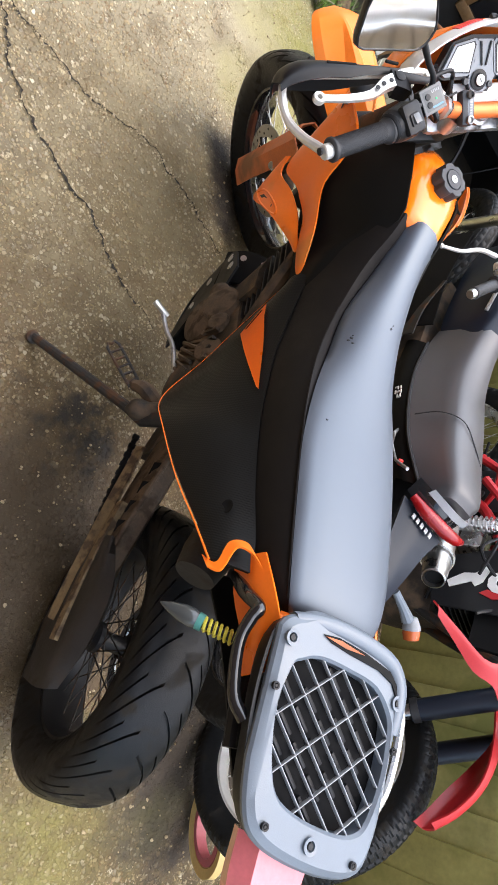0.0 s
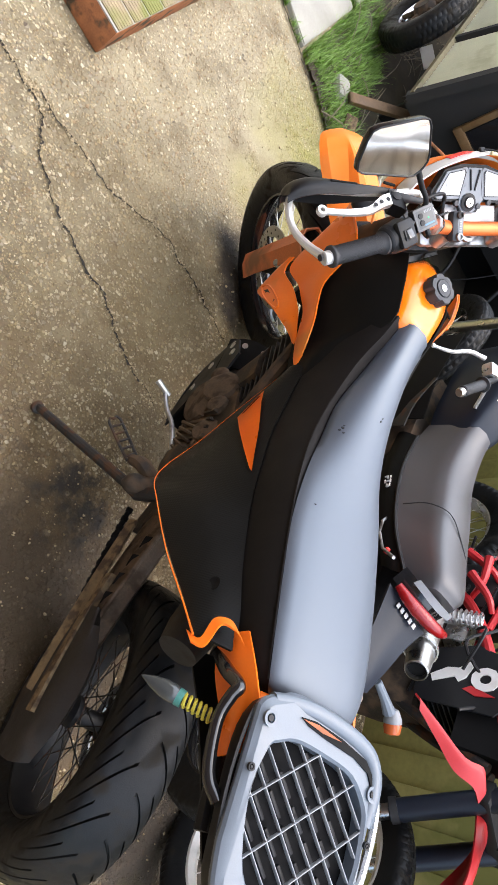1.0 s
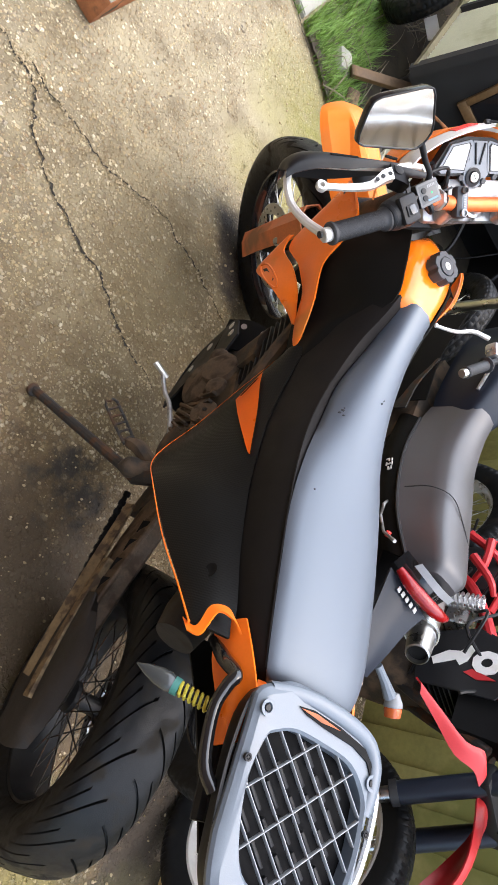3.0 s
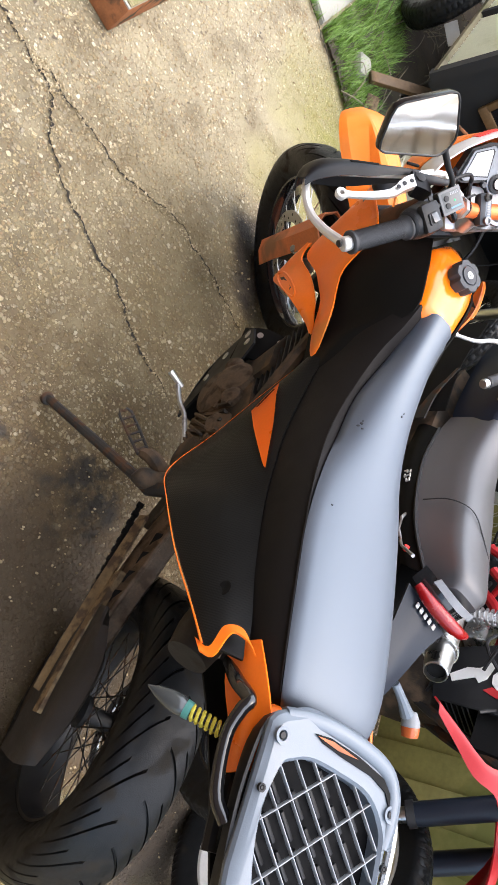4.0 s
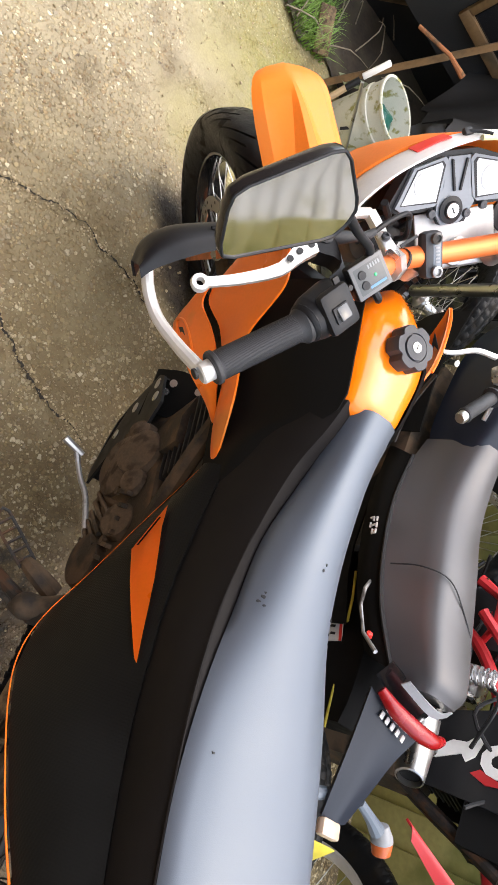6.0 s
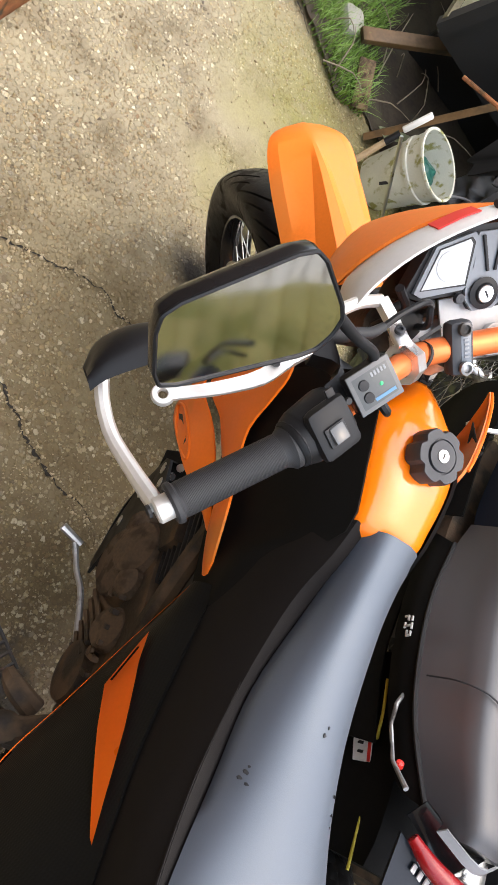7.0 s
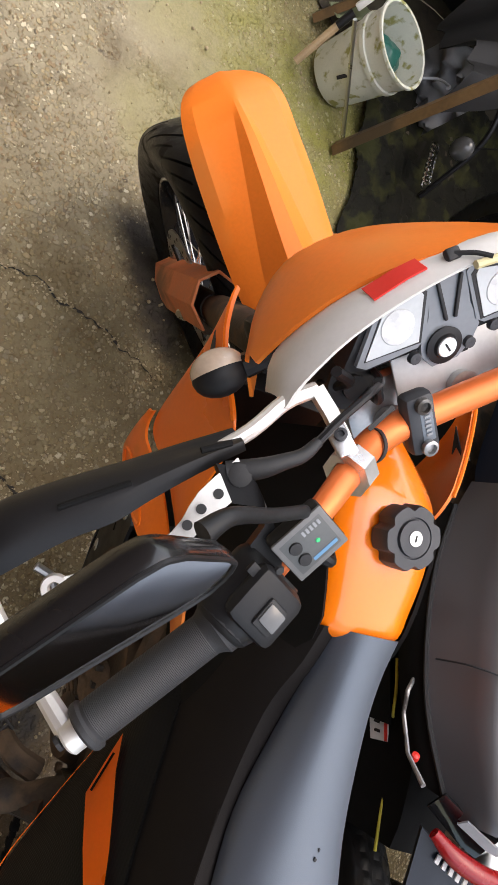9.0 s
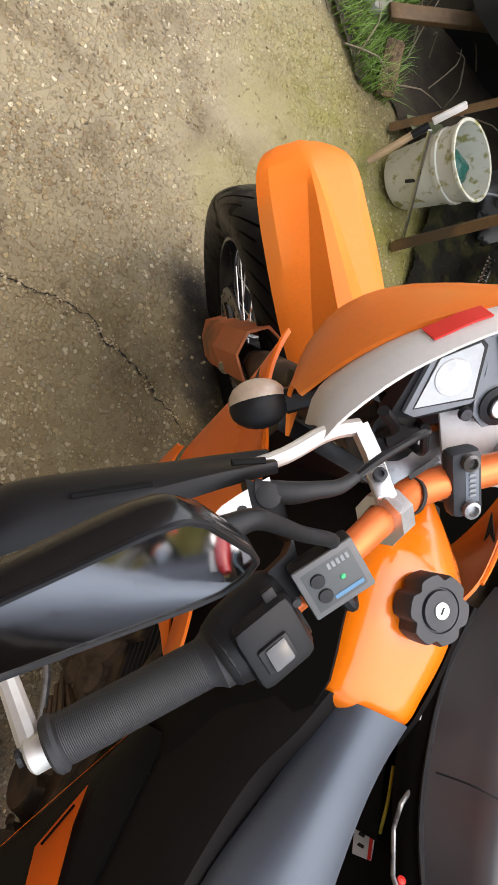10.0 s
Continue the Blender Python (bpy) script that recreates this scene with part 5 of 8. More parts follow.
# ---- the front end, turned with the bars ----
# fork
for side in (-1, 1):
    leg = part("fork_leg", lathe([(0.0, 0), (0.02, 0), (0.026, 0.04), (0.026, 0.3), (0.0, 0.3)], (side * 0.1, 1.55, 0.285), (0, -0.438, 0.899), 20), RUST, bike, "dark fork leg", m=FORK)
    part("fork_upper", lathe([(0.0, 0.28), (0.023, 0.28), (0.024, 0.32), (0.029, 0.34), (0.029, 0.8), (0.0, 0.8)], (side * 0.1, 1.55, 0.285), (0, -0.438, 0.899), 20), GRIMY, leg, m=FORK)
    part("axle_clamp", rbox((0.045, 0.05, 0.07), Matrix.Translation((side * 0.1, 1.55, 0.30)) @ Matrix.Rotation(radians(26), 4, "X"), 0.012), ALLOY, leg, m=FORK)
    rows = []
    for t, w0, w1 in ((0.0, 0.040, 0.046), (0.3, 0.043, 0.05), (0.7, 0.046, 0.05), (1.0, 0.036, 0.036)):
        c = V(side * 0.1, 1.41, 0.61).lerp(V(side * 0.1, 1.6, 0.195), t)
        rows.append([c + V(side * w0, -0.03, -0.012), c + V(side * w1, 0.012, 0.006), c + V(side * 0.022, 0.043, 0.02), c + V(side * -0.016, 0.046, 0.022), c + V(side * -0.036, 0.02, 0.01)])
    part("fork_guard", shell(rows, 0.004, smooth=1), ORANGE_DEEP, bike, "faded dirty orange fork guard", m=FORK)
part("brake_caliper", rbox((0.05, 0.06, 0.1), Matrix.Translation((-0.085, 1.46, 0.37)) @ Matrix.Rotation(radians(30), 4, "X"), 0.012), GRIMY_TAN, bike, "dirty brake caliper", m=FORK)
part("brake_hose", tube([(-0.1, 1.45, 0.42), (-0.12, 1.38, 0.6), (-0.1, 1.3, 0.85), (-0.06, 1.24, 0.98)], 0.005, 6), BLACK, bike, m=FORK)
part("axle", lathe([(0.0, -0.14), (0.012, -0.14), (0.012, 0.14), (0.0, 0.14)], (0, 1.55, 0.30), (1, 0, 0), 12), STEEL, bike, m=FORK)
part("lower_clamp", rbox((0.25, 0.07, 0.04), Matrix.Translation((0, 1.295, 0.82)) @ Matrix.Rotation(radians(26), 4, "X"), 0.012), BLACK, bike, m=FORK)
part("front_reflector_bar", tube([(-0.12, 1.47, 0.45), (-0.145, 1.45, 0.46)], 0.013, 10, smooth=1), STEEL, bike, m=FORK)

# front mudguard
FEND = [(1.34, 0.722, 0.082), (1.4, 0.726, 0.086), (1.46, 0.734, 0.088), (1.53, 0.746, 0.088), (1.59, 0.754, 0.086), (1.64, 0.756, 0.082), (1.67, 0.75, 0.073), (1.69, 0.742, 0.06), (1.702, 0.736, 0.045), (1.706, 0.733, 0.03)]
rows = []
for v, w, h in FEND:
    lift = max(0.0, min(1.0, (1.645 - v) / 0.28))
    top, foot = 0.04 + 0.13 * lift, 0.1 + 0.5 * lift
    prof = []
    for s in (-1, -0.92, -0.78, -foot, -top, 0, top, foot, 0.78, 0.92, 1):
        x = abs(s)
        ridge = 0.03 * lift ** 0.7 * max(0.0, min(1.0, (foot - x) / (foot - top)))
        prof.append(V(s * h, v, w - (0.034 - 0.02 * max(0.0, min(1.0, (v - 1.6) / 0.08))) * x ** 2.5 + ridge))
    rows.append(prof)
bm = loft(smooth_rings(rows, 4), cap=False, closed=False)
bmesh.ops.recalc_face_normals(bm, faces=bm.faces)
bmesh.ops.solidify(bm, geom=bm.faces[:], thickness=0.004)
part("front_mudguard", bm, ORANGE_FADED, bike, "orange front mudguard with a raised centre ridge", angle=14, m=FORK)

# top yoke and bar clamps
yoke = part("top_yoke", rbox((0.225, 0.06, 0.026), Matrix.Translation((0, 1.165, 1.028)) @ Matrix.Rotation(radians(26), 4, "X"), 0.012), YOKE, bike, "bare alloy top yoke", m=BARS)
part("stem_nut", lathe([(0.0, 0), (0.022, 0), (0.022, 0.008), (0.016, 0.01), (0.016, 0.02), (0.0, 0.02)], (0, 1.155, 1.046), (0, -0.438, 0.899), 24), YOKE, yoke, m=BARS)
for side in (-1, 1):
    part("fork_cap", lathe([(0.0, 0), (0.024, 0), (0.024, 0.006), (0.012, 0.008), (0.012, 0.014), (0.0, 0.014)], (side * 0.1, 1.19, 1.05), (0, -0.438, 0.899), 16), BLACK, yoke, m=BARS)
    part("bar_riser", tube([(side * 0.072, 1.142, 1.03), (side * 0.072, 1.137, 1.07)], 0.017, 14, smooth=1), YOKE, yoke, m=BARS)
    cm = Matrix.Translation((side * 0.072, 1.1355, 1.0885)) @ Matrix.Rotation(radians(30), 4, "X")
    cm = cm @ Matrix.Translation((side * -0.004, 0, 0.007))
    clamp = part("bar_clamp", rbox((0.029, 0.06, 0.022), cm @ Matrix.Translation((0, 0, -0.005)), 0.007), CAP_PLASTIC, bike, "dark grey handlebar clamp with bright bolts", m=BARS)
    for dv in (-0.021, 0.021):
        part("clamp_bolt", lathe([(0.0, 0), (0.0075, 0), (0.0075, 0.005), (0.005, 0.006), (0.0045, 0.002), (0.0, 0.002)], cm @ V(0, dv, 0.007), cm.to_3x3() @ V(0, 0, 1), 14), YOKE, clamp, m=BARS)
    part("name_plate", rbox((0.012, 0.032, 0.0008), cm @ Matrix.Translation((0.003, 0, 0.006)), 0.0003), GREY_PLASTIC, clamp, "worn pale name plate", m=BARS)
    for k in range(5):
        part("worn_lettering", rbox((0.0055, 0.0022, 0.0006), cm @ Matrix.Translation((0.003, -0.009 + 0.0045 * k, 0.0074)), 0.0), GREY_LIGHT, clamp, m=BARS)

# handlebar
bar_pts = [(-0.415, 1.027, 1.152), (-0.296, 1.056, 1.153), (-0.2, 1.098, 1.143), (-0.155, 1.118, 1.122), (-0.11, 1.134, 1.092), (-0.05, 1.138, 1.08), (0.05, 1.138, 1.08), (0.11, 1.134, 1.092), (0.155, 1.118, 1.122), (0.2, 1.098, 1.143), (0.296, 1.056, 1.153), (0.415, 1.027, 1.152)]
bar = part("handlebar", tube(bar_pts, [0.011, 0.011, 0.011, 0.0125, 0.014, 0.0143, 0.0143, 0.014, 0.0125, 0.011, 0.011, 0.011], 16), ORANGE_METAL, bike, "orange anodised tapered handlebar", m=BARS)
for side in (-1, 1):
    a, b = V(side * 0.413, 1.0275, 1.152), V(side * 0.296, 1.056, 1.153)
    ax = (b - a).normalized()
    L = (b - a).length
    prof = [(0.0, 0), (0.0175, 0), (0.019, 0.002), (0.019, 0.006), (0.0163, 0.008)]
    prof += [(0.0163 + (0.00035 if k % 2 else 0), 0.01 + (L - 0.024) * k / 150) for k in range(151)]
    prof += [(0.0168, L - 0.012), (0.019, L - 0.008), (0.0215, L - 0.005), (0.0215, L), (0.0, L)]
    grip = part("grip", lathe(prof, a, ax, 40), GRIP, bike, "black knurled rubber grip", m=BARS)
    part("bar_end", lathe([(0.0, -0.014), (0.01, -0.014), (0.012, -0.012), (0.012, 0.0), (0.0, 0.0)], a, ax, 16), WHITE_METAL, grip, m=BARS)

# left switchgear
ROCKER_GREY = mat("shiny grey switch plastic", (0.1, 0.1, 0.1), 0.15, spread=0.1, scale=60, bump=0.03, coat=0.3)
CONTROL_RIM = mat("mid grey control plastic", (0.13, 0.13, 0.13), 0.45, spread=0.1, scale=50, bump=0.05)
CONTROL_FACE = mat("grey printed film", (0.08, 0.085, 0.085), 0.4, spread=0.1, scale=50, bump=0.02)
sw_at = V(-0.268, 1.068, 1.153)
ax = (V(-0.296, 1.056, 1.153) - V(-0.2, 1.098, 1.143)).normalized()
switch = part("switch_housing", loft(smooth_rings([[sw_at + ax * h + (V(0, 0, 1) * math.sin(a) * r2 + ax.cross(V(0, 0, 1)).normalized() * math.cos(a) * r1) for a in [2 * math.pi * k / 16 for k in range(16)]] for h, r1, r2 in ((0.034, 0.02, 0.02), (0.03, 0.0235, 0.023), (0.022, 0.0265, 0.0255), (0.018, 0.0275, 0.0265), (0.0, 0.029, 0.027), (-0.018, 0.03, 0.026), (-0.026, 0.026, 0.022))], 3)), BLACK, bike, "black handlebar switch housing", m=BARS)
face_n = V(0.05, -0.42, 0.9).normalized()
fm = Matrix.Translation(sw_at + face_n * 0.026 + ax * -0.004) @ Matrix((ax, face_n.cross(ax).normalized(), face_n)).transposed().to_4x4()
part("switch_block", rbox((0.046, 0.05, 0.018), fm @ Matrix.Translation((0, 0, -0.002)), 0.008), BLACK, switch, m=BARS)
part("rocker_recess", rbox((0.023, 0.019, 0.004), fm @ Matrix.Translation((0.002, 0.003, 0.008)), 0.003), RUBBER, switch, m=BARS)
part("rocker", rbox((0.016, 0.016, 0.008), fm @ Matrix.Translation((0.001, 0.003, 0.0095)) @ Matrix.Rotation(radians(14), 4, "X"), 0.002), ROCKER_GREY, switch, "shiny grey rocker switch", m=BARS)
part("switch_tab", rbox((0.009, 0.012, 0.004), fm @ Matrix.Translation((-0.012, -0.026, -0.002)), 0.001), BLACK, switch, m=BARS)
part("switch_collar", lathe([(0.0, 0.0), (0.021, 0.0), (0.0235, 0.003), (0.0235, 0.007), (0.021, 0.01), (0.0, 0.01)], sw_at + ax * 0.024, ax, 28), BLACK, switch, m=BARS)
part("switch_screw", lathe([(0.0, 0), (0.004, 0), (0.003, 0.002), (0.0, 0.002)], fm @ V(-0.025, -0.012, 0.0), face_n, 8), RUBBER, switch, m=BARS)

# clutch perch, lever and cable
perch = part("lever_perch", loft(smooth_rings([[V(u, v, w) + V(dx, dv, dz) for dx, dv, dz in ((0, -0.016, -0.014), (0, 0.016, -0.014), (0, 0.016, 0.014), (0, -0.016, 0.014))] for u, v, w in ((-0.255, 1.085, 1.148), (-0.235, 1.1, 1.148), (-0.235, 1.135, 1.145), (-0.255, 1.15, 1.142))], 3)), BLACK, bike, "black clutch lever perch", m=BARS)
lever = part("clutch_lever", loft(smooth_rings([[p + V(0, dv * s, dz * s) for dv, dz in ((-0.008, -0.004), (0.008, -0.004), (0.008, 0.004), (-0.008, 0.004))] for p, s in ((V(-0.238, 1.152, 1.15), 1.5), (V(-0.275, 1.14, 1.15), 1.4), (V(-0.305, 1.124, 1.148), 0.9), (V(-0.35, 1.122, 1.145), 0.75), (V(-0.385, 1.125, 1.143), 0.7), (V(-0.392, 1.126, 1.143), 0.9))], 3)), WHITE_METAL, bike, "polished alloy clutch lever drilled with holes", m=BARS)
part("lever_ball", ring([(0.0095, -0.005), (0.011, 0.0), (0.0095, 0.005), (0.005, 0.005), (0.004, 0.0), (0.005, -0.005)], (-0.397, 1.126, 1.143), (0, 0, 1), 24), WHITE_METAL, lever, m=BARS)
for u, v in ((-0.262, 1.1445), (-0.278, 1.139), (-0.292, 1.132)):
    part("lever_hole", lathe([(0.0, 0), (0.004, 0), (0.004, 0.001), (0.0, 0.001)], (u, v, 1.1562), (0, 0, 1), 12), RUBBER, lever, m=BARS)
part("pivot_bolt", lathe([(0.0, 0), (0.009, 0), (0.009, 0.003), (0.006, 0.004), (0.0, 0.004)], (-0.242, 1.151, 1.156), (0, 0, 1), 16), RUBBER, lever, m=BARS)
boot = part("cable_boot", tube([(-0.25, 1.157, 1.15), (-0.225, 1.15, 1.152), (-0.207, 1.148, 1.152), (-0.19, 1.147, 1.15), (-0.174, 1.152, 1.147)], [0.009, 0.0085, 0.0068, 0.0058, 0.0045], 12), RUBBER, bike, "black rubber boot of the clutch cable", m=BARS)
part("clutch_cable", tube([(-0.174, 1.152, 1.147), (-0.15, 1.162, 1.148), (-0.118, 1.172, 1.14), (-0.09, 1.18, 1.1), (-0.07, 1.2, 1.04), (-0.04, 1.24, 0.96)], 0.0035, 8), BLACK, bike, "black control cable", m=BARS)
part("wire_loom", tube([(-0.13, 1.2, 1.12), (-0.11, 1.19, 1.08), (-0.12, 1.2, 1.02), (-0.08, 1.22, 0.96)], 0.005, 8), BLACK, bike, m=BARS)
part("wire_loom", tube([(-0.1, 1.18, 1.12), (-0.095, 1.165, 1.09), (-0.08, 1.19, 1.03), (-0.05, 1.22, 0.97)], 0.004, 8), BLACK, bike, m=BARS)
part("cable_tie", ring([(0.0145, -0.002), (0.0158, -0.002), (0.0158, 0.002), (0.0145, 0.002)], (-0.118, 1.131, 1.097), (0.8, -0.25, -0.5), 20), RUBBER, bike, m=BARS)
part("tie_end", rbox((0.03, 0.004, 0.0015), Matrix.Translation((-0.105, 1.15, 1.108)) @ Matrix.Rotation(radians(20), 4, "Z"), 0.0), RUBBER, bike, m=BARS)

# handguard: bar, plastic and clamp
for side in (-1, 1):
    gb = part("handguard_bar", tube([(side * u, v, w) for u, v, w in ((0.424, 1.03, 1.150), (0.437, 1.07, 1.128), (0.448, 1.11, 1.118), (0.447, 1.15, 1.122), (0.432, 1.175, 1.128), (0.38, 1.18, 1.128), (0.3, 1.178, 1.128), (0.229, 1.178, 1.130), (0.18, 1.192, 1.118), (0.15, 1.193, 1.112))], [0.0085, 0.0075, 0.007, 0.007, 0.007, 0.006, 0.006, 0.0065, 0.007, 0.007], 10), WHITE_METAL, bike, "bright alloy handguard bar", m=BARS)
    part("end_bolt", lathe([(0.0, 0), (0.006, 0), (0.006, 0.003), (0.0, 0.003)], (side * 0.43, 1.026, 1.153), (side, -0.2, 0.1), 10), RUBBER, gb, m=BARS)
    part("guard_arm", tube([(side * 0.15, 1.193, 1.112), (side * 0.147, 1.17, 1.115), (side * 0.146, 1.145, 1.118)], 0.0085, 4, smooth=1), WHITE_METAL, gb, m=BARS)
    gc = part("guard_clamp", ring([(0.0135, -0.009), (0.0215, -0.009), (0.0215, 0.009), (0.0135, 0.009)], (side * 0.15, 1.12, 1.118), (side * 0.8, -0.3, 0.5), 8), ALLOY, gb, "faceted alloy clamp round the handlebar", m=BARS)
    part("clamp_tab", rbox((0.017, 0.03, 0.007), Matrix.Translation((side * 0.151, 1.146, 1.128)) @ Matrix.Rotation(radians(-20), 4, "X"), 0.002), ALLOY, gc, m=BARS)
    part("clamp_screw", lathe([(0.0, 0), (0.0055, 0), (0.0055, 0.004), (0.003, 0.0045), (0.0025, 0.002), (0.0, 0.002)], (side * 0.151, 1.15, 1.131), (0, 0.3, 1), 14), CAP_PLASTIC, gc, m=BARS)
    rows = []
    for u, inner, outer, top, low in ((0.228, 1.167, 1.186, 1.144, 1.112), (0.27, 1.164, 1.19, 1.15, 1.1), (0.31, 1.159, 1.193, 1.154, 1.09), (0.34, 1.154, 1.196, 1.157, 1.083), (0.375, 1.155, 1.199, 1.158, 1.08), (0.415, 1.151, 1.2, 1.157, 1.082), (0.443, 1.147, 1.19, 1.152, 1.09), (0.458, 1.142, 1.17, 1.145, 1.1)):
        rows.append([V(side * u, inner, top - 0.004), V(side * u, 0.6 * inner + 0.4 * outer, top + 0.002), V(side * u, outer - 0.006, top - 0.012), V(side * (u + 0.002), outer + 0.002, 0.5 * (top + low)), V(side * u, outer - 0.006, low)])
    hg = part("handguard", shell(rows, 0.0035), BLACK, bike, "black plastic handguard with vent slots", m=BARS)
    for u0, u1 in ((0.318, 0.372), (0.238, 0.262)):
        part("vent_slot", tube([(side * u0, 1.176, 1.1545), (side * u1, 1.179, 1.158)], 0.0026, 8, smooth=1), BLACK_DEEP, hg, m=BARS)

# mirror on the left bar
A, B, C = V(-0.42, 1.085, 1.29), V(-0.416, 1.118, 1.348), V(-0.308, 1.132, 1.362)
mid = (A + B + C + V(-0.272, 1.12, 1.275)) / 4
mn = (BIKE @ BARS).to_3x3().inverted() @ V(0.428, -0.675, 0.602)
D, D2 = V(-0.277, 1.122, 1.288), V(-0.296, 1.108, 1.266)
outline = [A, B, C, C.lerp(D, 0.5), D, D2, A.lerp(D2, 0.5)]
outline = [p - mn * (p - mid).dot(mn) for p in outline]
mring = []
for i, p in enumerate(outline):
    before, after = outline[i - 1], outline[(i + 1) % len(outline)]
    a = p + (before - p).normalized() * min(0.016, 0.4 * (before - p).length)
    b = p + (after - p).normalized() * min(0.016, 0.4 * (after - p).length)
    mring += [a.lerp(p, 2 * t * (1 - t)).lerp(b.lerp(p, 2 * t * (1 - t)), t) for t in (0.0, 0.2, 0.4, 0.6, 0.8, 1.0)]
mring = [mid + (p - mid) * 1.01 for p in mring]
rings = [[mid + (p - mid) * s + mn * h for p in mring] for s, h in ((0.965, 0.003), (0.985, 0.005), (1.0, 0.003), (1.002, -0.003), (0.975, -0.008), (0.86, -0.014), (0.55, -0.019), (0.1, -0.02))]
mirror = part("mirror", loft(rings), SATIN_BLACK, bike, "black-backed rear-view mirror on a stem", m=BARS)
part("mirror_glass", loft([[mid + (p - mid) * s + mn * h for p in mring] for s, h in [(0.975, 0.0035)] + [(0.975 * k / 8, 0.0048 + 0.0005 * (1 - (k / 8) ** 2)) for k in (8, 7, 6, 5, 4, 3, 2, 1)]]), GLASS_MIRROR, mirror, "mirror glass", m=BARS)
part("mirror_rim", tube([mid + (p - mid) * 0.985 + mn * 0.005 for p in mring], 0.0016, 6, smooth=1, closed=True), BLACK, mirror, m=BARS)
part("mirror_stem", tube([V(-0.288, 1.13, 1.265), V(-0.268, 1.132, 1.255), V(-0.24, 1.12, 1.222), V(-0.216, 1.112, 1.195), V(-0.21, 1.108, 1.16)], [0.008, 0.006, 0.005, 0.005, 0.006], 12), BLACK, mirror, m=BARS)

# heated-grip control box
dm_n = (V(-0.199, 1.111, 1.193) - V(-0.234, 1.062, 1.168)).cross(V(-0.241, 1.096, 1.187) - V(-0.193, 1.079, 1.178)).normalized()
if dm_n.z < 0:
    dm_n = -dm_n
dc = V(-0.2168, 1.087, 1.1815)
dx = (V(-0.199, 1.111, 1.193) - V(-0.241, 1.096, 1.187)).normalized()
dy = dm_n.cross(dx).normalized()
DM = Matrix.Translation(dc) @ Matrix((dx, dy, dm_n)).transposed().to_4x4()
box = part("control_box", rbox((0.047, 0.041, 0.016), DM @ Matrix.Translation((0, 0, -0.009)), 0.004), BLACK, bike, "small grey heated-grip control box", m=BARS)
part("control_rim", rbox((0.046, 0.04, 0.003), DM @ Matrix.Translation((0, 0, -0.0012)), 0.003), CONTROL_RIM, box, "grey plastic rim", m=BARS)
part("control_face", rbox((0.038, 0.032, 0.002), DM @ Matrix.Translation((0, 0, -0.0005)), 0.002), CONTROL_FACE, box, "grey printed face", m=BARS)
for y in (0.0062, -0.0062):
    part("button", lathe([(0.0, 0), (0.0052, 0), (0.0048, 0.0016), (0.0, 0.002)], DM @ V(-0.01, y, 0.0006), dm_n, 18), RUBBER, box, m=BARS)
for k in range(5):
    part("indicator_mark", rbox((0.002, 0.0045, 0.0005), DM @ Matrix.Translation((0.001 + 0.0035 * k, 0.011, 0.0006)), 0.0), GREY_LIGHT, box, m=BARS)
part("status_light", lathe([(0.0, 0), (0.002, 0), (0.0015, 0.0008), (0.0, 0.001)], DM @ V(0.006, -0.001, 0.0005), dm_n, 10), GREEN_LED, box, "small green light", m=BARS)
part("maker_mark", rbox((0.022, 0.003, 0.0005), DM @ Matrix.Translation((0.006, -0.0115, 0.0006)), 0.0), BLUE, box, "plain blue bar on the control box", m=BARS)
part("box_cable", tube([DM @ V(0.0, -0.02, -0.006), DM @ V(0.002, -0.03, -0.008), DM @ V(0.006, -0.034, -0.02), DM @ V(0.02, -0.02, -0.05)], [0.005, 0.0045, 0.0035, 0.0035], 8), BLACK, box, m=BARS)

# headlight surround, white screen and instruments
mask = []
for u, fv, fw, rv, rw in ((-0.18, 1.25, 1.03, 1.238, 1.07), (-0.145, 1.298, 1.01, 1.25, 1.106), (-0.1, 1.332, 1.005, 1.258, 1.136), (-0.05, 1.34, 1.008, 1.256, 1.162), (0.0, 1.332, 1.012, 1.25, 1.172), (0.05, 1.314, 1.012, 1.246, 1.165), (0.1, 1.292, 1.01, 1.24, 1.138), (0.145, 1.265, 1.012, 1.24, 1.106), (0.18, 1.238, 1.03, 1.224, 1.07)):
    mask.append([V(u, fv - 0.03, fw - 0.05), V(u, fv, fw), V(u, 0.55 * fv + 0.45 * rv + 0.005, 0.55 * fw + 0.45 * rw + 0.007), V(u, rv, rw)])
hm = part("headlight_mask", shell(mask, 0.004), ORANGE_FADED, bike, "orange headlight surround", m=BARS)
band = []
BAND = ((-0.184, 1.208, 1.092, 1.187, 1.126), (-0.165, 1.236, 1.094, 1.2, 1.14), (-0.12, 1.256, 1.12, 1.218, 1.16), (-0.06, 1.263, 1.146, 1.23, 1.178), (0.0, 1.262, 1.154, 1.234, 1.187), (0.06, 1.257, 1.146, 1.228, 1.178), (0.12, 1.244, 1.12, 1.216, 1.16), (0.165, 1.226, 1.094, 1.195, 1.14), (0.184, 1.2, 1.092, 1.182, 1.126))
for u, ov, ow, iv, iw in BAND:
    band.append([V(u, ov + 0.002, ow - 0.012), V(u, 0.5 * (ov + iv) + 0.003, 0.5 * (ow + iw) + 0.003), V(u, iv, iw)])
screen = part("white_screen", shell(band, 0.003), WHITE, hm, "white plastic screen rim with a red patch", m=BARS)
patch = []
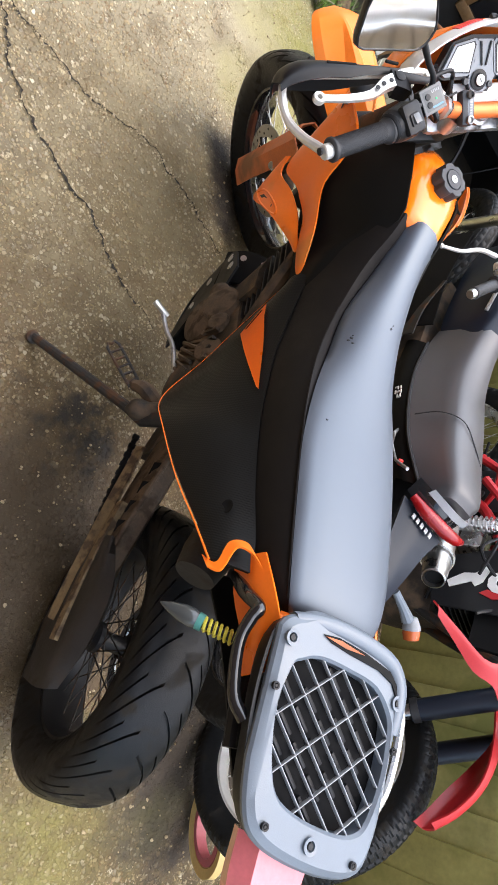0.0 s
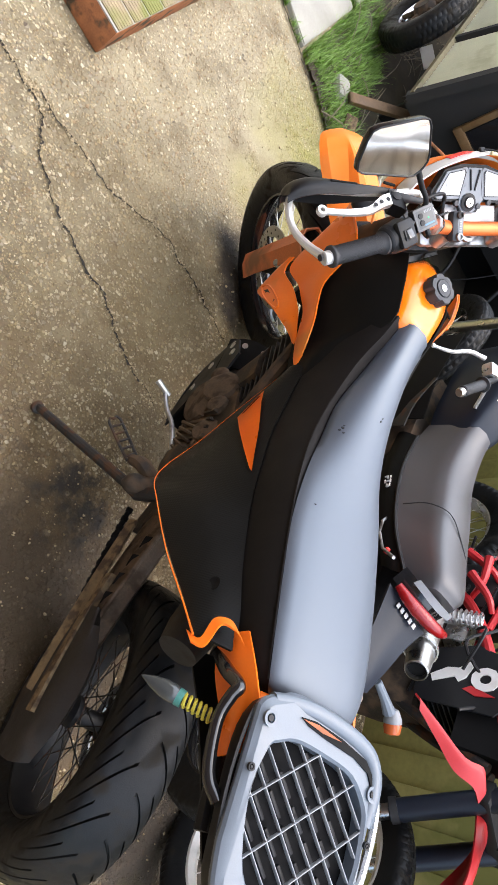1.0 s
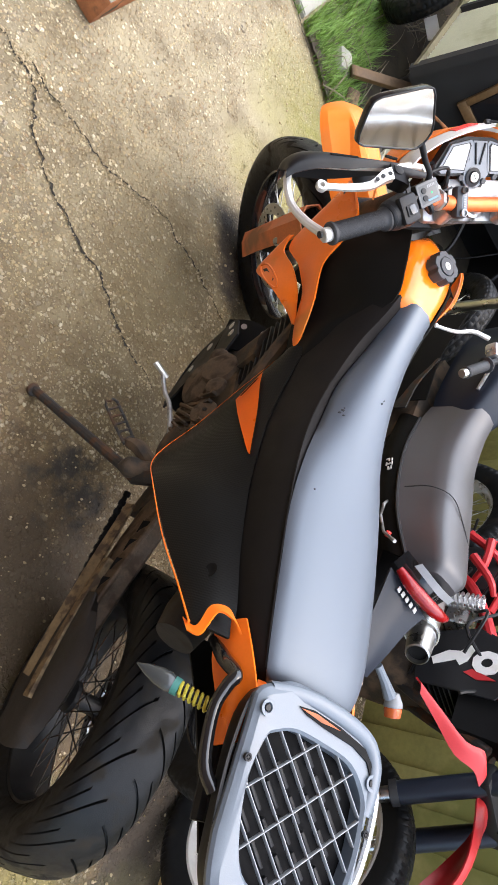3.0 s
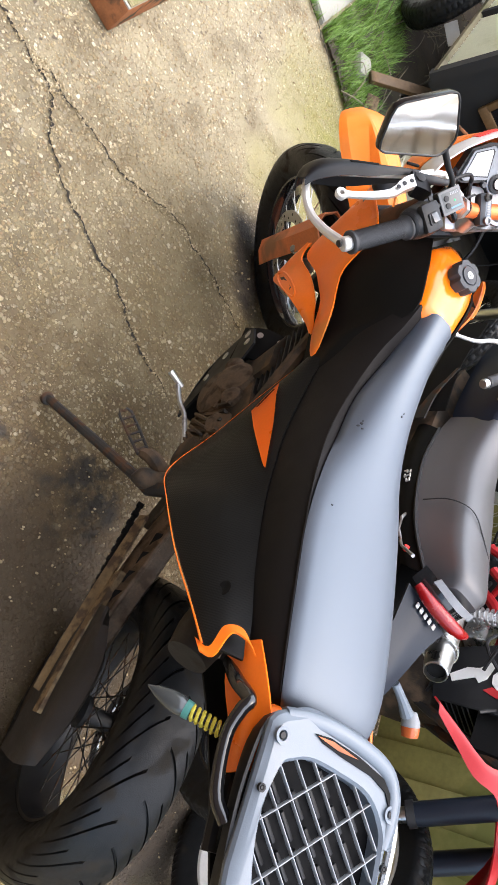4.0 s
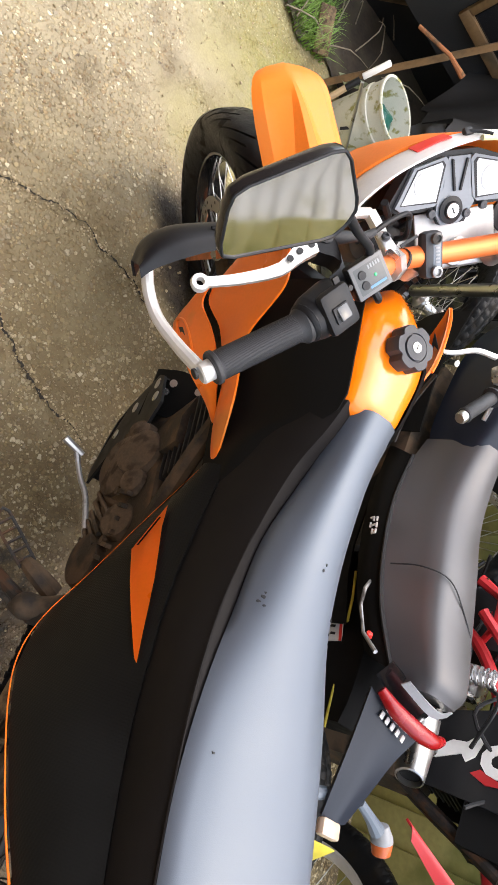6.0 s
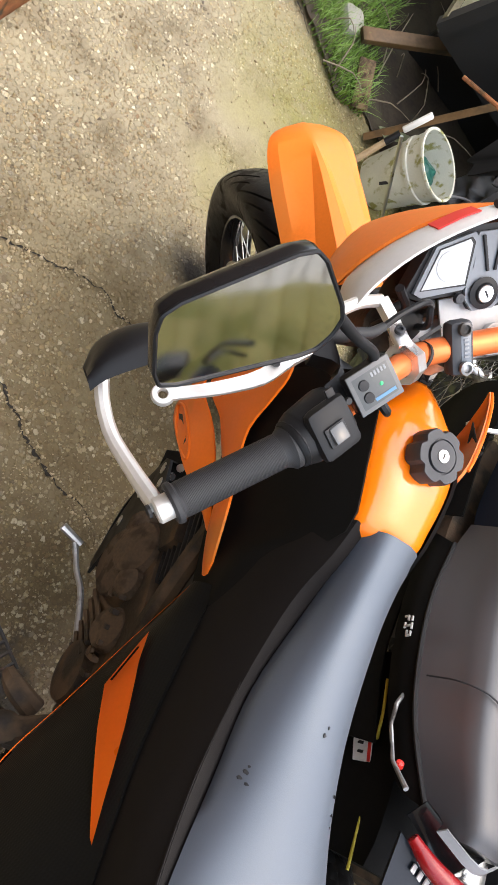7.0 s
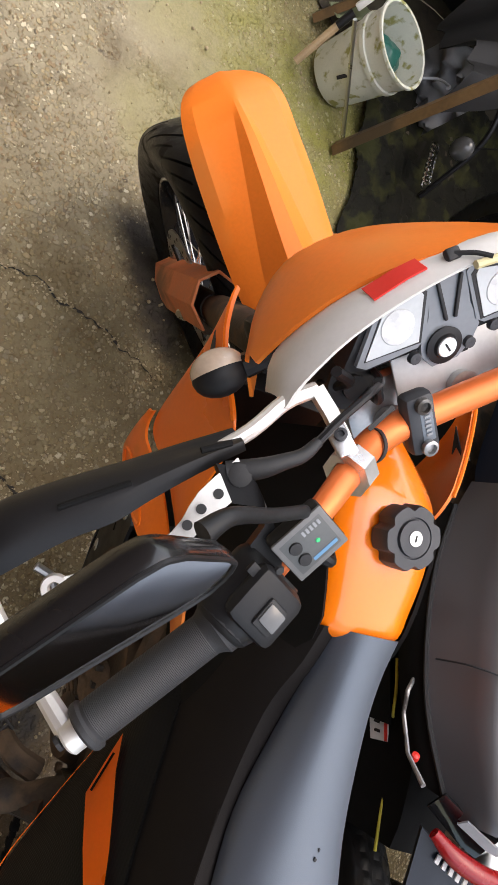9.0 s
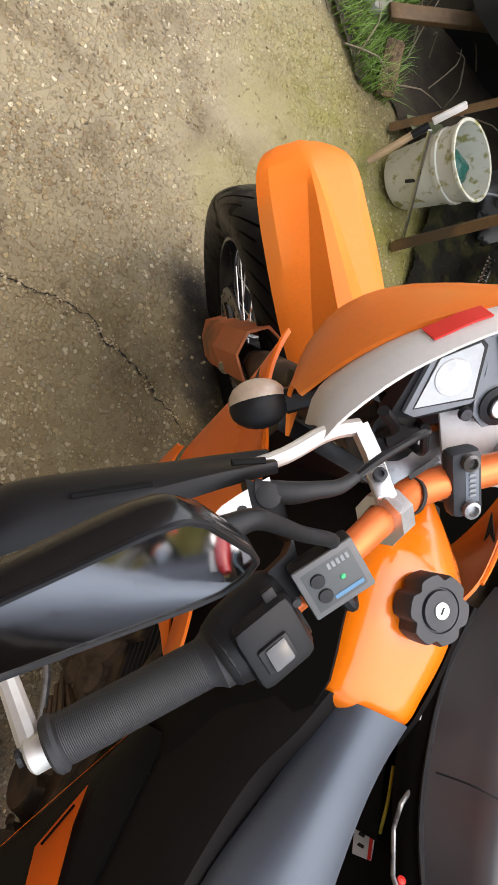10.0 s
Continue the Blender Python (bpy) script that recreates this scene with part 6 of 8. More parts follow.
for u in (-0.094, -0.08, -0.066, -0.05):
    a, b = (BAND[2], BAND[3]) if u < -0.06 else (BAND[3], BAND[4])
    t = (u - a[0]) / (b[0] - a[0])
    ov, ow, iv, iw = [x + (y - x) * t for x, y in zip(a[1:], b[1:])]
    patch.append([V(u, ov + 0.004 + (iv - ov) * s, ow + 0.006 + (iw - ow) * s) for s in (0.3, 0.5, 0.7)])
part("red_patch", shell(patch, 0.0015, 2), RED_LIGHT, screen, "bright red patch", m=BARS)
part("edge_strip", tube([(u, iv, iw + 0.002) for u, ov, ow, iv, iw in ((-0.02, 0, 0, 1.231, 1.187), (0.06, 0, 0, 1.228, 1.18), (0.12, 0, 0, 1.217, 1.162), (0.165, 0, 0, 1.195, 1.142))], 0.0035, 8), YELLOW_PALE, screen, "pale yellow edge strip", m=BARS)
part("cable_tie", rbox((0.012, 0.01, 0.008), Matrix.Translation((-0.028, 1.247, 1.178)), 0.002), RUBBER, screen, m=BARS)
part("tie_strap", tube([(-0.028, 1.247, 1.18), (-0.015, 1.24, 1.187), (-0.006, 1.232, 1.192)], 0.0022, 6), RUBBER, screen, m=BARS)

BEZEL = mat("satin grey dash plastic", (0.19, 0.205, 0.225), 0.38, spread=0.08, scale=30, bump=0.04)
DULL_ALLOY = mat("dull sheet alloy", (0.5, 0.5, 0.5), 0.5, 0.35, spread=0.1, scale=18, bump=0.08)
gn = V(0, -0.62, 0.78).normalized()
gx = V(1, 0, 0)
GM = Matrix.Translation((-0.012, 1.217, 1.11)) @ Matrix((gx, gn.cross(gx).normalized(), gn)).transposed().to_4x4()
dash = part("instrument_panel", plate([(-0.105, -0.022), (-0.07, 0.03), (-0.03, 0.042), (0.03, 0.042), (0.07, 0.03), (0.105, -0.022), (0.085, -0.03), (0.03, -0.03), (0.02, -0.05), (-0.02, -0.05), (-0.03, -0.03), (-0.085, -0.03)], 0.02, GM @ Matrix.Translation((0, 0, -0.02))), BLACK, bike, "black instrument panel with two clocks", m=BARS)
for side in (-1, 1):
    pod = part("clock_surround", plate([(side * x, y) for x, y in ((0.094, -0.02), (0.068, 0.026), (0.022, 0.036), (0.017, 0.03), (0.026, -0.018), (0.034, -0.024), (0.085, -0.026))], 0.005, GM), BEZEL, dash, "grey clock surround", m=BARS)
    part("clock_shadow_gap", plate([(side * x, y) for x, y in ((0.0865, -0.0185), (0.0645, 0.0235), (0.026, 0.0315), (0.0215, 0.026), (0.0305, -0.02))], 0.0055, GM), RUBBER, pod, m=BARS)
    part("clock_face", plate([(side * x, y) for x, y in ((0.0855, -0.0172), (0.0635, 0.0222), (0.0285, 0.0295), (0.0255, 0.0245), (0.033, -0.0178))], 0.0055, GM @ Matrix.Translation((0, 0, 0.0008))), DIAL, pod, "pale clock face behind glass", m=BARS)
    ctr = GM @ V(side * 0.052, 0.004, 0.0066)
    part("clock_ring", lathe([(0.0, 0), (0.0165, 0), (0.016, 0.0005), (0.0, 0.0005)], ctr, gn, 32), FROST, pod, "white round dial", m=BARS)
for x in (-0.008, 0.008):
    part("warning_strip", rbox((0.0035, 0.04, 0.003), GM @ Matrix.Translation((x, 0.012, 0.0055)) @ Matrix.Rotation(radians(-x * 1300), 4, "Z"), 0.001), RUBBER, dash, m=BARS)
part("dash_bridge", plate([(-0.017, 0.035), (0.017, 0.035), (0.021, 0.0), (0.03, -0.024), (0.02, -0.04), (0.006, -0.05), (-0.02, -0.05), (-0.03, -0.036), (-0.03, -0.024), (-0.021, 0.0)], 0.004, GM), BEZEL, dash, "grey bridge between the clocks", m=BARS)
ign = part("ignition_lock", lathe([(0.0, 0), (0.017, 0), (0.018, 0.003), (0.012, 0.0045), (0.0105, 0.007), (0.0, 0.007)], GM @ V(-0.008, -0.031, 0.004), gn, 28), BLACK, dash, m=BARS)
part("lock_barrel", lathe([(0.0, 0), (0.0098, 0), (0.009, 0.001), (0.0, 0.001)], GM @ V(-0.008, -0.031, 0.0108), gn, 24), ALLOY, ign, m=BARS)
part("key_slot", rbox((0.0016, 0.009, 0.0008), GM @ Matrix.Translation((-0.008, -0.031, 0.0122)) @ Matrix.Rotation(radians(25), 4, "Z"), 0.0), RUBBER, ign, m=BARS)
for x, y in ((-0.038, -0.033), (0.018, -0.038), (0.044, -0.03)):
    part("dash_screw", lathe([(0.0, 0), (0.0062, 0), (0.0055, 0.005), (0.003, 0.0055), (0.0, 0.0045)], GM @ V(x, y, 0.003), gn, 12), CAP_PLASTIC, dash, m=BARS)
part("dash_bracket", rbox((0.13, 0.05, 0.004), Matrix.Translation((0.0, 1.175, 1.066)) @ Matrix.Rotation(radians(26), 4, "X"), 0.002), DULL_ALLOY, bike, "bare alloy dash bracket", m=BARS)
part("headlight", lathe([(0.0, 0), (0.05, 0), (0.062, 0.03), (0.062, 0.06), (0.05, 0.07), (0.0, 0.07)], (0, 1.215, 0.965), (0, 0.97, -0.2), 28), BLACK, bike, "headlight behind the surround", m=BARS)

# front indicators
for side in (-1, 1):
    c = V(side * 0.205, 1.247, 1.012)
    ind = part("front_indicator", tube([(side * 0.115, 1.245, 1.03), (side * 0.15, 1.246, 1.02), (side * 0.18, 1.247, 1.014)], [0.012, 0.011, 0.013], 10), BLACK, bike, "black front indicator with a cloudy amber lens", m=BARS)
    bm = bmesh.new()
    bmesh.ops.create_uvsphere(bm, u_segments=20, v_segments=12, radius=1.0, matrix=Matrix.Translation(c) @ Matrix.Rotation(radians(-15), 4, "X") @ Matrix.Diagonal((0.029, 0.022, 0.021, 1)))
    part("indicator_body", bm, BLACK, ind, m=BARS)
    bm = bmesh.new()
    bmesh.ops.create_uvsphere(bm, u_segments=20, v_segments=12, radius=1.0, matrix=Matrix.Translation(c + V(0, 0.006, 0.001)) @ Matrix.Rotation(radians(-15), 4, "X") @ Matrix.Diagonal((0.0285, 0.021, 0.0205, 1)))
    cut = bmesh.ops.bisect_plane(bm, geom=bm.verts[:] + bm.edges[:] + bm.faces[:], plane_co=c + V(0, 0.004, 0), plane_no=(0, -1, 0), clear_outer=True)
    part("indicator_lens", bm, CLEAR_LENS, ind, "cloudy pale amber lens", m=BARS)

# ---- the black motorcycle beside it ----
HB = Matrix.Translation((0.745, 0.6, 0)) @ Matrix.Rotation(radians(-9), 4, "Z") @ Matrix.Rotation(radians(-8), 4, "Y")
black_bike = thing("motorcycle", "black road motorcycle with a grey-black stepped seat", "motorcycle", HB)


def bike_ring(v, crown, su, sw, lu, lw):
    d = crown - sw
    right = [V(0, v, crown), V(0.6 * su, v, crown - 0.07 * d), V(0.86 * su, v, crown - 0.34 * d), V(su, v, sw), V(0.6 * su + 0.4 * lu, v, 0.6 * sw + 0.4 * lw), V(lu, v, lw), V(0, v, lw)]
    return right + [V(-p.x, p.y, p.z) for p in reversed(right[1:-1])]


hs = part("seat", loft(smooth_rings([bike_ring(*r) for r in ((0.0, 0.80, 0.05, 0.785, 0.066, 0.73), (0.04, 0.815, 0.066, 0.785, 0.085, 0.715), (0.15, 0.79, 0.08, 0.745, 0.112, 0.67), (0.28, 0.765, 0.082, 0.712, 0.12, 0.63), (0.42, 0.738, 0.076, 0.68, 0.114, 0.60), (0.54, 0.74, 0.066, 0.68, 0.1, 0.59), (0.62, 0.755, 0.058, 0.7, 0.086, 0.60))], 5)), SEAT_WORN, black_bike, "grey-black stepped vinyl seat", angle=60)
part("seat_strap", tube([(-0.12, 0.24, 0.66), (-0.102, 0.245, 0.73), (-0.055, 0.24, 0.772), (0.0, 0.2, 0.7815), (0.062, 0.14, 0.782), (0.096, 0.1, 0.75), (0.108, 0.09, 0.7)], 0.0018, 6), RUBBER, hs)
part("seat_edge", tube([(-0.083, 0.02, 0.722), (-0.117, 0.15, 0.668), (-0.124, 0.28, 0.628), (-0.117, 0.42, 0.597), (-0.1, 0.56, 0.588)], 0.005, 6), RUBBER, hs)
part("side_cover", shell([[V(-0.08, 0.02, 0.72), V(-0.098, 0.03, 0.68), V(-0.09, 0.05, 0.64)], [V(-0.115, 0.2, 0.65), V(-0.126, 0.2, 0.61), V(-0.12, 0.2, 0.575)], [V(-0.118, 0.4, 0.595), V(-0.13, 0.4, 0.56), V(-0.12, 0.4, 0.52)], [V(-0.1, 0.56, 0.585), V(-0.115, 0.58, 0.54), V(-0.105, 0.6, 0.5)]], 0.006), PANEL, black_bike, "black side cover with a small white mark")
for k, (dv, dw, lv_, lw_) in enumerate(((-0.018, 0.009, 0.012, 0.004), (-0.018, -0.001, 0.012, 0.004), (-0.023, 0.004, 0.004, 0.013), (-0.001, 0.01, 0.014, 0.004), (-0.001, 0.0, 0.004, 0.014), (-0.001, -0.009, 0.014, 0.004), (0.016, 0.009, 0.012, 0.004), (0.016, -0.001, 0.012, 0.004), (0.02, -0.006, 0.004, 0.012))):
    part("white_mark", rbox((0.004, lv_, lw_), Matrix.Translation((-0.1325, 0.335 + dv, 0.578 + dw - 0.25 * dv)) @ Matrix.Rotation(radians(-14), 4, "X"), 0.0005), WHITE, black_bike, "worn white lettering as plain bars")
ht = part("fuel_tank", loft(smooth_rings([bike_ring(*r) for r in ((0.6, 0.74, 0.055, 0.72, 0.07, 0.60), (0.66, 0.785, 0.07, 0.755, 0.085, 0.6), (0.75, 0.835, 0.085, 0.79, 0.1, 0.62), (0.86, 0.85, 0.09, 0.80, 0.105, 0.64), (0.95, 0.82, 0.08, 0.77, 0.09, 0.66), (1.0, 0.78, 0.06, 0.74, 0.07, 0.68))], 5)), BLUE_BLACK, black_bike, "blue-black fuel tank with white flashes", angle=60)
part("tank_flash", shell([[V(-0.055, 0.69, 0.797), V(-0.03, 0.69, 0.806)], [V(-0.06, 0.73, 0.824), V(-0.035, 0.73, 0.838)], [V(-0.065, 0.765, 0.838), V(-0.045, 0.765, 0.853)]], 0.002), WHITE, ht, "white flash on the tank")
part("tank_stripe", tube([(-0.075, 0.66, 0.745), (-0.09, 0.72, 0.775), (-0.098, 0.8, 0.79)], 0.006, 6), ALLOY, ht, "bright trim on the tank's edge")
part("heat_shield", shell([[V(-0.14, 0.58, 0.55), V(-0.145, 0.6, 0.47)], [V(-0.15, 0.68, 0.57), V(-0.155, 0.7, 0.5)], [V(-0.15, 0.78, 0.62), V(-0.155, 0.8, 0.55)]], 0.005), RUST, black_bike, "grey shield plate below the tank")
part("fairing", shell([[V(-0.12, 0.62, 0.6), V(-0.15, 0.62, 0.48), V(-0.13, 0.62, 0.34)], [V(-0.15, 0.8, 0.62), V(-0.18, 0.8, 0.5), V(-0.15, 0.8, 0.34)], [V(-0.15, 1.0, 0.66), V(-0.18, 1.0, 0.54), V(-0.14, 1.0, 0.4)]], 0.006), PANEL, black_bike, "black engine fairing")
part("engine", loft(smooth_rings([[V(u, v, w) for u, w in ((-x, 0.4), (-x * 0.8, 0.55), (x * 0.8, 0.55), (x, 0.4), (x * 0.7, 0.25), (-x * 0.7, 0.25))] for v, x in ((0.4, 0.08), (0.55, 0.12), (0.75, 0.12), (0.9, 0.08))], 3)), GRIMY, black_bike)
# bars, turned
HT = Matrix.Translation((0.008, 0.86, 0.815)) @ Matrix.Rotation(radians(28), 4, "Z") @ Matrix.Translation((0.0, -1.02, -0.86))
part("handlebar", tube([(-0.33, 0.86, 0.86), (-0.2, 0.94, 0.87), (-0.1, 1.0, 0.87), (0.1, 1.0, 0.87), (0.2, 0.94, 0.87), (0.33, 0.86, 0.86)], 0.011, 10), BLACK, black_bike, m=HT)
for side in (-1, 1):
    g = part("grip", lathe([(0.0, 0), (0.016, 0), (0.018, 0.004), (0.016, 0.008), (0.016, 0.11), (0.024, 0.113), (0.024, 0.118), (0.0, 0.118)], (side * 0.345, 0.852, 0.86), (side * -0.85, 0.5, 0.05), 20), GRIP, black_bike, "worn grey rubber grip", m=HT)
    part("bar_weight", lathe([(0.0, -0.018), (0.011, -0.018), (0.014, -0.012), (0.014, 0), (0.0, 0)], (side * 0.345, 0.852, 0.86), (side * -0.85, 0.5, 0.05), 16), STEEL, g, m=HT)
    lv = part("hand_lever", tube([(side * 0.2, 1.02, 0.85), (side * 0.25, 1.03, 0.83), (side * 0.3, 1.02, 0.80), (side * 0.345, 1.03, 0.77)], [0.008, 0.007, 0.006, 0.005], 8), WHITE_METAL, black_bike, "silver hand lever", m=HT)
    part("lever_ball", lathe([(0.0, -0.008), (0.007, -0.004), (0.008, 0.0), (0.007, 0.004), (0.0, 0.008)], (side * 0.348, 1.032, 0.768), (0, 0, 1), 12), WHITE_METAL, lv, m=HT)
    part("perch", rbox((0.05, 0.045, 0.04), Matrix.Translation((side * 0.2, 0.97, 0.868)), 0.01), ALLOY, black_bike, m=HT)
part("headlamp_cowl", loft(smooth_rings([[V(x * a, v, w + b) for a, b in ((-1, 0), (-0.7, 0.06), (0.7, 0.06), (1, 0), (0.7, -0.08), (-0.7, -0.08))] for v, w, x in ((1.05, 0.84, 0.09), (1.12, 0.85, 0.11), (1.2, 0.83, 0.08))], 3)), PANEL, black_bike)
part("instrument", rbox((0.12, 0.06, 0.05), Matrix.Translation((0.0, 1.05, 0.92)) @ Matrix.Rotation(radians(35), 4, "X"), 0.012), BLACK, black_bike)
part("instrument_glass", rbox((0.045, 0.03, 0.004), Matrix.Translation((-0.03, 1.035, 0.946)) @ Matrix.Rotation(radians(35), 4, "X"), 0.001), DIAL, black_bike)
part("brake_cable", tube([(-0.15, 1.0, 0.87), (-0.08, 1.1, 0.95), (0.02, 1.13, 0.96), (0.1, 1.08, 0.88)], 0.005, 8), BLACK, black_bike)
for side in (-1, 1):
    part("fork_leg", tube([(side * 0.085, 1.06, 0.84), (side * 0.085, 1.3, 0.3)], 0.02, 12, smooth=1), STEEL, black_bike)
wire_wheel(black_bike, "rear_wheel", "black rear wheel of the parked motorcycle", (0.03, -0.33, 0.25), 0.31, 0.11, 0.22, knob_tread(2 * math.pi / 60, 0.004), GLOSS_BLACK, segs=180)
wire_wheel(black_bike, "front_wheel", "black front wheel of the parked motorcycle", (0, 1.3, 0.3), 0.3, 0.09, 0.22, knob_tread(2 * math.pi / 60, 0.004), GLOSS_BLACK, segs=180)
part("swingarm", tube([(-0.06, -0.33, 0.27), (-0.09, 0.42, 0.36)], 0.022, 8, smooth=1), BLACK, black_bike)
HBI = HB.inverted()
# added black shapes that stand for the shade between the machines
part("chain_case", loft(smooth_rings([[V(-0.085 + du, v, w + dw) for du, dw in ((-0.012, -h), (0.012, -h), (0.014, h), (-0.01, h))] for v, w, h in ((-0.3, 0.27, 0.04), (-0.1, 0.29, 0.05), (0.1, 0.32, 0.08), (0.25, 0.34, 0.1), (0.42, 0.37, 0.09))], 3)), BLACK_DEEP, black_bike, "dull black case shape added to fill the shaded gap")
part("rear_hugger", shell([[V(-0.04 + 0.07 * k, -0.33 + 0.335 * math.cos(a), 0.27 + 0.335 * math.sin(a) - 0.02 * (k != 1)) for k in (0, 1, 2)] for a in (0.15, 0.35, 0.55)], 0.005), BLACK_DEEP, black_bike, "black shell added in front of the rear tyre to darken the gap")
part("red_cap", lathe([(0.0, 0), (0.006, 0), (0.008, 0.005), (0.007, 0.014), (0.0, 0.017)], (-0.124, 0.062, 0.672), (-0.4, 0.6, 0.6), 14), RED_LIGHT, black_bike, "small bright red plastic cap")
st = [HBI @ V(*p) for p in ((0.62, 0.745, 0.466), (0.62, 0.761, 0.512), (0.62, 0.689, 0.528), (0.62, 0.683, 0.485))]
sticker = part("warning_sticker", loft([st, [p + V(-0.003, 0, 0) for p in st]]), WHITE, black_bike, "small white warning sticker with a red edge")
red_edge = [st[1].lerp(st[0], 0.16), st[1], st[2], st[2].lerp(st[3], 0.16)]
part("sticker_edge", loft([[p + V(-0.0032, 0, 0) for p in red_edge], [p + V(-0.0044, 0, 0) for p in red_edge]]), RED_LIGHT, sticker)
for k in range(3):
    c = st[0].lerp(st[3], 0.25 + 0.25 * k).lerp(st[1].lerp(st[2], 0.25 + 0.25 * k), 0.42)
    part("sticker_print", rbox((0.0012, 0.006, 0.016), Matrix.Translation(c + V(-0.0036, 0, 0)), 0.0), RUBBER, sticker)
# two more added black fillers for the shaded gap below the seat
part("frame_plate", shell([[V(-0.1, 0.62, 0.5), V(-0.1, 0.62, 0.3)], [V(-0.098, 0.3, 0.5), V(-0.098, 0.3, 0.3)], [V(-0.09, 0.1, 0.56), V(-0.09, 0.1, 0.4)]], 0.005), BLACK_DEEP, black_bike, "black plate added below the seat to fill the shaded gap")
part("battery_box", loft(smooth_rings([[V(u, v, w) for u, w in ((-x, lo), (x, lo), (x, hi), (-x, hi))] for v, x, lo, hi in ((-0.1, 0.05, 0.36, 0.6), (-0.03, 0.062, 0.22, 0.62), (0.14, 0.066, 0.16, 0.61), (0.3, 0.068, 0.16, 0.58))], 3)), BLACK_DEEP, black_bike, "dull black block added to fill the shaded gap under the seat")
part("bent_lever", tube([(-0.11, 0.21, 0.615), (-0.137, 0.169, 0.63), (-0.137, 0.13, 0.634), (-0.137, 0.068, 0.669), (-0.137, 0.031, 0.719)], [0.004, 0.0045, 0.004, 0.004, 0.005], 8, smooth=1), YOKE, black_bike, "bright bent kick lever")
part("yellow_hose", tube([HBI @ V(*p) for p in ((0.6, 0.85, 0.53), (0.603, 0.79, 0.538), (0.61, 0.745, 0.535), (0.66, 0.72, 0.5), (0.67, 0.65, 0.5), (0.62, 0.615, 0.54), (0.602, 0.58, 0.552), (0.6, 0.504, 0.555))], 0.0032, 8), YELLOW, black_bike, "thin yellow hose")
# tail
part("tail_cowl", shell([[V(-0.1, 0.03, 0.735), V(0.0, -0.01, 0.775), V(0.1, 0.03, 0.735)], [V(-0.095, 0.0, 0.70), V(0.0, -0.05, 0.74), V(0.095, 0.0, 0.70)]], 0.006), GLOSS_BLACK, black_bike, "gloss black tail cowl")
part("tail_trim", shell([[V(-0.075, 0.005, 0.77), V(0.0, -0.02, 0.793), V(0.075, 0.005, 0.77)], [V(-0.08, -0.005, 0.755), V(0.0, -0.032, 0.778), V(0.08, -0.005, 0.755)]], 0.004), GREY_LIGHT, black_bike, "pale grey grab rail trim")
part("tail_light", tube([(-0.105, -0.03, 0.735), (-0.07, -0.052, 0.752), (-0.02, -0.066, 0.768), (0.03, -0.068, 0.774), (0.066, -0.056, 0.77)], [0.01, 0.016, 0.0175, 0.016, 0.009], 14), RED_LENS, black_bike, "dark red tail light")
tp = part("tail_plastic", shell([[V(-0.112, -0.03, 0.715), V(-0.05, -0.06, 0.735), V(0.03, -0.075, 0.74)], [V(-0.1, -0.12, 0.7), V(-0.05, -0.13, 0.715), V(0.015, -0.13, 0.715)], [V(-0.09, -0.2, 0.685), V(-0.045, -0.205, 0.695), V(0.005, -0.2, 0.69)], [V(-0.075, -0.275, 0.665), V(-0.045, -0.28, 0.672), V(-0.01, -0.27, 0.668)]], 0.01), BLUE_BLACK, black_bike, "blue-black plastic tail piece with a white maker's bar")
for k in range(5):
    t = (k + 0.5) / 5
    c = V(-0.082, -0.066, 0.7275).lerp(V(-0.012, -0.092, 0.747), t)
    part("maker_mark", rbox((0.0105, 0.014, 0.003), Matrix.Translation(c) @ Matrix.Rotation(radians(-18), 4, "Z"), 0.0008), WHITE, tp, "plain white bar on the tail plastic")
part("plate_lamp", rbox((0.05, 0.032, 0.022), Matrix.Translation((-0.05, -0.29, 0.668)) @ Matrix.Rotation(radians(-15), 4, "X"), 0.006), CLEAR_LENS, tp, "clear number plate lamp")
part("number_plate", rbox((0.13, 0.004, 0.06), Matrix.Translation((-0.062, -0.335, 0.628)) @ Matrix.Rotation(radians(-35), 4, "X"), 0.002), YELLOW, black_bike, "yellow number plate with no lettering shown")
for side in (-1, 1):
    i2 = part("rear_indicator", tube([(side * 0.02, -0.22, 0.66), (side * 0.07, -0.235, 0.652), (side * 0.11, -0.25, 0.645)], [0.01, 0.012, 0.017], 10), GREY_PLASTIC, black_bike, "grey indicator with an amber lens")
    part("indicator_lens", lathe([(0.0, 0.0), (0.018, 0.0), (0.023, 0.012), (0.02, 0.03), (0.0, 0.036)], (side * 0.135, -0.258, 0.642), (side * 0.5, -0.8, -0.1), 14), AMBER, i2)
    part("indicator_shell", lathe([(0.0, -0.03), (0.014, -0.026), (0.023, -0.004), (0.024, 0.006), (0.0, 0.006)], (side * 0.135, -0.258, 0.642), (side * 0.5, -0.8, -0.1), 14), GREY_LIGHT, i2)
mf = part("silencer", lathe([(0.027, 0.0), (0.031, 0.002), (0.0335, 0.03), (0.039, 0.1), (0.041, 0.3), (0.034, 0.34), (0.0, 0.34), (0.0, 0.03), (0.024, 0.03), (0.025, 0.0)], (0.104, -0.136, 0.69), (0.33, 0.87, -0.33), 32, cap=False), STEEL, black_bike, "brushed steel silencer with a round outlet")
part("silencer_clip", ring([(0.043, 0), (0.047, 0), (0.047, 0.012), (0.043, 0.012)], (0.13, -0.06, 0.66), (0.33, 0.87, -0.33), 24), ALLOY, mf)

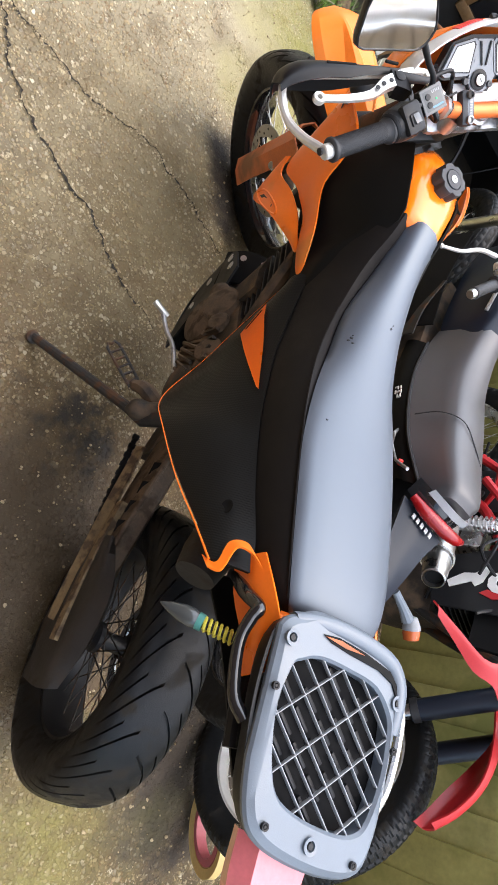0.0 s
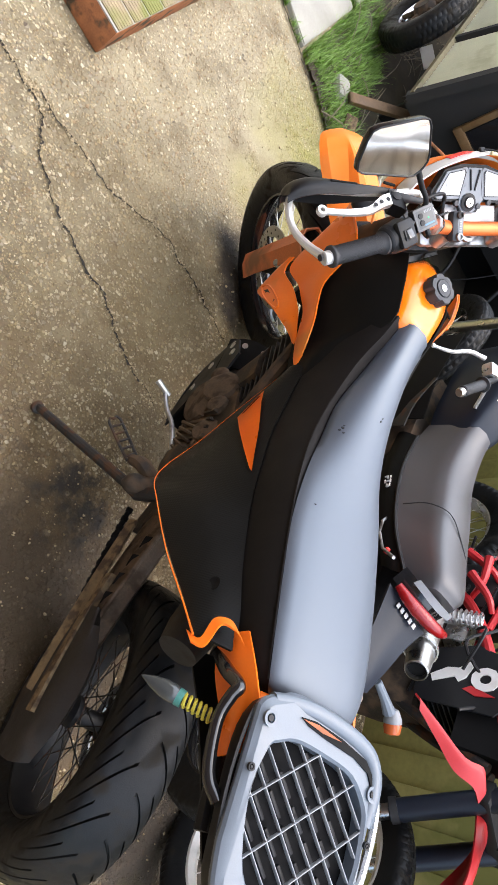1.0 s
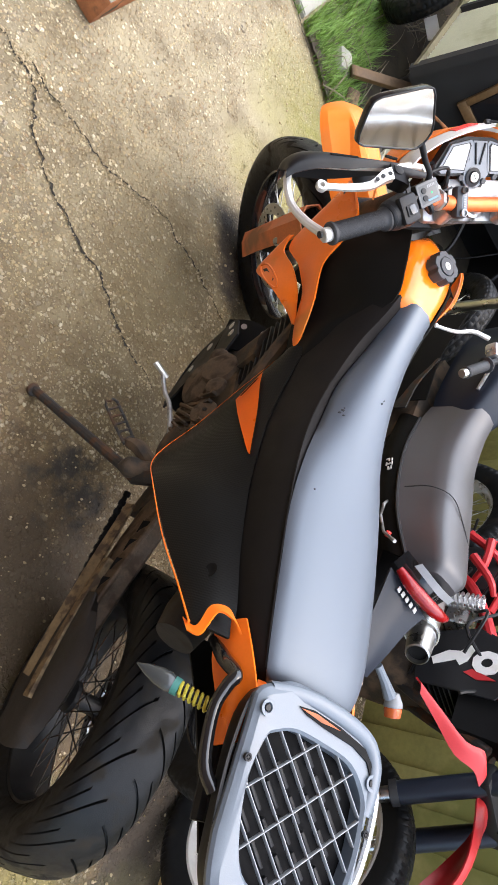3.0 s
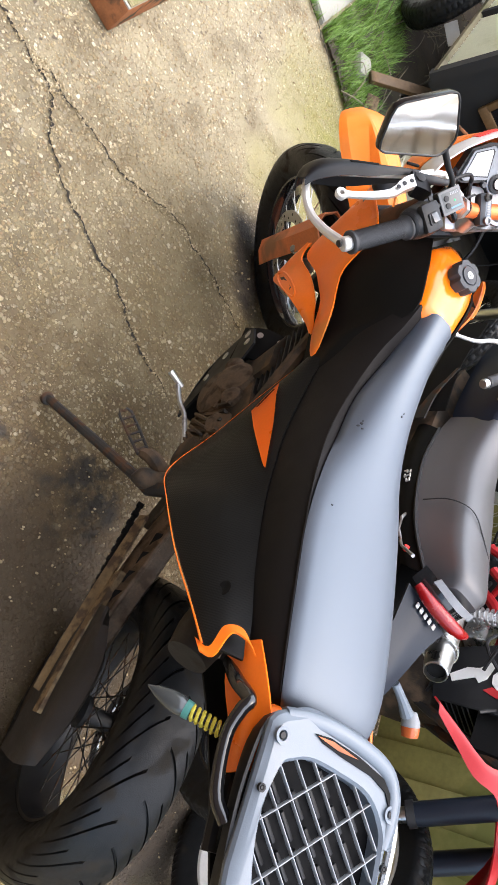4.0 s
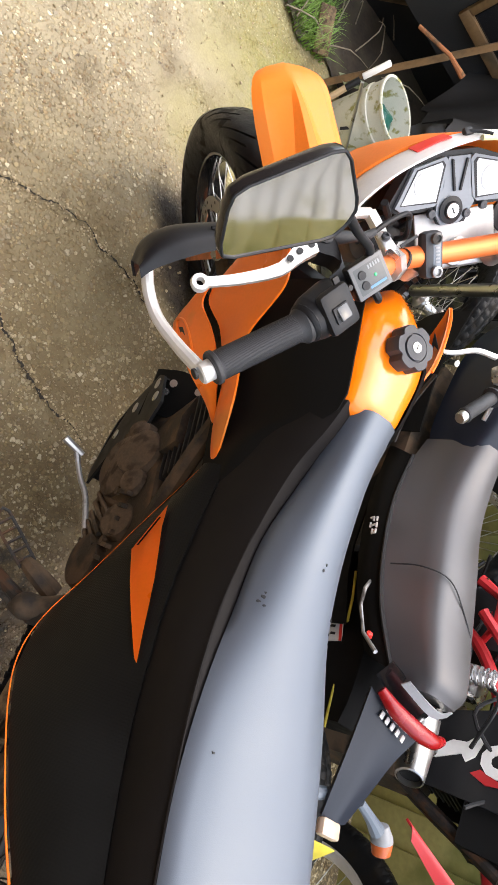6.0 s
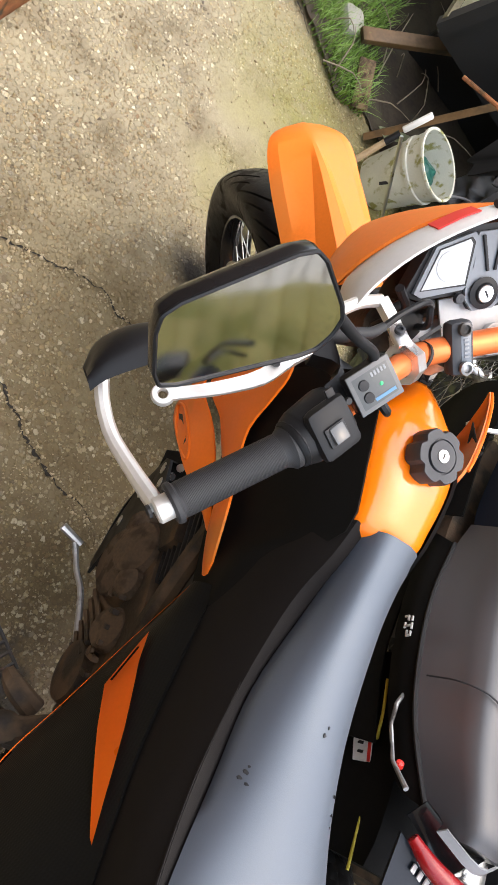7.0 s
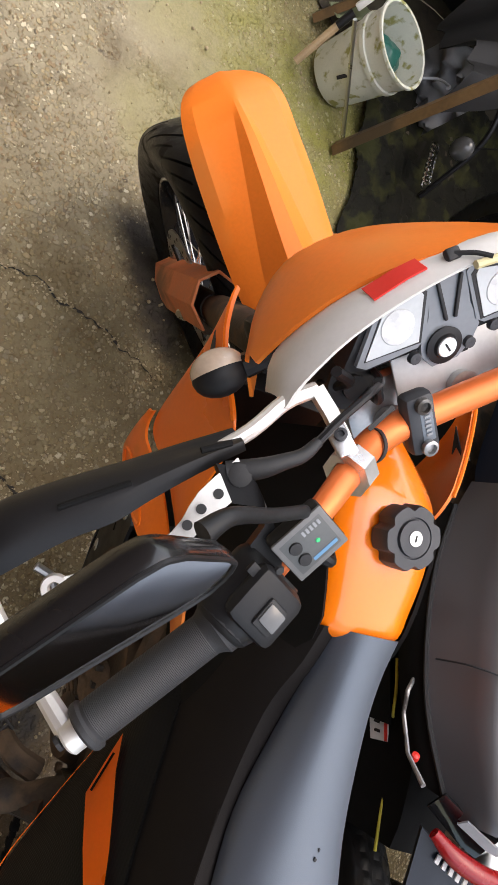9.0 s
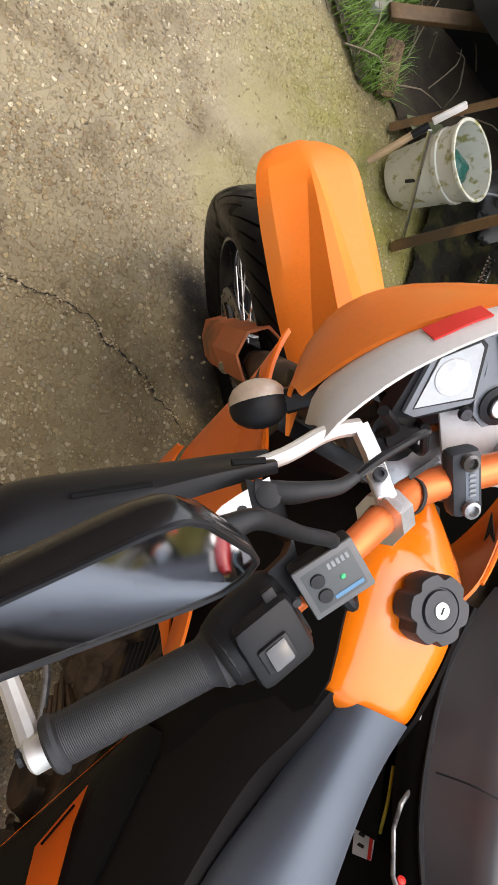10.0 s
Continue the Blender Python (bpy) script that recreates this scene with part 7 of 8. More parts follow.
# dark disc that stands for the shade inside the outlet
part("silencer_bore", lathe([(0.0, 0.012), (0.0242, 0.012), (0.0242, 0.02), (0.0, 0.02)], (0.104, -0.136, 0.69), (0.33, 0.87, -0.33), 24), BLACK_DEEP, mf, "dark disc for the shade in the bore")

# ---- the red trail motorcycle, facing the other way ----
RB = Matrix.Translation((0.80, -0.02, 0)) @ Matrix.Rotation(radians(161), 4, "Z") @ Matrix.Rotation(radians(-7), 4, "Y")
RT = Matrix.Translation((-0.096, -0.34, 0)) @ Matrix.Rotation(radians(-8.9), 4, "Z") @ Matrix.Translation((0, 0.3, 0))
red_bike = thing("motorcycle", "red dirt motorcycle with a bare frame, facing the other way", "motorcycle", RB)
wire_wheel(red_bike, "front_wheel", "silver spoked front wheel with a knobbly tyre", (0, 0, 0.345), 0.345, 0.09, 0.275, knob_tread(2 * math.pi / 100, 0.004, 0.3), WHITE_METAL, disc=0.12, disc_side=1, segs=600, m=RT)
wire_wheel(red_bike, "rear_wheel", "silver spoked rear wheel with a knobbly tyre", (0, -1.3, 0.32), 0.32, 0.11, 0.235, knob_tread(2 * math.pi / 55, 0.009, 0.35), ALLOY, segs=300)
for side in (-1, 1):
    fl = part("fork_leg", tube([(side * 0.09, 0.0, 0.33), (side * 0.09, -0.17, 0.62)], 0.019, 14, smooth=1), STEEL, red_bike, "bright fork stanchion in a black outer tube", m=RT)
    part("fork_outer", tube([(side * 0.09, -0.16, 0.6), (side * 0.09, -0.175, 0.63), (side * 0.09, -0.3, 0.85), (side * 0.09, -0.36, 0.95)], [0.026, 0.029, 0.029, 0.029], 14, smooth=1), BLUE_BLACK, fl, m=RT)
    part("fork_seal", lathe([(0.024, 0), (0.032, 0), (0.032, 0.02), (0.024, 0.02)], (side * 0.09, -0.16, 0.602), (0, -0.505, 0.862), 18), RUBBER, fl, m=RT)
fend = [(0.075, 0.715, 0.03), (0.03, 0.745, 0.045), (-0.04, 0.775, 0.06), (-0.12, 0.795, 0.068), (-0.24, 0.80, 0.07), (-0.34, 0.77, 0.065), (-0.4, 0.735, 0.05)]
rows = []
for v, w, h in fend:
    roll = radians(62) * max(0.0, min(1.0, (v + 0.3) / 0.3))
    rows.append([V(x * math.cos(roll) - z * math.sin(roll), v, w + 0.01 + x * math.sin(roll) + z * math.cos(roll)) for x, z in ((-h, -0.03), (-0.7 * h, -0.006), (0, 0), (0.7 * h, -0.006), (h, -0.03))])
part("front_mudguard", shell(rows, 0.005), RED, red_bike, "red front mudguard", angle=50, m=RT)
RBI = RB.inverted()
flap = [[RBI @ V(*p) for p in row] for row in (
    ((0.69, 0.398, 0.735), (0.692, 0.385, 0.748), (0.694, 0.362, 0.75)),
    ((0.735, 0.345, 0.79), (0.738, 0.33, 0.796), (0.738, 0.31, 0.786)),
    ((0.785, 0.3, 0.836), (0.787, 0.287, 0.838), (0.785, 0.266, 0.814)),
    ((0.83, 0.298, 0.862), (0.832, 0.28, 0.862), (0.83, 0.25, 0.845)),
    ((0.86, 0.27, 0.86), (0.862, 0.25, 0.862), (0.86, 0.225, 0.85)))]
part("mudguard_flap", shell(flap, 0.005), RED, red_bike, "red rear flap of the mudguard")
part("lower_yoke", rbox((0.24, 0.07, 0.04), Matrix.Translation((0, -0.285, 0.81)), 0.01), BLACK, red_bike, m=RT)
part("handlebar", tube([(-0.36, -0.5, 1.02), (-0.2, -0.42, 1.03), (-0.1, -0.38, 0.98), (0.1, -0.38, 0.98), (0.2, -0.42, 1.03), (0.36, -0.5, 1.02)], 0.011, 8), BLACK, red_bike)
for side in (-1, 1):
    part("frame_tube", tube([(side * 0.03, -0.36, 0.88), (side * 0.07, -0.6, 0.78), (side * 0.1, -0.8, 0.68), (side * 0.11, -0.92, 0.56), (side * 0.1, -0.96, 0.36)], 0.017, 10), RED, red_bike, "red frame tube")
    part("frame_tube", tube([(side * 0.02, -0.4, 0.8), (side * 0.05, -0.52, 0.5), (side * 0.08, -0.64, 0.28), (side * 0.1, -0.92, 0.28)], 0.015, 10), RUST, red_bike, "dark cradle tube")
    part("subframe", tube([(side * 0.08, -0.8, 0.7), (side * 0.09, -1.05, 0.74), (side * 0.08, -1.3, 0.8)], 0.012, 8), RED, red_bike, "red subframe tube")
    sp = part("side_plastic", shell([[V(side * 0.06, -0.5, 0.88), V(side * 0.085, -0.5, 0.83)], [V(side * 0.07, -0.6, 0.87), V(side * 0.09, -0.6, 0.83)], [V(side * 0.06, -0.72, 0.85), V(side * 0.08, -0.72, 0.82)]], 0.005), BLUE_BLACK, red_bike, "dark blue-black side plastic")
    face = Matrix(((0, 0, 1, side * 0.1 - 0.003), (1, 0, 0, 0), (0, 1, 0, 0), (0, 0, 0, 1)))
    bp = part("black_side_plate", plate([(-0.5, 0.58), (-0.5, 0.8), (-0.56, 0.84), (-0.68, 0.82), (-0.72, 0.7), (-0.68, 0.58), (-0.6, 0.55)], 0.006, face), BLACK, red_bike, "black side plate with white figures")
    out = face @ Matrix.Translation((0, 0, 0.006 if side > 0 else -0.004))
    part("white_figure", plate([(-0.585, 0.6), (-0.565, 0.612), (-0.595, 0.668), (-0.58, 0.682), (-0.598, 0.7), (-0.645, 0.71), (-0.655, 0.698), (-0.625, 0.672), (-0.62, 0.64)], 0.004, out), WHITE, bp, "white figure as a plain shape")
    part("white_figure", ring([(0.016, 0), (0.04, 0), (0.04, 0.004), (0.016, 0.004)], out @ V(-0.605, 0.752, 0), (1, 0, 0), 10), WHITE, bp, "white figure as a plain shape")
    part("red_splash", plate([(-0.56, 0.7), (-0.545, 0.74), (-0.555, 0.79), (-0.575, 0.72)], 0.003, out), RED, bp, "red flash")
part("fuel_tank", loft(smooth_rings([bike_ring(*r) for r in ((-0.42, 0.86, 0.04, 0.83, 0.06, 0.7), (-0.5, 0.89, 0.055, 0.86, 0.08, 0.7), (-0.62, 0.87, 0.055, 0.84, 0.08, 0.68), (-0.72, 0.84, 0.05, 0.8, 0.07, 0.7))], 4)), BLACK_DEEP, red_bike, "dark fuel tank")
part("seat", loft(smooth_rings([bike_ring(*r) for r in ((-0.7, 0.86, 0.05, 0.84, 0.06, 0.78), (-0.85, 0.85, 0.07, 0.83, 0.09, 0.76), (-1.05, 0.86, 0.075, 0.84, 0.09, 0.78), (-1.25, 0.9, 0.06, 0.885, 0.07, 0.84))], 4)), SEAT_SIDE, red_bike)
rm_ = part("engine", loft(smooth_rings([[V(u, v, w) for u, w in ((-x, 0.42), (-x * 0.8, 0.56), (x * 0.8, 0.56), (x, 0.42), (x * 0.7, 0.26), (-x * 0.7, 0.26))] for v, x in ((-0.5, 0.07), (-0.6, 0.12), (-0.78, 0.13), (-0.92, 0.09))], 3)), GRIMY, red_bike, "black grimy engine")
for k in range(7):
    part("cooling_fin", rbox((0.16, 0.13, 0.006), Matrix.Translation((0, -0.6 + 0.004 * k, 0.56 + 0.018 * k)), 0.002), RUBBER, rm_)
coil = [(0.14 + 0.022 * math.cos(k * 0.9), -0.78 + 0.022 * math.sin(k * 0.9), 0.56 + 0.0022 * k) for k in range(66)]
part("shock_spring", tube(coil, 0.005, 6, smooth=1), ALLOY, red_bike, "silver shock absorber spring")
for k, (a, b) in enumerate((((0.1, -0.85, 0.7), (0.16, -0.95, 0.62)), ((0.1, -0.9, 0.62), (0.17, -1.02, 0.66)), ((0.08, -1.0, 0.68), (0.16, -1.05, 0.58)))):
    br = part("bracket", tube([V(*a), V(*a).lerp(V(*b), 0.4) + V(0.015, 0.01, 0.02), V(*b)], [0.009, 0.012, 0.016], 8), RED, red_bike, "red bracket")
    part("bolt", lathe([(0.0, 0), (0.008, 0), (0.008, 0.008), (0.0, 0.008)], V(*b) + V(0.0, 0.0, 0.014), (0, 0, 1), 6), CHROME, br)
for k in range(7):
    r9 = random.Random(20 + k)
    a = V(r9.uniform(-0.1, 0.15), r9.uniform(-0.95, -0.45), r9.uniform(0.5, 0.75))
    part("cable", tube([a, a + V(r9.uniform(-0.08, 0.08), -0.1, 0.05), a + V(r9.uniform(-0.1, 0.1), -0.2, -0.04), a + V(r9.uniform(-0.1, 0.1), -0.3, 0.02)], 0.005, 6), BLACK, red_bike)
part("carburettor", rbox((0.08, 0.1, 0.08), Matrix.Translation((0.03, -0.8, 0.6)), 0.015), ALLOY, red_bike)
part("airbox", rbox((0.18, 0.2, 0.18), Matrix.Translation((0, -0.98, 0.6)), 0.03), BLACK, red_bike)
part("headlamp_nose", loft(smooth_rings([[V(x * a, v, w + b) for a, b in ((-1, 0), (-0.7, 0.05), (0.7, 0.05), (1, 0), (0.7, -0.07), (-0.7, -0.07))] for v, w, x in ((-0.3, 0.98, 0.09), (-0.24, 0.97, 0.1), (-0.2, 0.95, 0.07))], 3)), BLACK, red_bike)

# coloured rings lying by the wheel
disc_ring = thing("wheel_rings", "cream and pink plastic rings leaning by the wheel", "rings", Matrix.Translation((0.86, -0.28, 0.0)) @ Matrix.Rotation(radians(14), 4, "Z") @ Matrix.Rotation(radians(-20), 4, "Y"))
part("outer_ring", ring([(0.115, 0), (0.115, 0.022), (0.09, 0.026), (0.09, 0.004)], (0, 0, 0.117), (1, 0, 0), 40), CREAM, disc_ring, "cream-yellow plastic ring")
part("inner_ring", ring([(0.086, 0.0), (0.086, 0.03), (0.068, 0.03), (0.068, 0.0)], (0.004, 0, 0.117), (1, 0, 0), 40), PINK, disc_ring, "pink plastic ring")

# ---- fence, shed and what lies round them ----
BOARD = mat("green-stained fence board", (0.27, 0.24, 0.075), 0.6, spread=0.3, scale=4, fine=60, bump=0.3, dirt=(0.14, 0.14, 0.03), dirt_scale=3, dirt_amount=0.4)
DARK_WOOD = mat("dark weathered board", (0.15, 0.13, 0.075), 0.8, spread=0.35, scale=5, fine=70, bump=0.4, dirt=(0.08, 0.08, 0.03), dirt_amount=0.3)
TIMBER = mat("wet brown timber", (0.15, 0.085, 0.032), 0.6, spread=0.3, scale=9, fine=90, bump=0.25, dirt=(0.07, 0.045, 0.02), dirt_amount=0.4)
BLACK_BOARD = mat("black tarred board", (0.012, 0.012, 0.012), 0.6, spread=0.3, scale=8, bump=0.3)
SHEET = mat("cloudy corrugated plastic sheet", (0.86, 0.86, 0.66), 0.45, spread=0.1, scale=5, bump=0.1, dirt=(0.7, 0.7, 0.48), dirt_amount=0.25)
BUCKET = mat("dirty white plastic", (0.62, 0.62, 0.52), 0.5, spread=0.1, scale=12, bump=0.08, dirt=(0.3, 0.29, 0.1), dirt_scale=28, dirt_amount=0.24)
GREEN_PLASTIC = mat("dark green plastic", (0.01, 0.09, 0.07), 0.35, spread=0.1)
TILE = mat("ridged clay", (0.3, 0.23, 0.135), 0.8, spread=0.3, scale=25, fine=200, bump=0.5, dirt=(0.2, 0.2, 0.06), dirt_scale=7, dirt_amount=0.5)
TERRACOTTA = mat("terracotta", (0.34, 0.125, 0.045), 0.85, spread=0.35, scale=30, bump=0.5, dirt=(0.07, 0.05, 0.025), dirt_scale=18, dirt_amount=0.35)
vary(BOARD, 0.18, "object")
vary(DARK_WOOD, 0.25, "object")

fence = thing("fence", "close-boarded fence stained yellow-green", "fence", kind="structure")
rng = random.Random(3)
y = -2.4
while y < 2.35:
    w = rng.uniform(0.105, 0.13)
    part("board", rbox((0.016, w + 0.012, 1.3), Matrix.Translation((1.6 + rng.uniform(-0.004, 0.004), y + w / 2, 0.665)) @ Matrix.Rotation(radians(5), 4, "Z"), 0.002), BOARD, fence)
    y += w
for z in (0.35, 1.1):
    part("rail", rbox((0.04, 4.9, 0.08), Matrix.Translation((1.64, -0.02, z)), 0.004), DARK_WOOD, fence)
far = thing("far_fence", "dark weathered board fence", "fence", kind="structure")
x = -0.2
while x < 3.0:
    w = rng.uniform(0.1, 0.13)
    part("board", rbox((w - 0.004, 0.018, 1.5), Matrix.Translation((x + w / 2, 5.1 + rng.uniform(-0.005, 0.005), 0.75)), 0.002), DARK_WOOD, far)
    x += w
part("rail", rbox((3.2, 0.04, 0.09), Matrix.Translation((1.4, 5.06, 0.4)), 0.004), DARK_WOOD, far)

# low lean-to: a wall of cloudy sheets, black end boards, dark inside
shed = thing("lean_to", "low black lean-to walled with cloudy plastic sheets", "shed", kind="structure")
low_a, low_b = V(0.28, 2.8, 0.35), V(0.37, 4.5, 0.69)
up = V(0.14, 0.0, 0.55)
along = (low_b - low_a)
nrm = along.cross(up).normalized()
for k in range(4):
    a = low_a + along * (k / 4 + 0.012)
    b = low_a + along * ((k + 1) / 4 - 0.012)
    rows = []
    for i in range(31):
        t = i / 30
        rows.append([a.lerp(b, t) + nrm * 0.004 * math.cos(i * math.pi), a.lerp(b, t) + up + nrm * 0.004 * math.cos(i * math.pi)])
    bm = loft(rows, cap=False, closed=False)
    bmesh.ops.solidify(bm, geom=bm.faces[:], thickness=0.002)
    part("plastic_sheet", bm, SHEET, shed, "cloudy corrugated plastic sheet")
for k in range(1, 4):
    a = low_a + along * (k / 4)
    part("glazing_bar", tube([a - nrm * 0.008, a + up - nrm * 0.008], 0.016, 4, smooth=1), BLACK_BOARD, shed)
part("sill_rail", tube([low_a - along * 0.01 + V(-0.01, 0, 0.0), low_b + V(-0.01, 0, 0.0)], 0.017, 4, smooth=1), DARK_WOOD, shed, "weathered sill rail")
part("end_post", tube([low_a + V(-0.005, -0.015, -0.03), low_a + up + V(-0.005, -0.015, 0.03)], 0.03, 4, smooth=1), BLACK_BOARD, shed, "black end post")
part("end_wall", plate([(0.3, 0.28), (0.42, 0.9), (1.55, 0.9), (1.55, 0.28)], 0.02, Matrix(((1, 0, 0, 0), (0, 0, 1, 2.82), (0, 1, 0, 0), (0, 0, 0, 1)))), BLACK_BOARD, shed, "black boarded end wall")
part("inner_wall", rbox((1.2, 0.03, 0.32), Matrix.Translation((1.0, 3.1, 0.16)), 0.003), BLACK_BOARD, shed)
part("back_wall", rbox((0.03, 2.4, 1.2), Matrix.Translation((1.5, 3.4, 0.6)), 0.003), BLACK_BOARD, shed)
part("roof", plate([(0.42, 2.8), (1.6, 2.8), (1.6, 4.5), (0.5, 4.5)], 0.02, Matrix.Translation((0, 0, 0.9))), BLACK_BOARD, shed, "black felt roof")
for x0, x1, z0, z1 in ((0.5, 1.2, 0.42, 0.46), (0.5, 0.53, 0.46, 0.72), (1.17, 1.2, 0.46, 0.72)):
    part("opening_trim", rbox((x1 - x0, 0.02, z1 - z0), Matrix.Translation(((x0 + x1) / 2, 2.808, (z0 + z1) / 2)), 0.003), TIMBER, shed, "brown timber trim")
part("dark_pane", rbox((0.62, 0.006, 0.26), Matrix.Translation((0.85, 2.815, 0.59)), 0.0), GLOSS_BLACK, shed, "dark glossy pane")
for a, b, r in (((0.55, 2.24, 0.012), (0.72, 2.31, 0.95), 0.018), ((0.37, 2.58, 0.012), (0.72, 2.76, 0.75), 0.016)):
    solid("timber_pole", loft([[V(*p) + V(0, -r * 1.4, 0), V(*p) + V(r * 0.8, 0, 0), V(*p) + V(0, r * 1.4, 0), V(*p) + V(-r * 0.8, 0, 0)] for p in (a, b)]), TIMBER, "wet brown timber batten leaning on the lean-to", "timber")
# black sheeting that hangs inside
rows = []
for i in range(9):
    t = i / 8
    rows.append([V(0.62 + 0.1 * t, 2.28 + 0.55 * t, 0.28 + 0.1 * math.sin(7 * t) + 0.06 * (i % 2)), V(0.75 + 0.08 * t, 2.28 + 0.55 * t, 0.5 + 0.03 * (i % 2)), V(0.9 + 0.05 * t, 2.28 + 0.55 * t, 0.92)])
solid("black_sheeting", shell(rows, 0.003), BLACK_BOARD, "torn black plastic sheeting hanging over the bucket", "sheeting")

# bucket
bk = thing("bucket", "dirty white plastic bucket with something dark green inside", "bucket", Matrix.Translation((0.475, 2.445, 0.012)) @ Matrix.Rotation(radians(10), 4, "Y") @ Matrix.Scale(0.87, 4))
part("bucket_wall", lathe([(0.0, 0.004), (0.1, 0.004), (0.104, 0.02), (0.12, 0.2), (0.126, 0.2), (0.127, 0.215), (0.121, 0.218), (0.128, 0.275), (0.135, 0.28), (0.134, 0.288), (0.124, 0.287), (0.116, 0.2), (0.1, 0.02), (0.0, 0.015)], (0, 0, 0), (0, 0, 1), 40), BUCKET, bk)
part("bucket_handle", tube([(0.13, 0.0, 0.24), (0.2, 0.03, 0.3), (0.22, 0.0, 0.34), (0.18, -0.05, 0.36)], 0.005, 8), GREY_LIGHT, bk, "bent wire bucket handle")
part("label_scuff", rbox((0.004, 0.012, 0.05), Matrix.Translation((-0.06, -0.098, 0.12)) @ Matrix.Rotation(radians(30), 4, "Z") @ Matrix.Rotation(radians(25), 4, "Y"), 0.001), BLACK_BOARD, bk)
bm = bmesh.new()
bmesh.ops.create_uvsphere(bm, u_segments=20, v_segments=12, radius=1.0, matrix=Matrix.Diagonal((0.075, 0.065, 0.06, 1)))
for v in bm.verts:
    v.co += v.co.normalized() * 0.012 * noise.noise(v.co * 30)
gp = solid("green_container", bm, GREEN_PLASTIC, "dark green plastic lump lying in the bucket", "container")
gp.matrix_world = Matrix.Translation((0.515, 2.455, 0.17)) @ Matrix.Scale(0.85, 4)
solid("metal_rod", tube([(0.574, 2.29, 0.012), (0.33, 2.37, 0.265)], 0.006, 10, smooth=1), STEEL, "thin grey metal rod leaning on the bucket", "rod")
bar2 = thing("wooden_handle", "worn wooden tool handle with a white metal end", "handle")
part("shaft", tube([(0.33, 2.38, 0.03), (0.36, 2.45, 0.15)], 0.011, 10, smooth=1), TIMBER_PALE, bar2)
part("ferrule", tube([(0.36, 2.45, 0.15), (0.372, 2.475, 0.195)], 0.012, 10, smooth=1), BLACK, bar2)
part("metal_end", rbox((0.022, 0.012, 0.1), Matrix.Translation((0.386, 2.508, 0.245)) @ Matrix.Rotation(radians(20), 4, "Y") @ Matrix.Rotation(radians(-30), 4, "X"), 0.004), WHITE, bar2, "white-painted metal end")
bm = bmesh.new()
bmesh.ops.create_grid(bm, x_segments=16, y_segments=22, size=0.5)
for v in bm.verts:
    x, h = v.co.x + 0.5, v.co.y + 0.5
    crumple = 0.03 * noise.noise((x * 4, h * 5, 2)) + 0.016 * noise.noise((x * 10, h * 11, 7))
    v.co = V(0.72 + 0.16 * x + 0.05 * h + crumple, 2.66 - 0.16 * x + 0.06 * h + crumple, 0.02 + (0.24 - 0.06 * x) * h + 0.5 * crumple * h)
bmesh.ops.solidify(bm, geom=bm.faces[:], thickness=0.002)
solid("plastic_bag", bm, CONTROL_RIM, "crumpled grey plastic sheet beside the bucket", "plastic sheet", angle=60)
# dark jumble under the lean-to
rng = random.Random(31)
for k in range(9):
    a = V(rng.uniform(0.75, 1.2), rng.uniform(1.75, 2.3), rng.uniform(0.02, 0.1))
    b = a + V(rng.uniform(-0.05, 0.25), rng.uniform(-0.3, 0.3), rng.uniform(0.2, 0.5))
    solid("scrap_tube", tube([a, a.lerp(b, 0.5) + V(0.04, 0, 0.05), b], 0.008 + 0.006 * rng.random(), 8), BLACK if k % 3 else STEEL, "thin black scrap tube in the jumble by the fence", "scrap", group="scrap tubes")
bm = bmesh.new()
bmesh.ops.create_grid(bm, x_segments=70, y_segments=110, size=0.5)
for v in bm.verts:
    x, y = 1.06 + v.co.x * 0.86 + 0.05 * noise.noise((v.co.y * 6, 0, 3)), 2.05 + v.co.y * 1.5 + 0.05 * noise.noise((v.co.x * 6, 2, 0))
    fold = noise.noise((x * 7, y * 4, 4)) + 0.5 * noise.noise((x * 16, y * 11, 8))
    v.co = V(x, y, 0.026 + 0.035 * max(-0.2, fold) + 0.012 * noise.noise((x * 45, y * 45, 1)) + 0.008 * noise.noise((x * 90, y * 90, 5)))
bmesh.ops.solidify(bm, geom=bm.faces[:], thickness=0.003)
LITTER = mat("wet black leaf litter", (0.01, 0.0095, 0.006), 0.85, spec=0.2, spread=0.5, scale=30, fine=120, bump=1.0, dirt=(0.035, 0.036, 0.012), dirt_scale=12, dirt_amount=0.4)
solid("leaf_litter", bm, LITTER, "dark wet leaf litter heaped over the soil", "leaf litter", kind="stuff")
sc = thing("chain_heap", "bright oily chain hanging in the dark jumble", "chain", Matrix.Translation((0.885, 2.43, 0.1)))
for k in range(16):
    part("link", ring([(0.013, -0.003), (0.019, -0.003), (0.019, 0.003), (0.013, 0.003)], (-0.005 * k, -0.014 * k, 0.004 * k), (1 if k % 2 else 0.2, 0.3, 0.1 if k % 2 else 1), 12), CHROME, sc)
bm = bmesh.new()
bmesh.ops.create_uvsphere(bm, u_segments=20, v_segments=12, radius=1.0, matrix=Matrix.Translation((0.9, 2.385, 0.2)) @ Matrix.Diagonal((0.036, 0.036, 0.042, 1)))
solid("light_bulb", bm, ROCKER_GREY, "dusty grey bulb hanging on a wire", "bulb")
solid("bulb_wire", tube([(0.925, 2.39, 0.225), (1.0, 2.4, 0.34), (1.1, 2.5, 0.6), (1.12, 2.7, 0.9)], 0.003, 6), BLACK, "thin black wire holding the bulb", "wire")

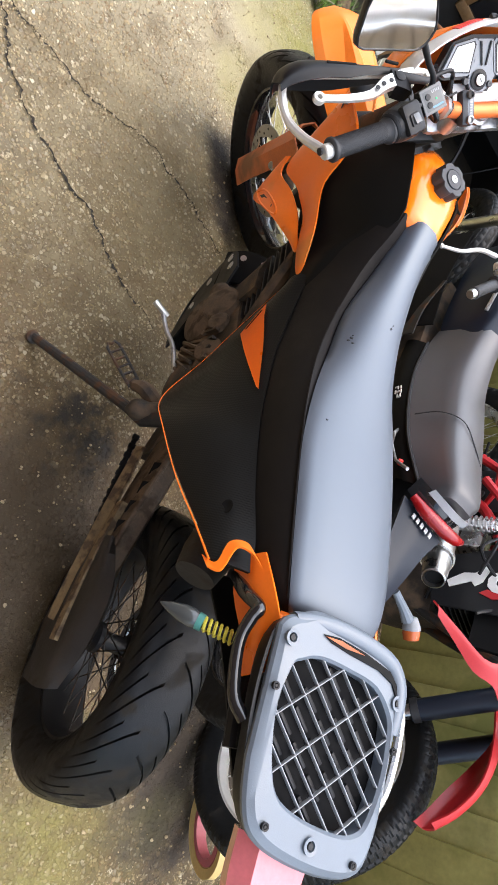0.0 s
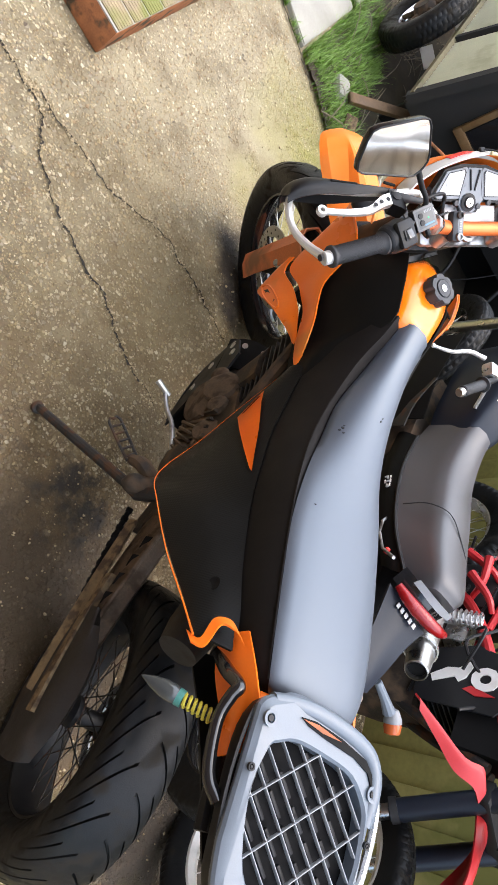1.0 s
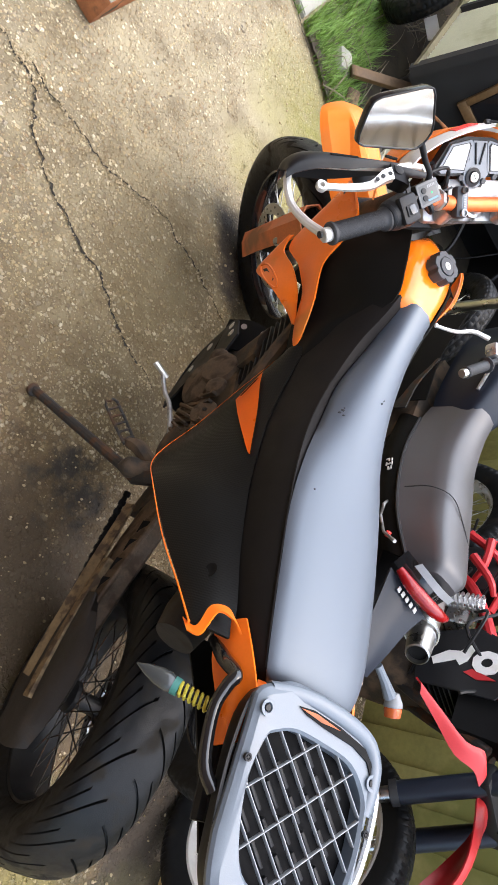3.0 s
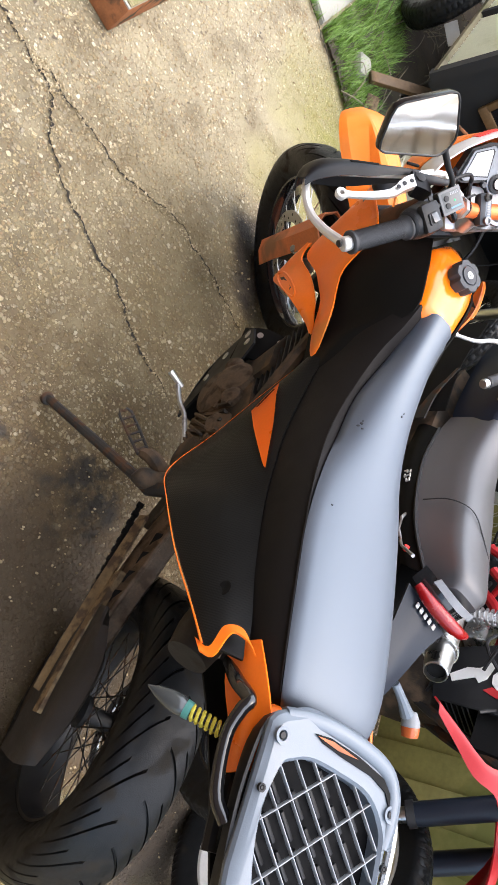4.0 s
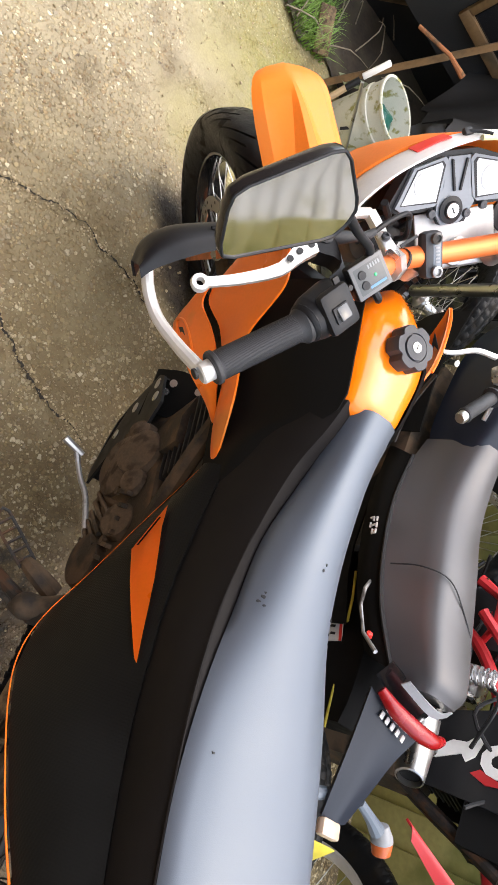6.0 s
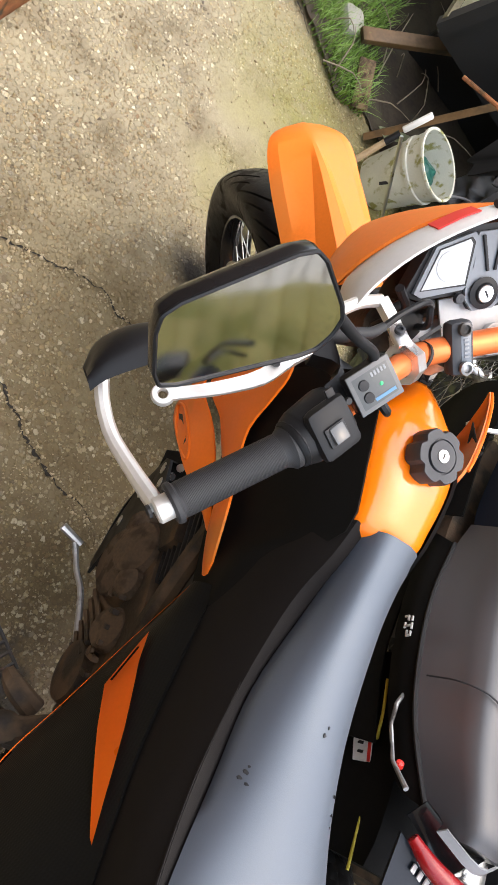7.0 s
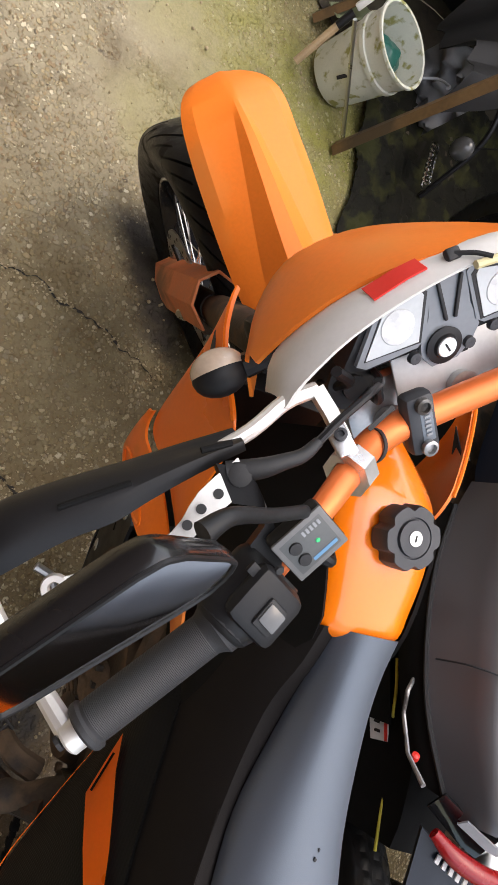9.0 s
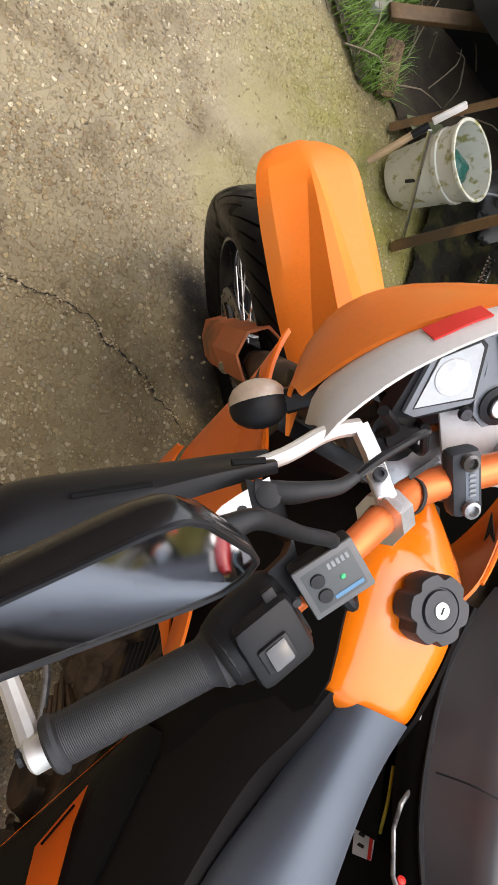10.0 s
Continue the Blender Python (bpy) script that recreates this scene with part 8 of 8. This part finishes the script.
# wheel leaning by the grass
WM = Matrix.Translation((0.2, 3.46, 0.29)) @ Matrix.Rotation(radians(0), 4, "Z") @ Matrix.Rotation(radians(6), 4, "Y") @ Matrix.Scale(0.92, 4)
old = thing("old_wheel", "old black tyre on a pale rim leaning by the grass", "wheel", WM)
part("tyre", tyre_mesh((0, 0, 0), 0.26, 0.13, 0.15, knob_tread(2 * math.pi / 60, 0.003, 0.2), 240), TYRE, old, angle=30)
part("rim", ring([(0.15, -0.045), (0.155, -0.045), (0.14, 0.0), (0.155, 0.045), (0.15, 0.045), (0.128, 0.0)], (0, 0, 0), (1, 0, 0), 48), ALLOY, old)
part("hub", lathe([(0.0, -0.06), (0.05, -0.06), (0.06, -0.03), (0.06, 0.03), (0.0, 0.03)], (0, 0, 0), (1, 0, 0), 20), GRIMY, old)
for k in range(5):
    a = 2 * math.pi * k / 5
    part("spoke", tube([(-0.02, 0.05 * math.cos(a), 0.05 * math.sin(a)), (-0.02, 0.16 * math.cos(a), 0.16 * math.sin(a))], [0.018, 0.012], 8, smooth=1), GRIMY_TAN, old)
for (x, y, z, s, rz, label) in ((0.36, 3.75, 0.4, (0.16, 0.3, 0.012), 20, "broken white board behind the tyre"), (0.33, 3.3, 0.27, (0.06, 0.1, 0.012), 50, "broken white board behind the tyre")):
    solid("white_board", rbox(s, Matrix.Translation((x, y, z)) @ Matrix.Rotation(radians(rz), 4, "Z") @ Matrix.Rotation(radians(-60), 4, "Y"), 0.003), WHITE, label, "board")
solid("slate_piece", rbox((0.06, 0.17, 0.012), Matrix.Translation((0.26, 2.7, 0.045)) @ Matrix.Rotation(radians(24), 4, "Z") @ Matrix.Rotation(radians(14), 4, "X") @ Matrix.Rotation(radians(-25), 4, "Y"), 0.003), MUD_PALE, "broken grey-brown slate stuck in the soil", "slate")
solid("stone", rbox((0.09, 0.11, 0.05), Matrix.Translation((0.13, 2.88, 0.03)) @ Matrix.Rotation(radians(30), 4, "Z"), 0.018), SLAB, "pale rough stone in the grass", "stone")
solid("timber_batten", rbox((0.05, 0.5, 0.025), Matrix.Translation((0.36, 2.95, 0.16)) @ Matrix.Rotation(radians(-58), 4, "Z") @ Matrix.Rotation(radians(22), 4, "X"), 0.004), TIMBER, "short broken timber batten in the litter", "timber")
solid("rusty_post", tube([(0.4, 2.66, 0.36), (0.52, 2.62, 0.42), (0.6, 2.6, 0.43)], [0.007, 0.007, 0.011], 8, smooth=1), TERRACOTTA, "rusty bolt sticking out of the lean-to", "bolt")
solid("leaf", shell([[V(0.38, 2.62, 0.05), V(0.4, 2.56, 0.08)], [V(0.44, 2.66, 0.06), V(0.46, 2.58, 0.11)], [V(0.5, 2.68, 0.08), V(0.52, 2.62, 0.12)]], 0.002), LEAF, "large pale grey-green leaf by the bucket", "leaf")
# twigs
bm = bmesh.new()
rng = random.Random(77)
for k in range(260):
    x, y = rng.uniform(0.05, 0.6), rng.uniform(2.62, 4.6)
    if k > 60:
        x, y = rng.uniform(0.15, 0.4), rng.uniform(3.6, 4.5)
    a, ln = rng.random() * 6.28, rng.uniform(0.06, 0.22)
    p = V(x, y, 0.03)
    q = p + V(math.cos(a) * ln, math.sin(a) * ln, rng.uniform(0.01, 0.14))
    tube([p, p.lerp(q, 0.5) + V(rng.uniform(-0.02, 0.02), rng.uniform(-0.02, 0.02), 0.03), q], [0.003, 0.0022, 0.001], 4, bm, smooth=2)
solid("twigs", bm, TWIG, "tangle of dead twigs and roots", "twigs", kind="stuff")

# ridged clay blocks at the edge of the concrete
pv = thing("ridged_block", "ridged clay paving blocks lying on the concrete", "block", Matrix.Translation((-0.675, 1.735, 0.0)) @ Matrix.Rotation(radians(-11.2), 4, "Z"))
ln, wd = 0.865, 0.46
TOP = 0.05
part("block_body", rbox((wd, ln, 0.06 + TOP), Matrix.Translation((-wd / 2, ln / 2, 0.031 + TOP / 2)), 0.004), TERRACOTTA, pv, "red-brown terracotta core")
part("joint_mortar", rbox((wd - 0.004, ln - 0.004, 0.006), Matrix.Translation((-wd / 2, ln / 2, 0.0625 + TOP)), 0.001), SLAB, pv, "pale mortar in the joints")
for k in range(10):
    y0 = 0.006 + k * (ln - 0.012) / 10
    part("ridge_tile", rbox((wd - 0.006, (ln - 0.012) / 10 - 0.007, 0.012), Matrix.Translation((-wd / 2, y0 + 0.043, 0.064 + TOP)), 0.003), TILE, pv, "ridged buff clay strip")
    for j in range(6):
        part("ridge", rbox((wd - 0.008, 0.0055, 0.0016), Matrix.Translation((-wd / 2, y0 + 0.012 + j * 0.0125, 0.0705 + TOP)), 0.0006), TILE, pv)

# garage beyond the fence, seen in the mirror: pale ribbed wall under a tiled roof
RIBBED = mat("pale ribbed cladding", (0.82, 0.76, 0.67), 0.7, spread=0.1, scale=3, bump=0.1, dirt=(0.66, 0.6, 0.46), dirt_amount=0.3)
# shade of the grooves between the ribs, put into the core's colour
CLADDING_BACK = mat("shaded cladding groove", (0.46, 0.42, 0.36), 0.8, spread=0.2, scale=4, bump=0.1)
ROOF_TILE = mat("clay roof tile", (0.62, 0.48, 0.37), 0.85, spread=0.3, scale=15, bump=0.3)
vary(ROOF_TILE, 0.3)
garage = thing("garage", "garage with pale ribbed walls and a clay tiled roof", "garage", Matrix.Translation((2.9, 0, 0)), kind="structure")
bm = bmesh.new()
for i in range(80):
    rbox((0.03, 0.115, 2.5), Matrix.Translation((0.133, -6 + 0.15 * i, 1.25)), 0.0, bm)
part("ribbed_wall", bm, RIBBED, garage, "pale ribs of the wall cladding")
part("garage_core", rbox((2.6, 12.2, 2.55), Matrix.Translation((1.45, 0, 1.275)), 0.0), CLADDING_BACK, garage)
verts, faces = [], []
for row in range(14):
    for col in range(-20, 20):
        x0, z0 = -0.1 + row * 0.12, 2.52 + row * 0.13
        y0 = col * 0.3 + (0.15 if row % 2 else 0)
        i0 = len(verts)
        for dx, dz in ((0, 0.03), (0.145, 0.16), (0, 0.0)):
            verts += [(x0 + dx, y0 + 0.006, z0 + dz), (x0 + dx, y0 + 0.294, z0 + dz)]
        faces += [(i0, i0 + 1, i0 + 3, i0 + 2), (i0 + 4, i0 + 5, i0 + 1, i0), (i0 + 2, i0 + 3, i0 + 5, i0 + 4)]
me = bpy.data.meshes.new("roof_tiles")
me.from_pydata(verts, [], faces)
me.materials.append(ROOF_TILE)
ob = new("roof_tiles", me)
ob.parent = garage
tagged(ob, "courses of clay roof tiles", kind="stuff")
part("gutter", tube([(-0.14, -6, 2.5), (-0.14, 6, 2.5)], 0.05, 10, smooth=1), WHITE, garage, "white plastic gutter")

# plain brick wall added unseen behind the camera: closes the yard, blocks light from the left
WALL_BRICK = mat("dark wall brick", (0.12, 0.07, 0.045), 0.85, spread=0.35, scale=8, fine=60, bump=0.3)
blocking_wall = thing("unseen_side_wall", "plain dark brick wall added out of view to block light from the left", "wall", Matrix.Translation((-2.7, 0, 0)), kind="structure")
part("brickwork", rbox((0.25, 14, 4.2), Matrix.Translation((0, 1, 2.1)), 0.01), WALL_BRICK, blocking_wall)
part("coping", rbox((0.31, 14.02, 0.06), Matrix.Translation((0, 1, 4.232)), 0.008), SLAB, blocking_wall)
